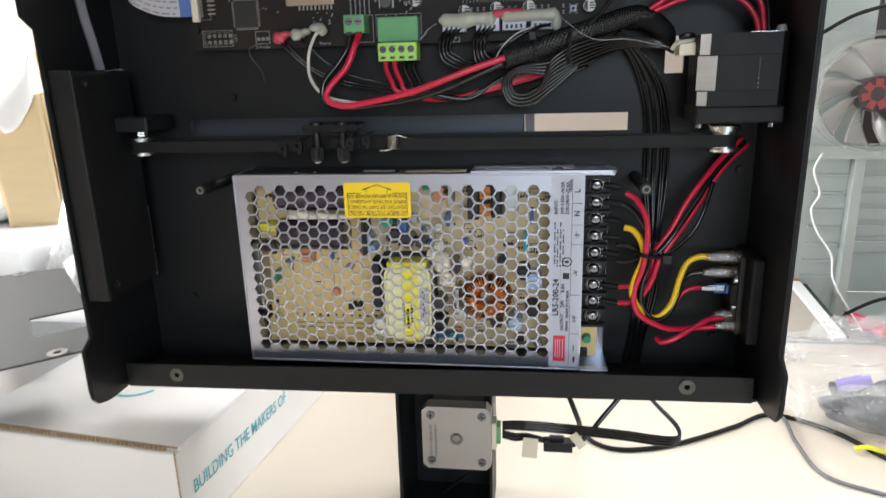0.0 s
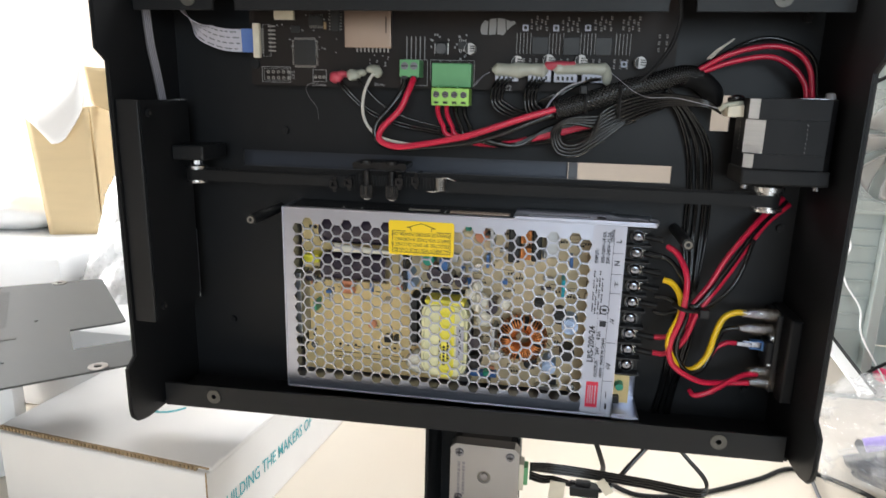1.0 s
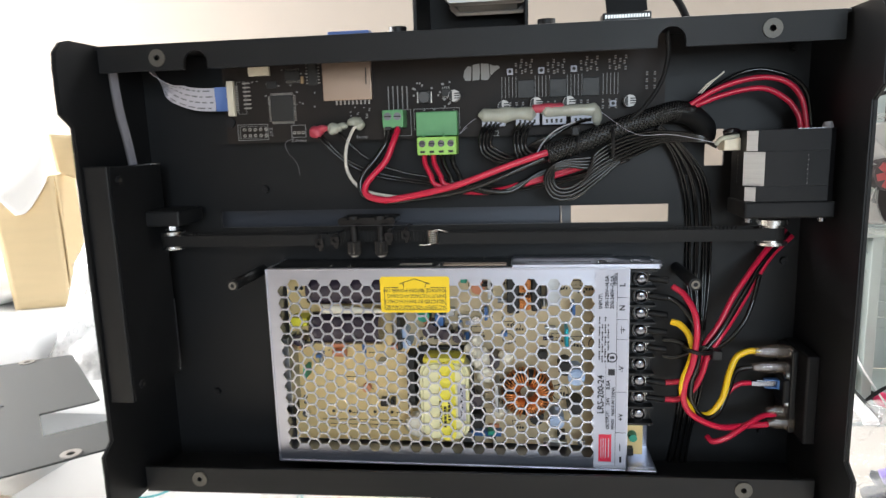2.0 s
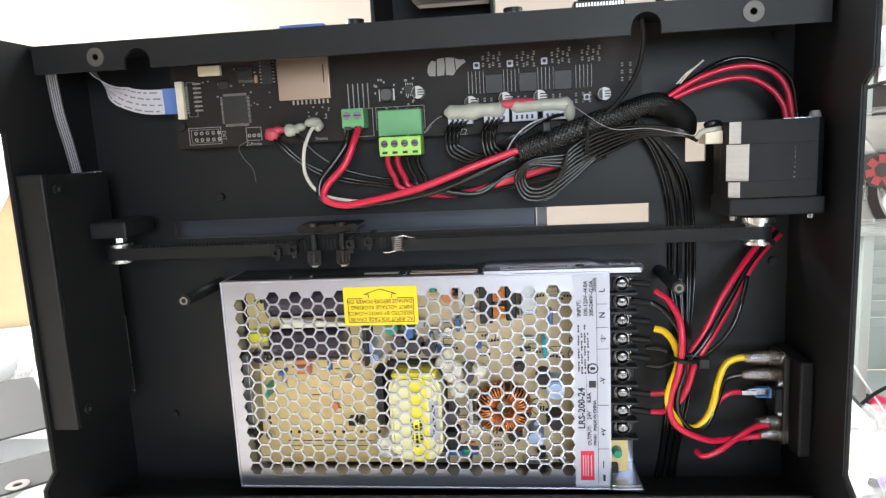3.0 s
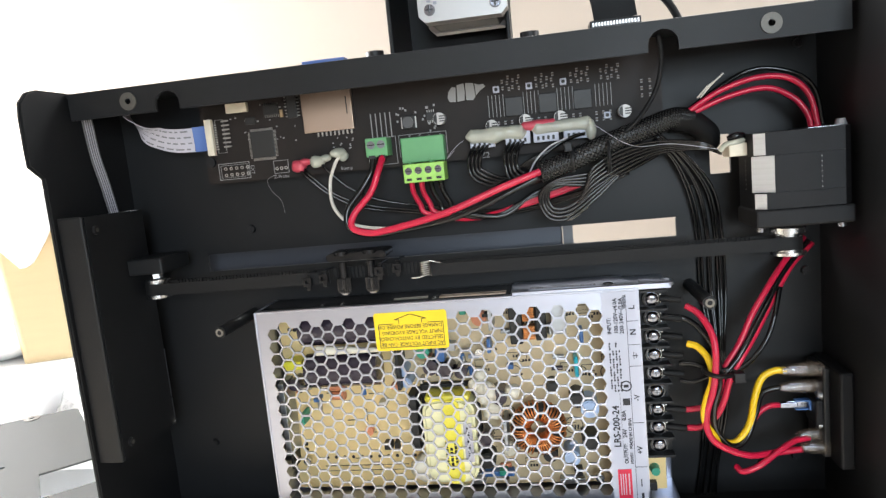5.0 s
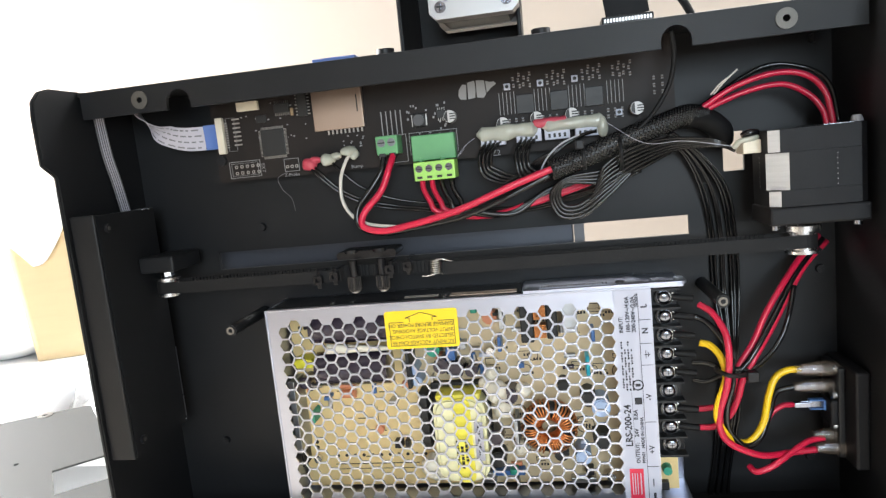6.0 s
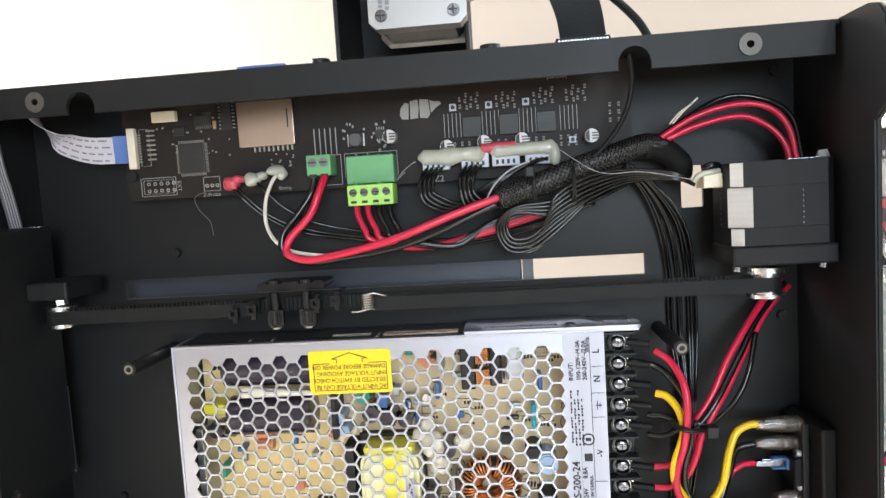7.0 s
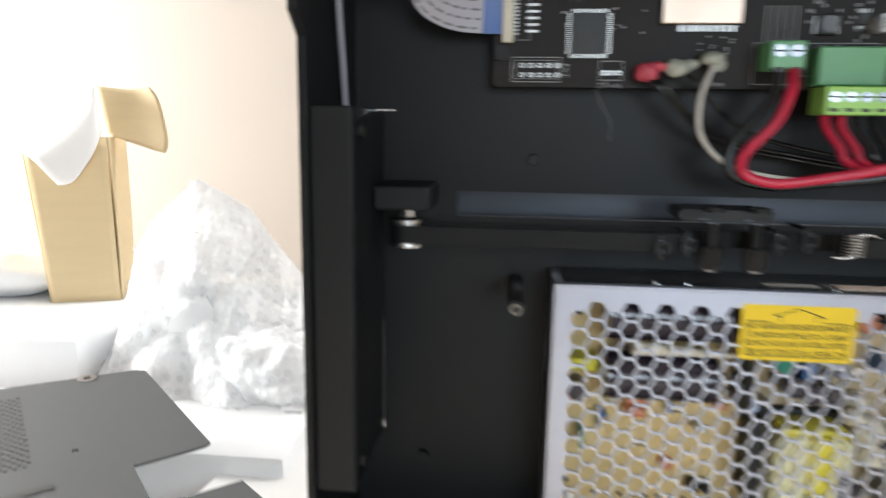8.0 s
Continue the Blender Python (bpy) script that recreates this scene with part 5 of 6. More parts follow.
for x in (0.0525, 0.0675):
    part("post", rods(((x, -0.001, 0.1385), (x, -0.001, 0.1305), 0.0022)), M_GLOSS, clamp, "", True)
    b = bmesh.new()
    rows_ = []
    for r_, z in ((0.0034, 0.1306), (0.0038, 0.13), (0.0038, 0.1242), (0.003, 0.1228)):
        rows_.append([b.verts.new((x + (r_ - 0.0003 * (k % 2)) * math.cos(a), -0.001 + (r_ - 0.0003 * (k % 2)) * math.sin(a), z)) for k, a in ((k, 2 * math.pi * k / 44) for k in range(44))])
    for q, w in zip(rows_, rows_[1:]):
        for k in range(44):
            b.faces.new((q[k], q[(k + 1) % 44], w[(k + 1) % 44], w[k]))
    b.faces.new(rows_[0])
    b.faces.new(rows_[-1][::-1])
    part("knurled_nut", b, M_GLOSS, clamp, "knurled black nut")
    part("bolt_head", rods(((x, -0.001, 0.1425), (x, -0.001, 0.1442), 0.0036)), M_GLOSS, clamp, "", True)
    part("bolt_tip", rods(((x, -0.001, 0.1228), (x, -0.001, 0.1218), 0.0026, 0.0022)), M_SCREW, clamp, "", True)
for x, z in ((0.0348, 0.1305), (0.0435, 0.1318), (0.073, 0.1335), (0.0822, 0.1345)):
    t_ = thing("cable_tie", (x, -0.004, z - 0.003), "black cable tie round the belt end", "cable tie", "belt cable ties")
    part("head", plate(bmesh.new(), rect(x - 0.0022, x + 0.0022, z - 0.0022, z + 0.0022, 0.0005, 2), -0.0075, -0.0043, [rect(x - 0.0011, x + 0.0011, z - 0.001, z + 0.0011)]), M_GLOSS, t_)
    part("strap", boxes((x - 0.0011, x + 0.0011, -0.0056, -0.0044, z - 0.0046, z + 0.003), (x - 0.0011, x + 0.0011, -0.0044, 0.0095, z + 0.0028, z + 0.0038), bev=0.0003), M_GLOSS, t_)
spring = thing("torsion_spring", (0.0965, -0.006, 0.129), "bright torsion spring clipped on the belt", "spring")
bm = bmesh.new()
turns = [(0.0965 + 0.0028 * math.cos(a), -0.0065 + 0.0028 * math.sin(a), 0.1295 + 0.0072 * a / (14 * math.pi)) for a in (2 * math.pi * k / 12 for k in range(85))]
tube(bm, turns, 0.0003, 6, 1)
part("coils", bm, M_PIN, spring, "", "all")
part("arm", tube(bmesh.new(), [(0.0965, -0.0085, 0.1367), (0.1, -0.0088, 0.1372), (0.1035, -0.0075, 0.136), (0.105, -0.006, 0.1355)], 0.00036, 6), M_STEEL, spring, "", "all")
part("arm", tube(bmesh.new(), [(0.096, -0.0085, 0.1298), (0.0925, -0.0086, 0.1292), (0.0895, -0.008, 0.1292)], 0.00036, 6), M_STEEL, spring, "", "all")

# ---- mains inlet and spade terminals ----
inlet = thing("mains_inlet", (0.2885, 0.01, 0.021), "black mains inlet with switch set in the side plate", "inlet")
part("housing", boxes((0.287, X1, -0.006, 0.027, 0.021, 0.069), bev=0.0012), M_DARK, inlet)
part("bezel", boxes((0.2837, 0.287, 0.0045, 0.025, 0.0225, 0.068), bev=0.0008), M_PLASTIC, inlet)
bm = rods(((0.281, 0.006, 0.0545), (0.283, 0.006, 0.0545), 0.0022), ((0.281, 0.006, 0.039), (0.283, 0.006, 0.039), 0.0022))
part("lug", bm, M_STEEL, inlet)
part("rocker_body", boxes((0.28, 0.2837, 0.004, 0.018, 0.0385, 0.052), bev=0.001), M_DARK, inlet)
part("tab", boxes((0.279, 0.283, 0.0095, 0.0125, 0.045, 0.05), bev=0.0004), M_BLUE, inlet, "blue insulated tab")


def spade(x0, x1, y, z, h, label, wired):
    t = thing("spade_terminal", ((x0 + x1) / 2, y, z - h / 2), label, "terminal", "inlet spade terminals")
    part("blade", boxes((x0 + 0.004, x1, y - 0.0006, y + 0.0006, z - h * 0.32, z + h * 0.32), (x0 + 0.001, x0 + 0.009, y - 0.0016, y + 0.0016, z - h * 0.22, z + h * 0.22), bev=0.0003), M_TSCREW, t)
    b = bmesh.new()
    rows = []
    for k in range(15):
        f = k / 14
        x = x0 + f * (x1 - x0)
        w = h * (0.34 + 0.2 * min(1, f * 2.2)) + 0.0004 * noise.noise(Vector((x * 900, z * 300, 0)))
        d = 0.0024 + 0.0009 * f + 0.0004 * noise.noise(Vector((x * 700, z * 500, 3)))
        rows.append([b.verts.new((x, y + d * math.sin(a), z + w * math.cos(a))) for a in (2 * math.pi * j / 12 for j in range(12))])
    for q, s in zip(rows, rows[1:]):
        for j in range(12):
            b.faces.new((q[j], q[(j + 1) % 12], s[(j + 1) % 12], s[j]))
    if wired:
        part("shrink_tube", b, M_SHRINK, t, "crinkled clear shrink tube", "all")
    else:
        b.free()
        e = h * 0.42
        part("sleeve", boxes((x1 - 0.006, x1 + 0.001, y - 0.0018, y + 0.0018, z + e - 0.0006, z + e), (x1 - 0.006, x1 + 0.001, y - 0.0018, y + 0.0018, z - e, z - e + 0.0006), (x1 - 0.006, x1 + 0.001, y + 0.0012, y + 0.0018, z - e, z + e), bev=0.0002), M_BLUE, t, "open blue insulating sleeve")
    return t


spade(0.2655, 0.285, 0.009, 0.0667, 0.0066, "steel spade terminal in clear shrink tube on a yellow wire", True)
spade(0.2655, 0.285, 0.011, 0.0573, 0.0062, "steel spade terminal in clear shrink tube on a black wire", True)
spade(0.265, 0.279, 0.012, 0.0477, 0.006, "bare steel spade terminal on a red wire", False)
spade(0.273, 0.2875, 0.009, 0.0328, 0.006, "steel spade terminal in clear shrink tube on a red wire", True)
spade(0.273, 0.2875, 0.006, 0.0275, 0.006, "steel spade terminal in clear shrink tube on a red wire", True)

# ---- wires ----
RED, BLK = "thick red insulated wire", "black insulated wire"
wire("power_wire", [(0.0775, 0.0095, 0.1905), (0.0755, 0.004, 0.183), (0.071, 0.002, 0.1727), (0.0615, 0.0, 0.1625), (0.0605, -0.002, 0.1562), (0.068, -0.003, 0.153), (0.0792, -0.004, 0.1536), (0.1087, -0.006, 0.1597), (0.1375, -0.004, 0.1695), (0.16, 0.0, 0.1765)], 0.0017, M_RED, "thick red wire curving from a green terminal into a sleeve", seg=14)
wire("power_wire", [(0.0722, 0.0098, 0.1905), (0.0712, 0.007, 0.183), (0.0655, 0.005, 0.1745), (0.0575, 0.003, 0.1645), (0.058, 0.002, 0.1555), (0.069, 0.001, 0.1515), (0.0844, 0.0, 0.1525), (0.1168, -0.001, 0.1578), (0.1575, 0.001, 0.1735)], 0.0016, M_BWIRE, "thick black wire curving from a green terminal into a sleeve", seg=12)
wire("sensor_wire", [(0.0535, 0.014, 0.193), (0.051, 0.012, 0.189), (0.048, 0.01, 0.1804), (0.0482, 0.008, 0.169), (0.054, 0.005, 0.1605), (0.064, 0.003, 0.1558), (0.0843, 0.002, 0.1536), (0.112, 0.003, 0.156)], 0.0009, M_WWIRE, "thin white wire below the control board")
sl = thing("wire_loom", (0.195, 0.006, 0.175), "black braided sleeve round a bundle of wires", "wire loom")
LOOM = [(0.1565, 0.0, 0.1747), (0.172, 0.003, 0.1793), (0.1922, 0.006, 0.1862), (0.2096, 0.009, 0.1912), (0.2218, 0.012, 0.1945), (0.2304, 0.016, 0.1935)]
part("sleeve", tube(bmesh.new(), LOOM, 0.0048, 20), M_SLEEVE, sl, "", "all")
bm = bmesh.new()
mid = smooth_line(LOOM, 12)
for sgn in (1, -1):
    for k in range(12):
        pts = []
        for i, p in enumerate(mid):
            d = (mid[min(i + 1, len(mid) - 1)] - mid[max(i - 1, 0)]).normalized()
            s = Vector((0, 1, 0))
            s = (s - d * s.dot(d)).normalized()
            a = 2 * math.pi * k / 12 + sgn * i * 0.42
            pts.append(p + (s * math.cos(a) + d.cross(s) * math.sin(a)) * 0.0049)
        tube(bm, pts, 0.0003, 4, 2)
part("braid", bm, M_BWIRE, sl, "", "all", kind="stuff")
tie = part("tie", torus(bmesh.new(), (0, 0, 0), 0.0053, 0.0009, 24, 8), M_PLASTIC, sl)
tie.location = Vector((0.1725, 0.003, 0.1795)) - WORLD[sl]
tie.rotation_euler = (0, radians(-18), radians(84))
part("tie_head", boxes((0.1685, 0.1725, -0.004, 0.001, 0.1835, 0.188), bev=0.0006), M_PLASTIC, sl)
part("end_sleeve", tube(bmesh.new(), [(0.222, 0.0125, 0.1942), (0.2304, 0.0165, 0.1925), (0.2389, 0.021, 0.1862), (0.2404, 0.025, 0.1805)], 0.0056, 16), M_RUBBER, sl, "black rubber end sleeve", "all")
tie = part("tie", torus(bmesh.new(), (0, 0, 0), 0.0078, 0.0008, 28, 8), M_PLASTIC, sl)
tie.location = Vector((0.1895, 0.003, 0.1795)) - WORLD[sl]
tie.rotation_euler = (0, radians(-24), radians(86))
for pts in ([(0.2266, 0.013, 0.1955), (0.2436, 0.012, 0.2051), (0.2614, 0.012, 0.2094), (0.275, 0.012, 0.2072), (0.2833, 0.012, 0.1985), (0.286, 0.01, 0.183)], [(0.2265, 0.014, 0.1942), (0.2463, 0.014, 0.2017), (0.2643, 0.014, 0.2043), (0.276, 0.014, 0.199), (0.2822, 0.013, 0.191), (0.284, 0.012, 0.183)]):
    wire("power_wire", pts, 0.0014, M_RED, "red wire arching over to the belt motor", group="motor wires")
wire("power_wire", [(0.2263, 0.016, 0.196), (0.2574, 0.02, 0.213), (0.2765, 0.018, 0.211), (0.2859, 0.014, 0.202), (0.2882, 0.01, 0.184)], 0.0012, M_BWIRE, "black wire arching over to the belt motor")
for pts in ([(0.2319, 0.006, 0.2025), (0.2359, 0.004, 0.207), (0.2397, 0.003, 0.2095)], [(0.2334, 0.007, 0.2025), (0.2377, 0.005, 0.2075), (0.2434, 0.004, 0.2125)]):
    wire("wire_end", pts, 0.0004, M_WWIRE, "stray pale wire end", seg=6)
wire("thin_cable", [(0.214, -0.004, 0.232), (0.2155, 0.0, 0.222), (0.213, 0.002, 0.209), (0.205, 0.003, 0.1965), (0.194, 0.004, 0.1865)], 0.0011, M_RUBBER, "thin dark cable hanging from a slot in the lip", "cable")
for k, m_ in enumerate((M_RED, M_RED, M_BWIRE, M_BWIRE)):
    x = 0.0907 + 0.0051 * k
    wire("plug_wire", [(x, 0.0125, 0.1765), (x + 0.0005, 0.011, 0.171), (x + 0.004, 0.0075, 0.1645), (x + 0.008, 0.007, 0.159), (x + 0.03, 0.012, 0.1545), (0.15 + 0.2 * (x - 0.09), 0.014, 0.1595 + 0.0016 * k), (0.178, 0.015, 0.1672 + 0.0012 * k)], 0.0014, m_, ("red" if k < 2 else "black") + " wire hanging from the light green plug")
# Sensor leads and the flat runs below the board.
random.seed(3)
for k, (x, z) in enumerate(((0.0305, 0.188), (0.033, 0.188), (0.043, 0.1895))):
    wire("sensor_wire", [(x, 0.014, z), (x + 0.004, 0.012, z - 0.004), (x + 0.014, 0.014, z - 0.014), (x + 0.028, 0.018, 0.1655 + 0.0012 * k), (x + 0.05, 0.021, 0.1605 + 0.0011 * k), (0.13, 0.021, 0.1545 + 0.0012 * k), (0.165, 0.018, 0.1585 + 0.001 * k), (0.2, 0.014, 0.17)], 0.00075, M_BWIRE, "thin black sensor wire below the control board", group="sensor wires", seg=8)
# Stepper leads: sprays of fine wires from each plug.
for x, low in ((0.1245, 0.1765), (0.1425, 0.1745)):
    for k in range(4):
        y = 0.0115 - 0.0004 * k
        wire("stepper_wire", [(x + 0.0023 * k, 0.0135, 0.1905), (x + 0.0021 * k - 0.0022, y - 0.003, 0.1868), (x + 0.0019 * k - 0.0028, y - 0.006, 0.1805), (x + 0.0018 * k - 0.0005, y - 0.006, low - 0.002 + 0.0012 * k), (x + 0.007 + 0.002 * k, y - 0.004, low - 0.0055 + 0.001 * k), (x + 0.014 + 0.002 * k, y, low - 0.004 + 0.001 * k)], 0.00085, M_BWIRE, "fine black stepper wire from a glued plug", group="stepper wires", seg=8)
for k in range(5):
    d = 0.0016 * k
    wire("stepper_wire", [(0.1795 - d * 0.6, 0.011, 0.1915), (0.173 - d, 0.008, 0.1905 - 0.5 * d), (0.1635 - d, 0.006, 0.186 - d * 0.4), (0.1545 - d, 0.006, 0.179), (0.1485 - d * 0.6, 0.009, 0.1735)], 0.00075, M_BWIRE, "fine black stepper wire sweeping over the plugs", group="stepper wires", seg=8)
wire("stepper_wire", [(0.171, 0.004, 0.1905), (0.162, 0.003, 0.187), (0.155, 0.003, 0.181), (0.1505, 0.004, 0.1735)], 0.0004, M_FFC, "single pale grey wire", seg=6)
for k in range(4):
    d = 0.0019 * k
    wire("stepper_wire", [(0.2135, 0.011, 0.1835 - d), (0.2, 0.006, 0.178 - d), (0.182, 0.002, 0.1725 - d), (0.1635, 0.0015, 0.1705 - d * 0.4), (0.1555 + d * 0.7, 0.0015, 0.163), (0.159 + d * 0.5, 0.0015, 0.1525 + d * 0.8), (0.1695, 0.0015, 0.1515 + d), (0.1815, 0.002, 0.1595 + d), (0.1945, 0.004, 0.1705 + d * 0.6)], 0.0009, M_BWIRE, "fine black wire looped back below the sleeve", group="looped wires", seg=8)
for k in range(6):
    d = 0.0019 * k
    wire("stepper_wire", [(0.1735 + 0.5 * d, -0.001, 0.1585 + d), (0.182, -0.001, 0.1655 + d), (0.196, 0.002, 0.1725 + d), (0.214, 0.008, 0.1785 + d * 0.6), (0.235, 0.012, 0.1785 + d * 0.3), (0.2421, 0.008, 0.1755)], 0.00072, M_BWIRE, "fine black wire running to the belt motor plug", group="motor plug wires", seg=8)
wire("glue_thread", [(0.184, 0.006, 0.195), (0.2, -0.002, 0.1835), (0.218, -0.003, 0.1825), (0.241, 0.0, 0.1775)], 0.00014, M_FFC, "stray glue thread near the sleeve", "thread", seg=5)
wire("glue_thread", [(0.0178, 0.014, 0.187), (0.0128, 0.012, 0.184), (0.0145, 0.012, 0.178), (0.0182, 0.014, 0.1725), (0.0185, 0.016, 0.1655)], 0.00013, M_FFCGREY, "stray glue thread below the control board", "thread", seg=5)
wire("glue_thread", [(0.1195, 0.012, 0.194), (0.117, 0.01, 0.1925), (0.1135, 0.009, 0.1895), (0.1105, 0.01, 0.186), (0.1145, 0.01, 0.1895)], 0.00013, M_FFC, "stray glue thread beside a green socket", "thread", seg=5)
# Flat bundle down the back panel.
for k in range(7):
    d = 0.0021 * k + 0.0006 * math.sin(3.7 * k)
    wire("loom_wire", [(0.2115 + 0.3 * d, 0.018, 0.183 + 0.4 * d), (0.2215 + 0.6 * d, 0.023, 0.176), (0.2295 + d, 0.026, 0.158), (0.2335 + d, 0.028, 0.135), (0.234 + d, 0.0275, 0.105), (0.237 + 0.5 * d, 0.022, 0.072), (0.2335 + d * 0.9, 0.027, 0.042), (0.2305 + d * 0.7, 0.028, 0.01), (0.2265 + d * 0.8, 0.028, -0.0125)], 0.0007, M_BWIRE, "black wire of the flat bundle down the back panel", group="back panel wires", seg=8)
# Supply wires at the terminal block.
wire("supply_wire", [(0.2217, 0.004, 0.1036), (0.2268, 0, 0.1), (0.2309, -0.005, 0.092), (0.2318, -0.008, 0.082), (0.2304, -0.008, 0.0665), (0.2266, -0.008, 0.0533), (0.2268, -0.007, 0.044), (0.2318, -0.006, 0.036), (0.246, -0.002, 0.0282), (0.2609, 0.004, 0.0263), (0.2739, 0.006, 0.0267)], 0.0016, M_RED, "thick red supply wire from the terminal block to the inlet", seg=12)
wire("supply_wire", [(0.2214, 0.004, 0.0843), (0.2257, 0.002, 0.0832), (0.2296, -0.002, 0.078), (0.2306, -0.005, 0.069), (0.2262, -0.007, 0.0572), (0.2256, -0.007, 0.0495), (0.2296, -0.004, 0.041), (0.2363, 0, 0.0343), (0.2427, 0.002, 0.034), (0.2491, 0.004, 0.0417), (0.2527, 0.006, 0.055), (0.2567, 0.008, 0.0635), (0.2628, 0.009, 0.0667), (0.2684, 0.009, 0.0667)], 0.0017, M_YWIRE, "thick yellow earth wire from the terminal block to the inlet", seg=12)
wire("supply_wire", [(0.2105, 0.006, 0.0987), (0.2215, 0.005, 0.0965), (0.228, 0.002, 0.091), (0.2334, -0.002, 0.081), (0.2339, -0.004, 0.0663), (0.2309, -0.004, 0.054), (0.2315, -0.003, 0.0425), (0.2386, -0.001, 0.033), (0.2465, 0.002, 0.0345), (0.2527, 0.006, 0.046), (0.2575, 0.01, 0.055), (0.2663, 0.011, 0.0573)], 0.0015, M_BWIRE, "thick black supply wire from the terminal block to the inlet", seg=12)
wire("supply_wire", [(0.2884, 0.027, 0.1262), (0.2771, 0.022, 0.117), (0.2683, 0.016, 0.1068), (0.2536, 0.006, 0.0865), (0.2456, 0.001, 0.0765), (0.2396, 0, 0.0659), (0.2372, 0, 0.0573), (0.2333, 0.001, 0.048), (0.2264, 0.004, 0.041), (0.2195, 0.006, 0.04)], 0.0015, M_RED, "red wire from the terminal block up to the motor", group="red output wires", seg=12)
wire("supply_wire", [(0.2846, 0.027, 0.1295), (0.2735, 0.02, 0.12), (0.2625, 0.012, 0.109), (0.253, 0.007, 0.0965), (0.2458, 0.004, 0.083), (0.238, 0.002, 0.0715), (0.2351, 0.002, 0.0601), (0.2308, 0.003, 0.0528), (0.2249, 0.005, 0.0503), (0.2195, 0.006, 0.0495)], 0.0015, M_RED, "red wire from the terminal block up to the motor", group="red output wires", seg=12)
wire("supply_wire", [(0.2861, 0.026, 0.1278), (0.2708, 0.018, 0.1132), (0.2595, 0.009, 0.0985), (0.2479, 0.002, 0.0825), (0.241, 0, 0.0735), (0.2353, 0, 0.0695), (0.225, 0.004, 0.0735), (0.2175, 0.006, 0.0738)], 0.0014, M_BWIRE, "black wire from the terminal block up to the motor", seg=10)
wire("supply_wire", [(0.2684, 0.014, 0.1075), (0.2638, 0.008, 0.0955), (0.2593, 0.006, 0.0845), (0.2516, 0.003, 0.0755), (0.2433, 0, 0.0712), (0.2363, 0, 0.0712), (0.2245, 0.004, 0.0647), (0.2175, 0.006, 0.0648)], 0.0012, M_BWIRE, "thin black wire from the terminal block up to the motor", seg=10)
wire("supply_wire", [(0.278, 0.008, 0.0317), (0.2702, 0.006, 0.031), (0.2611, 0.002, 0.0274), (0.2514, -0.002, 0.0226), (0.2438, -0.002, 0.0197), (0.2414, 0.002, 0.0207)], 0.0015, M_RED, "red wire folded back below the inlet", seg=12)
wire("supply_wire", [(0.2658, 0.012, 0.0477), (0.2602, 0.011, 0.0475), (0.2546, 0.01, 0.044), (0.251, 0.009, 0.0375)], 0.0014, M_RED, "short red wire on a bare spade terminal", seg=10)
for k, z in enumerate((0.1077, 0.0982, 0.0887, 0.0792, 0.0697, 0.0507, 0.0412)):
    pts = [(0.2095, 0.006, z), (0.2145, 0.0055, z - 0.0006), (0.2195, 0.005, z - 0.0012)]
    b = tube(bmesh.new(), pts, 0.0017, 10)
    part("crimp_sleeve", b, M_RUBBER, None, "black crimp sleeve at the terminal block", "all", category="sleeve", group="crimp sleeves")
    part("fork_lug", boxes((0.2035, 0.2105, 0.0058, 0.0064, z - 0.0022, z + 0.0022), bev=0.0002), M_STEEL, None, "steel fork lug under a terminal screw", category="lug", group="fork lugs")
tie = thing("cable_tie", (0.2348, -0.002, 0.068), "black cable tie gathering the supply wires", "cable tie")
part("band", tube(bmesh.new(), [(0.2268, -0.004, 0.0725), (0.2309, -0.0105, 0.0722), (0.2372, -0.0075, 0.0708), (0.241, -0.001, 0.0695), (0.2362, 0.005, 0.07), (0.2292, 0.004, 0.0718), (0.2268, -0.004, 0.0725)], 0.0011, 6), M_PLASTIC, tie, "", "all")
part("head", boxes((0.2405, 0.2458, -0.0055, -0.0005, 0.0662, 0.0712), bev=0.0006), M_PLASTIC, tie)

# ---- leads under the base ----
lead = thing("motor_lead", (0.2, 0.02, -0.06), "flat black four-wire motor lead looped under the base", "cable")
for k in range(4):
    d = 0.0017 * k
    part("strand", tube(bmesh.new(), [(0.1545, 0.004, -0.0385 - d * 0.8), (0.168, 0.002, -0.0365 - d), (0.19, 0.004, -0.0385 - d), (0.225, 0.01, -0.0445 - d), (0.257, 0.014, -0.0495 - d), (0.2605, 0.016, -0.0435 - d * 0.4), (0.248, 0.02, -0.031 - d * 0.2), (0.236, 0.025, -0.0205)], 0.0009, 8), M_BWIRE, lead, "", "all")
lead = thing("motor_lead", (0.19, 0.01, -0.055), "short motor wires with a black inline plug", "cable")
for k in range(3):
    part("strand", tube(bmesh.new(), [(0.1545, 0.004, -0.0445 - 0.002 * k), (0.162, 0.006, -0.0475 - 0.002 * k), (0.17, 0.008, -0.0485 - 0.0016 * k), (0.185, 0.01, -0.0535 - 0.0008 * k)], 0.0009, 8), M_BWIRE, lead, "", "all")
part("plug", boxes((0.1795, 0.197, 0.006, 0.014, -0.059, -0.0525), (0.183, 0.192, 0.008, 0.012, -0.0525, -0.05), bev=0.0005), M_PLASTIC, lead, "black inline plug")
part("strand", tube(bmesh.new(), [(0.197, 0.01, -0.056), (0.206, 0.012, -0.05), (0.216, 0.016, -0.038), (0.2285, 0.022, -0.024)], 0.0016, 8), M_BWIRE, lead, "", "all")
for x, z, turn, w_, h_ in ((0.1712, -0.0525, 4, 0.0046, 0.0066), (0.1995, -0.046, -38, 0.0028, 0.0052)):
    b = bmesh.new()
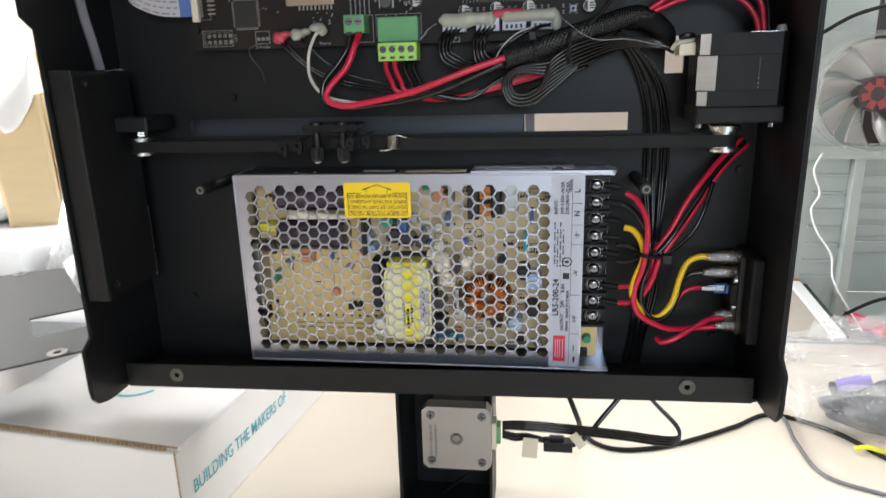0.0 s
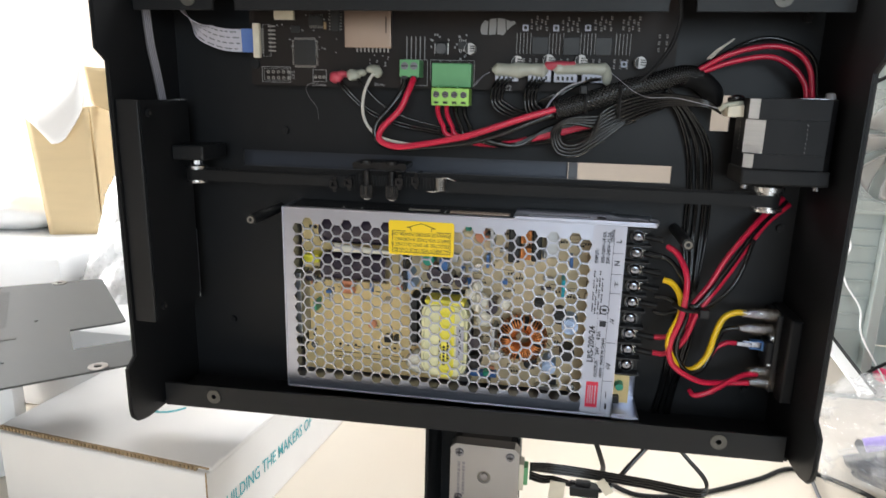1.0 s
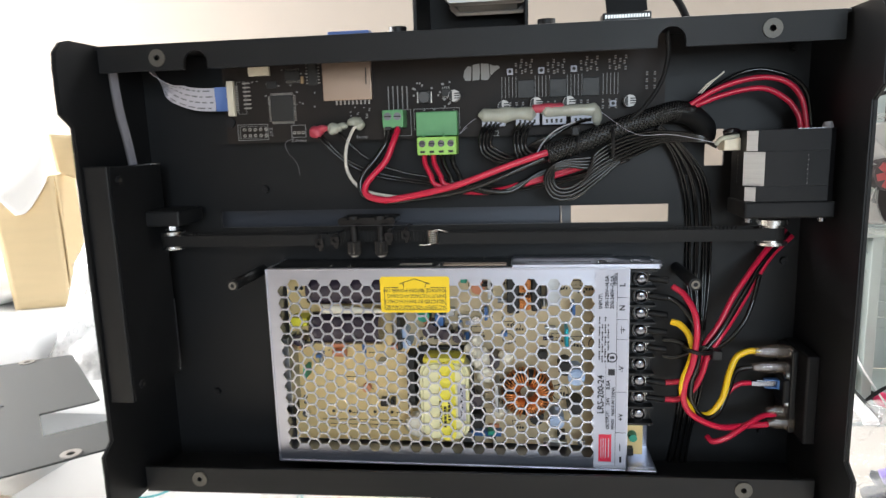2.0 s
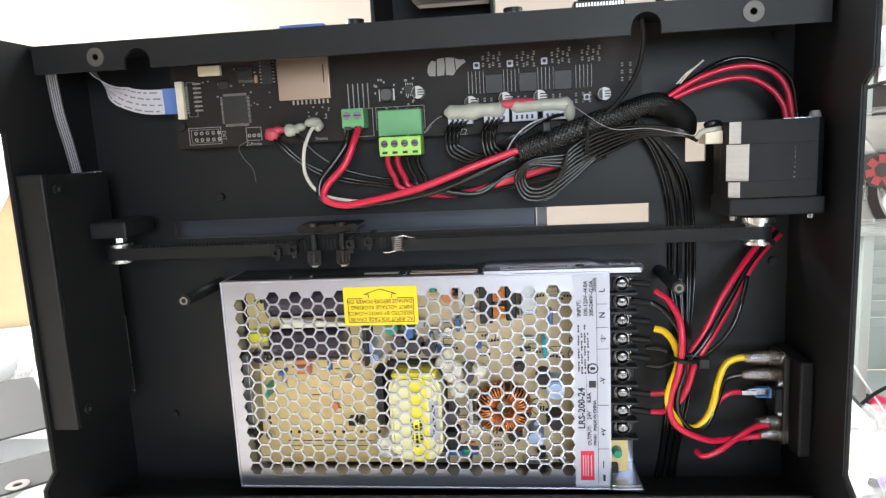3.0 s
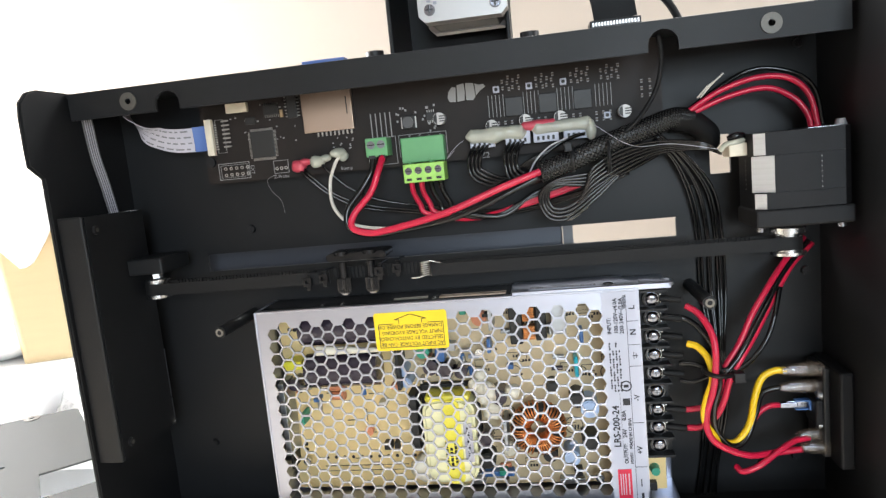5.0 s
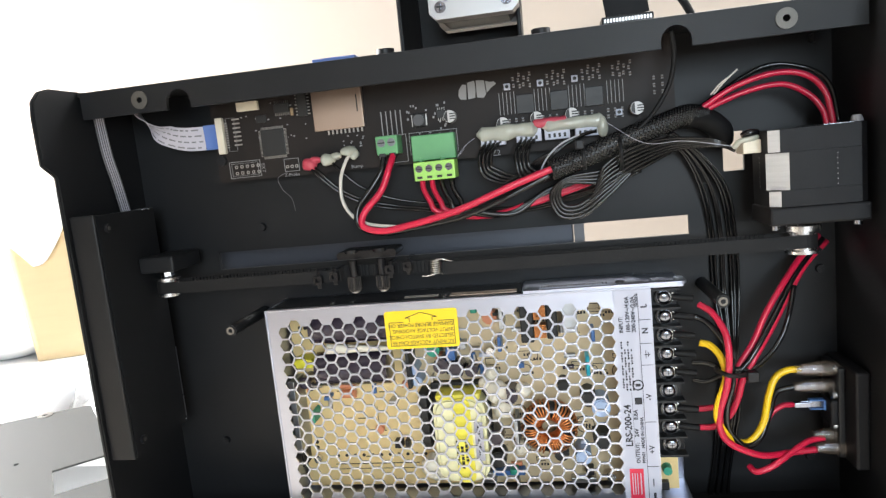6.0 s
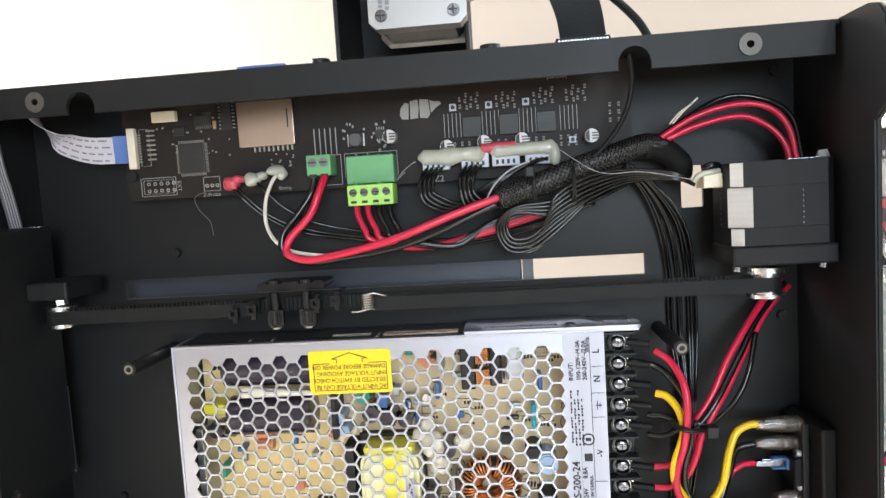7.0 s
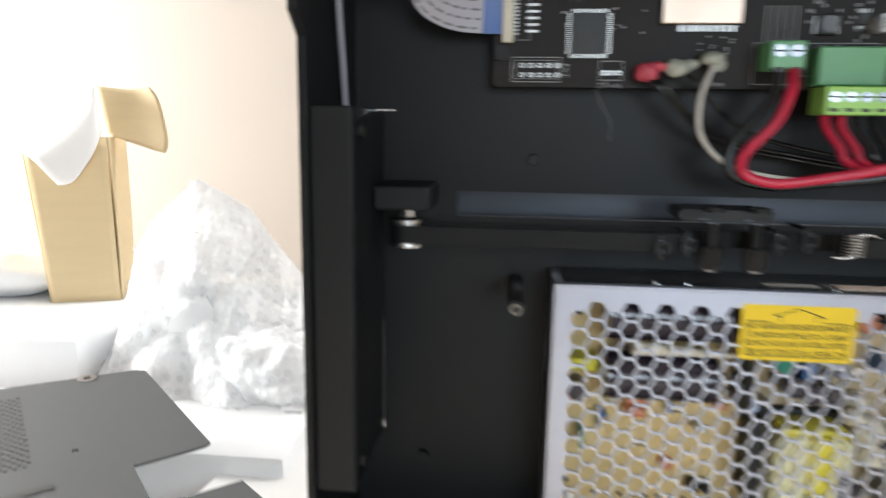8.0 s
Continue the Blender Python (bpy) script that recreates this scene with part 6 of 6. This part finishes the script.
    box(b, -w_, w_, -0.0008, 0.0, -h_, h_, 0.0002, Matrix.Translation((x, 0.0, z)) @ Matrix.Rotation(radians(turn), 4, "Y"))
    part("cable_flag", b, M_IVORY, None, "white paper flag taped round a lead", category="label", group="cable flags")
wire("table_cable", [(0.19, 0.06, -0.03), (0.205, 0.075, -0.075), (0.211, 0.124, -0.111), (0.22, 0.112, -0.1152), (0.238, 0.103, -0.1152), (0.267, 0.108, -0.1152), (0.299, 0.123, -0.1152), (0.335, 0.145, -0.1152), (0.37, 0.167, -0.1152), (0.4088, 0.1440, -0.1152), (0.4330, 0.1060, -0.1152), (0.4620, 0.0660, -0.1152)], 0.0018, M_RUBBER, "thin black cable lying on the white table", "cable")
wire("table_cable", [(0.3520, 0.2160, -0.1156), (0.3770, 0.1710, -0.1156), (0.3750, 0.1260, -0.1156), (0.3780, 0.0860, -0.1156), (0.4020, 0.0680, -0.1156), (0.4520, 0.0500, -0.1156)], 0.0014, M_FFCGREY, "thin grey cable bending across the white table", "cable")
wire("bracket_wire", [(0.1455, 0.01, -0.072), (0.13, 0.02, -0.088), (0.112, 0.035, -0.113)], 0.0009, M_RUBBER, "thin black wire slanting through the bracket", "wire")

# ---- white carton in front ----
TURN_B = Matrix.Translation((-0.044, -0.0285, 0)) @ Matrix.Rotation(radians(-7.0), 4, "Z")
wb = thing("shipping_box", (-0.1, 0.1, TOP), "white corrugated shipping box with teal lettering", "box")
bm = bmesh.new()
box(bm, -0.168, 0.0, 0.0, 0.25, TOP, -0.0525, 0.0015, TURN_B)
part("body", bm, M_WHITEBOX, wb)
bm = bmesh.new()
box(bm, -0.169, 0.001, 0.004, 0.251, -0.0522, -0.0492, 0.001, TURN_B)
part("lid_flap", bm, M_WHITEBOX, wb)
bm = bmesh.new()
n_ = 52
for k in range(n_):
    x = -0.168 + 0.161 * k / n_
    box(bm, x, x + 0.0018, 0.0018, 0.004, -0.0519, -0.0496, 0, TURN_B)
box(bm, -0.168, 0.0, 0.0026, 0.004, -0.05, -0.0493, 0, TURN_B)
box(bm, -0.0004, 0.0004, -0.0004, 0.0004, TOP + 0.004, -0.0505, 0.0002, TURN_B)
part("corrugated_edge", bm, M_FLUTE, wb, "open brown corrugated edge")
right = TURN_B @ Matrix.Translation((0.0004, 0.0125, -0.0843)) @ Matrix.Rotation(radians(90), 4, "Z") @ FRONT
writing("lettering", "BUILDING THE MAKERS OF", 0.0138, right, M_TEAL, wb, squeeze=0.74, bold=0.00008)
bm = bmesh.new()
ringpts = [(-0.082 + 0.02 * math.cos(a), 0.075 + 0.022 * math.sin(a), -0.0489) for a in (math.pi * (0.75 + 1.1 * k / 12) for k in range(13))]
tube(bm, ringpts, 0.0008, 5, 2)
tube(bm, [(-0.04 + 0.014 * math.cos(a), 0.09 + 0.012 * math.sin(a), -0.0489) for a in (2 * math.pi * k / 12 for k in range(13))], 0.0008, 5, 2)
bmesh.ops.transform(bm, matrix=Matrix.Translation((-0.044, -0.0285, 0)) @ Matrix.Rotation(radians(-7.0), 4, "Z"), verts=bm.verts)
part("printed_mark", bm, M_TEAL, wb)

# ---- removed cover plate lying at the side ----
ux, uy = Vector((0.655, -0.756)), Vector((-0.756, -0.655))
org = Vector((-0.269, 0.187))
LZ = -0.002


def lid_xy(a, b):
    q = org + ux * a + uy * b
    return q.x, q.y


lid = thing("cover_plate", (-0.27, 0.05, LZ), "dark grey sheet-metal bottom cover with a square notch", "plate")
out = [(0.004, 0.0), (0.1365, -0.0065), (0.139, -0.003), (0.1405, 0.033), (0.1845, 0.0325), (0.1845, -0.008), (0.226, -0.0135), (0.231, -0.008), (0.238, 0.2), (-0.026, 0.2), (0.0, 0.004)]
bm = bmesh.new()
plate(bm, out, 0.0, 0.0014, [ring(0.2262, 0.02, 0.0026, 14), ring(0.0, 0.0357, 0.0026, 14), ring(0.107, 0.055, 0.0018, 12), ring(0.19, 0.075, 0.0013, 10)])
for v in bm.verts:
    x, y = lid_xy(v.co.x, v.co.z)
    v.co = Vector((x, y, LZ - v.co.y))
part("sheet", bm, M_LID, lid)
for a, b in ((0.2262, 0.02), (0.0, 0.0357)):
    x, y = lid_xy(a, b)
    bm = plate(bmesh.new(), ring(0, 0, 0.0062, 20), 0, 0.0006, [ring(0, 0, 0.0026, 14)])
    for v in bm.verts:
        v.co = Vector((x + v.co.x, y + v.co.z, LZ + 0.0007 - v.co.y))
    part("screw_dimple", bm, M_MOTORCAP, lid)
# Vents are dark discs laid on the sheet, coloured like shaded holes.
bm = bmesh.new()
for i in range(28):
    for j in range(28):
        x, y = lid_xy(0.012 + 0.0037 * i, 0.076 + 0.0042 * j + (0.0021 if i % 2 else 0))
        rod(bm, (x, y, LZ), (x, y, LZ + 0.00025), 0.0012, seg=6)
part("vent_pattern", bm, M_CHIP, lid, kind="stuff")
# The slot too is a dark strip on top, not cut; its shade is colour.
bm = bmesh.new()
x, y = lid_xy(0.141, 0.08)
box(bm, -0.012, 0.012, -0.0026, 0.0026, LZ + 0.0001, LZ + 0.0004, 0, Matrix.Translation((x, y, 0)) @ Matrix.Rotation(math.atan2(uy.y, uy.x), 4, "Z"))
part("slot_hole", bm, M_CHIP, lid)

# ---- left side clutter ----
bm = bmesh.new()
box(bm, -0.055, 0.055, -0.05, 0.05, TOP, LZ - 0.0016, 0.006, Matrix.Translation((-0.31, 0.045, 0)) @ Matrix.Rotation(radians(-49), 4, "Z"))
part("foam_block", bm, M_FOAM, None, "low white foam packing block", True, category="foam")
bm = boxes((-0.66, -0.15, 0.135, 0.56, TOP, -0.0349), bev=0.006)
part("foam_slab", bm, M_FOAM, None, "broad white foam slab lying on the table", True, category="foam")
# The carton and the packing round it, laid out large and then set down at two thirds of that size on the slab.
heap = set(scene.objects)
bm = boxes((-0.9, -0.5, 0.44, 0.75, TOP, -0.056), bev=0.006)
part("foam_slab", bm, M_FOAM, None, "white foam slab under a carton", True, category="foam")
car = thing("carton", (-0.6, 0.63, -0.0555), "open tan cardboard carton with bent flaps", "carton")


def sheet(name, a, b, c, d, bow, material, label, cut=0.0):
    """A bowed card sheet between four corners: a to b is its hinge, d to c its free edge, with rounded free corners."""
    bmf = bmesh.new()
    a, b, c, d = (Vector(q) for q in (a, b, c, d))
    n = (b - a).cross(d - a).normalized()
    g = []
    for i in range(13):
        u = i / 12
        row = []
        for j in range(13):
            w = j / 12
            edge = 1 - cut * (2 * u - 1) ** 4
            q = a.lerp(b, u).lerp(d.lerp(c, u), w * edge) + n * bow * math.sin(math.pi * w)
            row.append((bmf.verts.new(q), bmf.verts.new(q + n * 0.003)))
        g.append(row)
    for i in range(12):
        for j in range(12):
            for k in (0, 1):
                f = [g[i][j][k], g[i + 1][j][k], g[i + 1][j + 1][k], g[i][j + 1][k]]
                bmf.faces.new(f if k else f[::-1])
    rim = [g[i][0] for i in range(13)] + [g[12][j] for j in range(1, 13)] + [g[i][12] for i in range(11, -1, -1)] + [g[0][j] for j in range(11, 0, -1)]
    for k in range(len(rim)):
        p, q = rim[k], rim[(k + 1) % len(rim)]
        bmf.faces.new((p[0], p[1], q[1], q[0]))
    return part(name, bmf, material, car, label, "all")


FL, FR, BL, BR = (-0.632, 0.585), (-0.552, 0.615), (-0.67, 0.675), (-0.585, 0.7)
LOW, HIGH = -0.0555, 0.137
sheet("panel", (*FL, LOW), (*FR, LOW), (FR[0] - 0.004, FR[1], HIGH + 0.012), (FL[0] - 0.022, FL[1], HIGH), 0.0, M_CARD, "front panel of tan card")
sheet("panel", (*FR, LOW), (*BR, LOW), (BR[0] + 0.002, BR[1], HIGH + 0.012), (FR[0] - 0.004, FR[1], HIGH + 0.012), 0.002, M_CARD, "")
sheet("panel", (*BL, LOW), (*BR, LOW), (*BR, HIGH), (BL[0] - 0.015, BL[1], HIGH), 0.0, M_CARD, "")
sheet("panel", (*BL, LOW), (*FL, LOW), (FL[0] - 0.022, FL[1], HIGH), (BL[0] - 0.015, BL[1], HIGH), 0.0, M_CARD, "")
# White card colour here stands in for strong light on a tan flap.
sheet("flap", (-0.656, 0.582, 0.132), (-0.592, 0.655, 0.212), (-0.55, 0.6, 0.15), (-0.588, 0.57, 0.084), -0.016, M_WHITEBOX, "flap whitened for strong light, bent over the front", 0.2)
sheet("flap", (-0.568, 0.64, 0.152), (-0.592, 0.66, 0.212), (-0.505, 0.66, 0.211), (-0.473, 0.63, 0.128), 0.01, M_CARD, "tan flap curling to the side", 0.12)


def crumpled(name, c, size, material, label, category, amp=0.35, freq=9.0, sub=4, seed=0.0):
    """A crumpled lump of film that rests on the table."""
    b = bmesh.new()
    bmesh.ops.create_icosphere(b, subdivisions=sub, radius=1.0)
    for v in b.verts:
        q = v.co.copy()
        s = 1 + amp * (abs(noise.noise(q * 1.7 + Vector((seed, 0, 0)))) * 1.4 - 0.3) + amp * 0.45 * abs(noise.noise(q * freq * 0.5 + Vector((0, seed, 0)))) + 0.06 * noise.noise(q * freq)
        v.co = Vector((c[0] + q.x * s * size[0], c[1] + q.y * s * size[1], max(c[2], c[2] + (q.z + 0.75) * s * size[2] * 0.57)))
    return part(name, b, material, None, label, "all", category=category)


def folded_film(name, ridge, y0, front, back, material, label, category, seed=0.0):
    """A sheet of film hung over a jagged ridge and falling to the table in creased folds."""
    b, g = bmesh.new(), []
    n = 46
    for i in range(n):
        u = i / (n - 1) * (len(ridge) - 1)
        k = min(int(u), len(ridge) - 2)
        x, top = (ridge[k][q] + (ridge[k + 1][q] - ridge[k][q]) * (u - k) for q in (0, 1))
        row = []
        for j in range(31):
            w = j / 30 * 2 - 1
            drop = abs(w) ** 0.8
            y = y0 + (w * back if w > 0 else w * front)
            z = top + (TOP + 0.002 - top) * drop
            q = Vector((x * 16, y * 16, z * 16 + seed))
            crease = abs(noise.noise(q * 0.9)) * 0.03 + abs(noise.noise(q * 2.3)) * 0.011
            soft = min(1.0, drop * 3 + 0.15)
            row.append(b.verts.new((x + crease * 0.4 * soft, y - crease * soft, max(TOP + 0.001, z + (crease - 0.012) * 0.5 * soft))))
        g.append(row)
    for i in range(n - 1):
        for j in range(30):
            b.faces.new((g[i][j], g[i + 1][j], g[i + 1][j + 1], g[i][j + 1]))
    return part(name, b, material, None, label, True, category=category)


wrap_1 = folded_film("bubble_wrap", [(-0.50, -0.07), (-0.475, 0.025), (-0.45, 0.06), (-0.412, 0.09), (-0.39, 0.108), (-0.36, 0.094), (-0.325, 0.076), (-0.29, 0.035), (-0.262, 0.005), (-0.23, -0.06)], 0.53, 0.09, 0.06, M_BUBBLE, "creased clear bubble wrap heaped beside a carton", "bubble wrap", 2.0)
# An added white lump gives the film's front fold its overexposed look.
crumpled("white_lump", (-0.395, 0.5, TOP), (0.07, 0.03, 0.12), M_FOAM, "white lump for the blown-out front fold of the wrap", "foam", amp=0.2, freq=4.0, seed=4.0)
wrap_2 = crumpled("bubble_wrap", (-0.27, 0.47, TOP), (0.075, 0.05, 0.075), M_BUBBLE, "crumpled clear bubble wrap lying by the machine", "bubble wrap", amp=0.25, freq=4.0, seed=5.0)
for wrap in (wrap_1, wrap_2):
    bm = bmesh.new()
    kept = []
    for v in wrap.data.vertices:
        q = v.co + WORLD[wrap]
        if q.z < TOP + 0.004 or any((q - o).length < 0.0088 for o in kept):
            continue
        kept.append(q)
        turn = v.normal.to_track_quat("Z", "Y").to_matrix().to_4x4()
        bmesh.ops.create_icosphere(bm, subdivisions=2, radius=0.0044, matrix=Matrix.Translation(q) @ turn @ Matrix.Diagonal((1, 1, 0.4, 1)))
    part("bubble", bm, M_AIR, wrap, "round air bubbles", "all", kind="stuff")
crumpled("white_lump", (-0.8, 0.64, -0.0555), (0.16, 0.09, 0.075), M_FOAM, "loose crumpled white foam sheet", "foam", amp=0.2, freq=4.0, seed=7.0)

for ob in [o for o in scene.objects if o not in heap and o.parent is None]:
    x, y, z = ob.location
    ob.location = (x * 0.663 - 0.0067, y * 0.663 - 0.0767, z * 0.73 + 0.0465)
    ob.scale = (0.663, 0.663, 0.73)

# ---- right side: opened computer case ----
SIDE = Vector((-0.012, 0.024, 0.0))
heap = set(scene.objects)
pc = thing("computer_case", (0.55, 0.42, TOP), "opened grey steel computer case behind the machine", "computer case")
bm = bmesh.new()
plate(bm, rect(0.425, 0.5125, TOP + 0.004, 0.255), 0.345, 0.347)
part("front_panel", bm, M_CASE, pc, "steel panel with embossed ribs")
rib_ = part("rib", boxes((0.4695, 0.5025, 0.342, 0.3452, -0.0592, -0.0565), bev=0.0009), M_CASE, pc, "embossed rib")
for k in range(1, 7):
    again(rib_, (0.0006 * k, 0, 0.0184 * k), pc)
# A plain dark sheet gives the clear fan its dark background.
part("fan_backing", boxes((0.5127, 0.64, 0.352, 0.3535, 0.084, 0.2315)), M_HUB, pc, "plain dark sheet behind the fan")
slots = [rect(0.545, 0.66, z, z + 0.012, 0.001, 2) for z in (-0.06, -0.04, -0.02, 0.0, 0.02, 0.04)]
bm = bmesh.new()
plate(bm, rect(0.5125, 0.8, TOP + 0.004, 0.255), 0.46, 0.462, slots)
part("rear_panel", bm, M_CASE, pc, "steel panel with expansion slots")
cover = part("slot_cover", boxes((0.543, 0.662, 0.4565, 0.4585, -0.0605, -0.0475), bev=0.0008), M_CASE, pc)
for k in range(1, 6):
    again(cover, (0, 0, 0.02 * k), pc)
part("pillar", boxes((0.506, 0.5165, 0.335, 0.46, TOP + 0.002, 0.076), bev=0.001), M_CASE, pc, "folded steel pillar")
part("cross_bar", boxes((0.425, 0.8, 0.333, 0.345, 0.07, 0.084), (0.425, 0.8, 0.34, 0.36, 0.232, 0.255), bev=0.001), M_CASE, pc)
part("side_rail", boxes((0.437, 0.463, 0.346, 0.352, TOP + 0.002, 0.262), bev=0.0015), M_WHITEBOX, pc, "pale folded edge")
part("bottom_tray", boxes((0.41, 0.8, 0.3, 0.46, TOP, TOP + 0.003)), M_CASE, pc)
part("drive_bay", boxes((0.52, 0.8, 0.31, 0.46, 0.215, 0.27), bev=0.003), M_FOAM, pc, "white plastic drive bezel")
part("bezel_strip", boxes((0.55, 0.8, 0.3085, 0.3105, 0.235, 0.25), bev=0.0008), M_TEALC, pc)
fan = thing("case_fan", (0.533, 0.32, 0.088), "clear case fan with a dark and red hub", "fan")
FX, FZ, FR = 0.5065, 0.1355, 0.0515
bm = bmesh.new()
plate(bm, rect(FX - 0.058, FX + 0.058, FZ - 0.058, FZ + 0.058, 0.006), 0.308, 0.311, [ring(FX, FZ, FR + 0.002, 40)])
plate(bm, ring(FX, FZ, FR + 0.004, 40), 0.3111, 0.332, [ring(FX, FZ, FR + 0.002, 40)])
part("frame", bm, M_FANFRAME, fan, "clear plastic frame")
hub = part("hub", rods(((FX, 0.31, FZ), (FX, 0.328, FZ), 0.0165), seg=28), M_HUB, fan, "dark hub", True)
bm = bmesh.new()
for k in range(7):
    a = 2 * math.pi * k / 7
    box(bm, -0.0035, 0.0035, 0.3092, 0.3099, 0.0065, 0.0145, 0.0002, Matrix.Translation((FX, 0, FZ)) @ Matrix.Rotation(a, 4, "Y"))
part("coil", bm, M_COIL, hub, "dull red coils")
for i in range(9):
    bm = bmesh.new()
    g = []
    for u in range(9):
        r_ = 0.0165 + (FR - 0.0175) * u / 8
        row = []
        for w in range(7):
            a = 2 * math.pi * i / 9 + (w / 6 - 0.5) * (0.55 + 0.05 * u / 8) + 0.35 * u / 8
            y = 0.312 + 0.014 * w / 6
            row.append((bm.verts.new((FX + r_ * math.cos(a), y, FZ + r_ * math.sin(a))), bm.verts.new((FX + r_ * math.cos(a), y + 0.0014, FZ + r_ * math.sin(a)))))
        g.append(row)
    for u in range(8):
        for w in range(6):
            for k in (0, 1):
                bm.faces.new([g[u][w][k], g[u + 1][w][k], g[u + 1][w + 1][k], g[u][w + 1][k]])
    edge = [g[u][0] for u in range(9)] + [g[8][w] for w in range(1, 7)] + [g[u][6] for u in range(7, -1, -1)] + [g[0][w] for w in range(5, 0, -1)]
    for k in range(len(edge)):
        p, q = edge[k], edge[(k + 1) % len(edge)]
        bm.faces.new((p[0], p[1], q[1], q[0]))
    part("blade", bm, M_FANCLEAR, fan, "", "all")
wire("fan_cable", [(0.47, 0.325, 0.078), (0.466, 0.33, 0.06), (0.476, 0.335, 0.035), (0.47, 0.335, 0.018), (0.478, 0.335, -0.005), (0.494, 0.332, -0.03), (0.5, 0.33, -0.06), (0.53, 0.32, TOP + 0.006)], 0.001, M_FOAM, "pale cable hanging inside the computer case", "cable")
wire("fan_cable", [(0.5, 0.3, 0.215), (0.465, 0.29, 0.205), (0.43, 0.285, 0.185), (0.418, 0.29, 0.178)], 0.0018, M_RUBBER, "short black cable by the case fan", "cable")
wire("case_cable", [(0.475, 0.3, TOP + 0.006), (0.52, 0.32, -0.085), (0.57, 0.33, -0.075), (0.66, 0.33, -0.09)], 0.0018, M_RUBBER, "black cable in front of the computer case", "cable")
# A pale picture-frame-like panel, pink clip, tools and the bag of parts.
pan = thing("white_panel", (0.462, 0.25, TOP), "white framed panel leaning against the computer case", "panel")
bm = bmesh.new()
box(bm, -0.0065, 0.0065, -0.045, 0.062, -0.003, 0.003, 0.001)
lean = Matrix.Translation((0.4705, 0.292, -0.079)) @ Vector((-0.0105, 0.085, 0.0235)).to_track_quat("Y", "Z").to_matrix().to_4x4()
bmesh.ops.transform(bm, matrix=lean, verts=bm.verts)
part("white_edge", bm, M_FOAM, pan)
bm = bmesh.new()
box(bm, 0.0067, 0.0125, -0.04, 0.05, -0.003, 0.001, 0.0006)
bmesh.ops.transform(bm, matrix=lean, verts=bm.verts)
part("dark_edge", bm, M_LID, pan, "dark grey edge strip")
bm = bmesh.new()
box(bm, -0.07, -0.0066, 0.05, 0.062, -0.003, 0.003, 0.001)
bmesh.ops.transform(bm, matrix=lean, verts=bm.verts)
part("white_edge", bm, M_FOAM, pan)
# The frame is open; this added sheet gives its inside a shaded beige.
bm = bmesh.new()
box(bm, -0.07, -0.0066, -0.04, 0.0499, -0.002, 0.001, 0.0004)
bmesh.ops.transform(bm, matrix=lean, verts=bm.verts)
part("inner_sheet", bm, M_CREAM, pan, "sheet added for the tone of the frame's open inside")
bm = bmesh.new()
box(bm, -0.006, 0.006, 0.052, 0.0615, 0.003, 0.0036, 0.0002)
bmesh.ops.transform(bm, matrix=lean, verts=bm.verts)
part("sticker", bm, M_ORANGE, pan, "small orange sticker")
pin = thing("pink_clamp", (0.56, 0.27, TOP), "pink-red plastic clamp on the table", "clamp")
part("arm", tube(bmesh.new(), [(0.528, 0.342, TOP + 0.013), (0.537, 0.314, TOP + 0.015), (0.553, 0.282, TOP + 0.018), (0.585, 0.24, TOP + 0.02)], 0.0075, 10), M_PINK, pin, "", "all")
part("arm", tube(bmesh.new(), [(0.551, 0.305, TOP + 0.014), (0.575, 0.285, TOP + 0.026), (0.615, 0.262, TOP + 0.036)], 0.007, 10), M_PINK, pin, "", "all")
part("tip", rods(((0.523, 0.356, TOP + 0.012), (0.5285, 0.341, TOP + 0.013), 0.005)), M_RUBBER, pin, "", True)
key = tube(bmesh.new(), [(0.365, 0.17, TOP + 0.002), (0.372, 0.205, TOP + 0.002), (0.374, 0.214, TOP + 0.002), (0.382, 0.217, TOP + 0.002), (0.394, 0.217, TOP + 0.002)], 0.0016, 6)
k1 = part("hex_key", key, M_STEEL, None, "bent steel hex key on the table", category="tool", group="hex keys")
again(k1, (0.014, 0.006, 0))
bag_ = crumpled("plastic_bag", (0.48, 0.15, TOP), (0.095, 0.075, 0.075), M_BAG, "clear plastic bag of small parts", "bag", amp=0.38, freq=8.0, sub=5, seed=9.0)
part("seal", ribbon(bmesh.new(), [(0.405, 0.12, TOP + 0.03), (0.42, 0.105, TOP + 0.045), (0.445, 0.092, TOP + 0.052), (0.475, 0.085, TOP + 0.05)], ((0, -0.5, 1), (0, -0.6, 1)), 0.012, 0.0006), M_BAG, bag_, "folded clear seam")
crumpled("antistatic_bag", (0.462, 0.136, TOP), (0.036, 0.022, 0.03), M_NAVY, "dark shiny bag inside the clear bag", "bag", amp=0.5, freq=7.0, seed=3.0)
vi = thing("violet_part", (0.437, 0.128, TOP + 0.03), "violet plastic part in the clear bag", "part")
bm = bmesh.new()
rod(bm, (0.424, 0.13, TOP + 0.036), (0.441, 0.127, TOP + 0.043), 0.0055, seg=16)
part("barrel", bm, M_PURPLE, vi, "", True)
bm = bmesh.new()
rod(bm, (0.441, 0.127, TOP + 0.043), (0.446, 0.126, TOP + 0.045), 0.004, seg=14)
part("stem", bm, M_PURPLE, vi, "", True)
wire("yellow_lead", [(0.425, 0.094, TOP + 0.003), (0.434, 0.092, TOP + 0.006), (0.445, 0.089, TOP + 0.004), (0.46, 0.09, TOP + 0.004)], 0.0019, M_YBLOCK, "short yellow-green lead by the clear bag", "wire")
# The group on this side stands a little farther back.
for ob in [o for o in scene.objects if o not in heap and o.parent is None]:
    ob.location = ob.location + SIDE
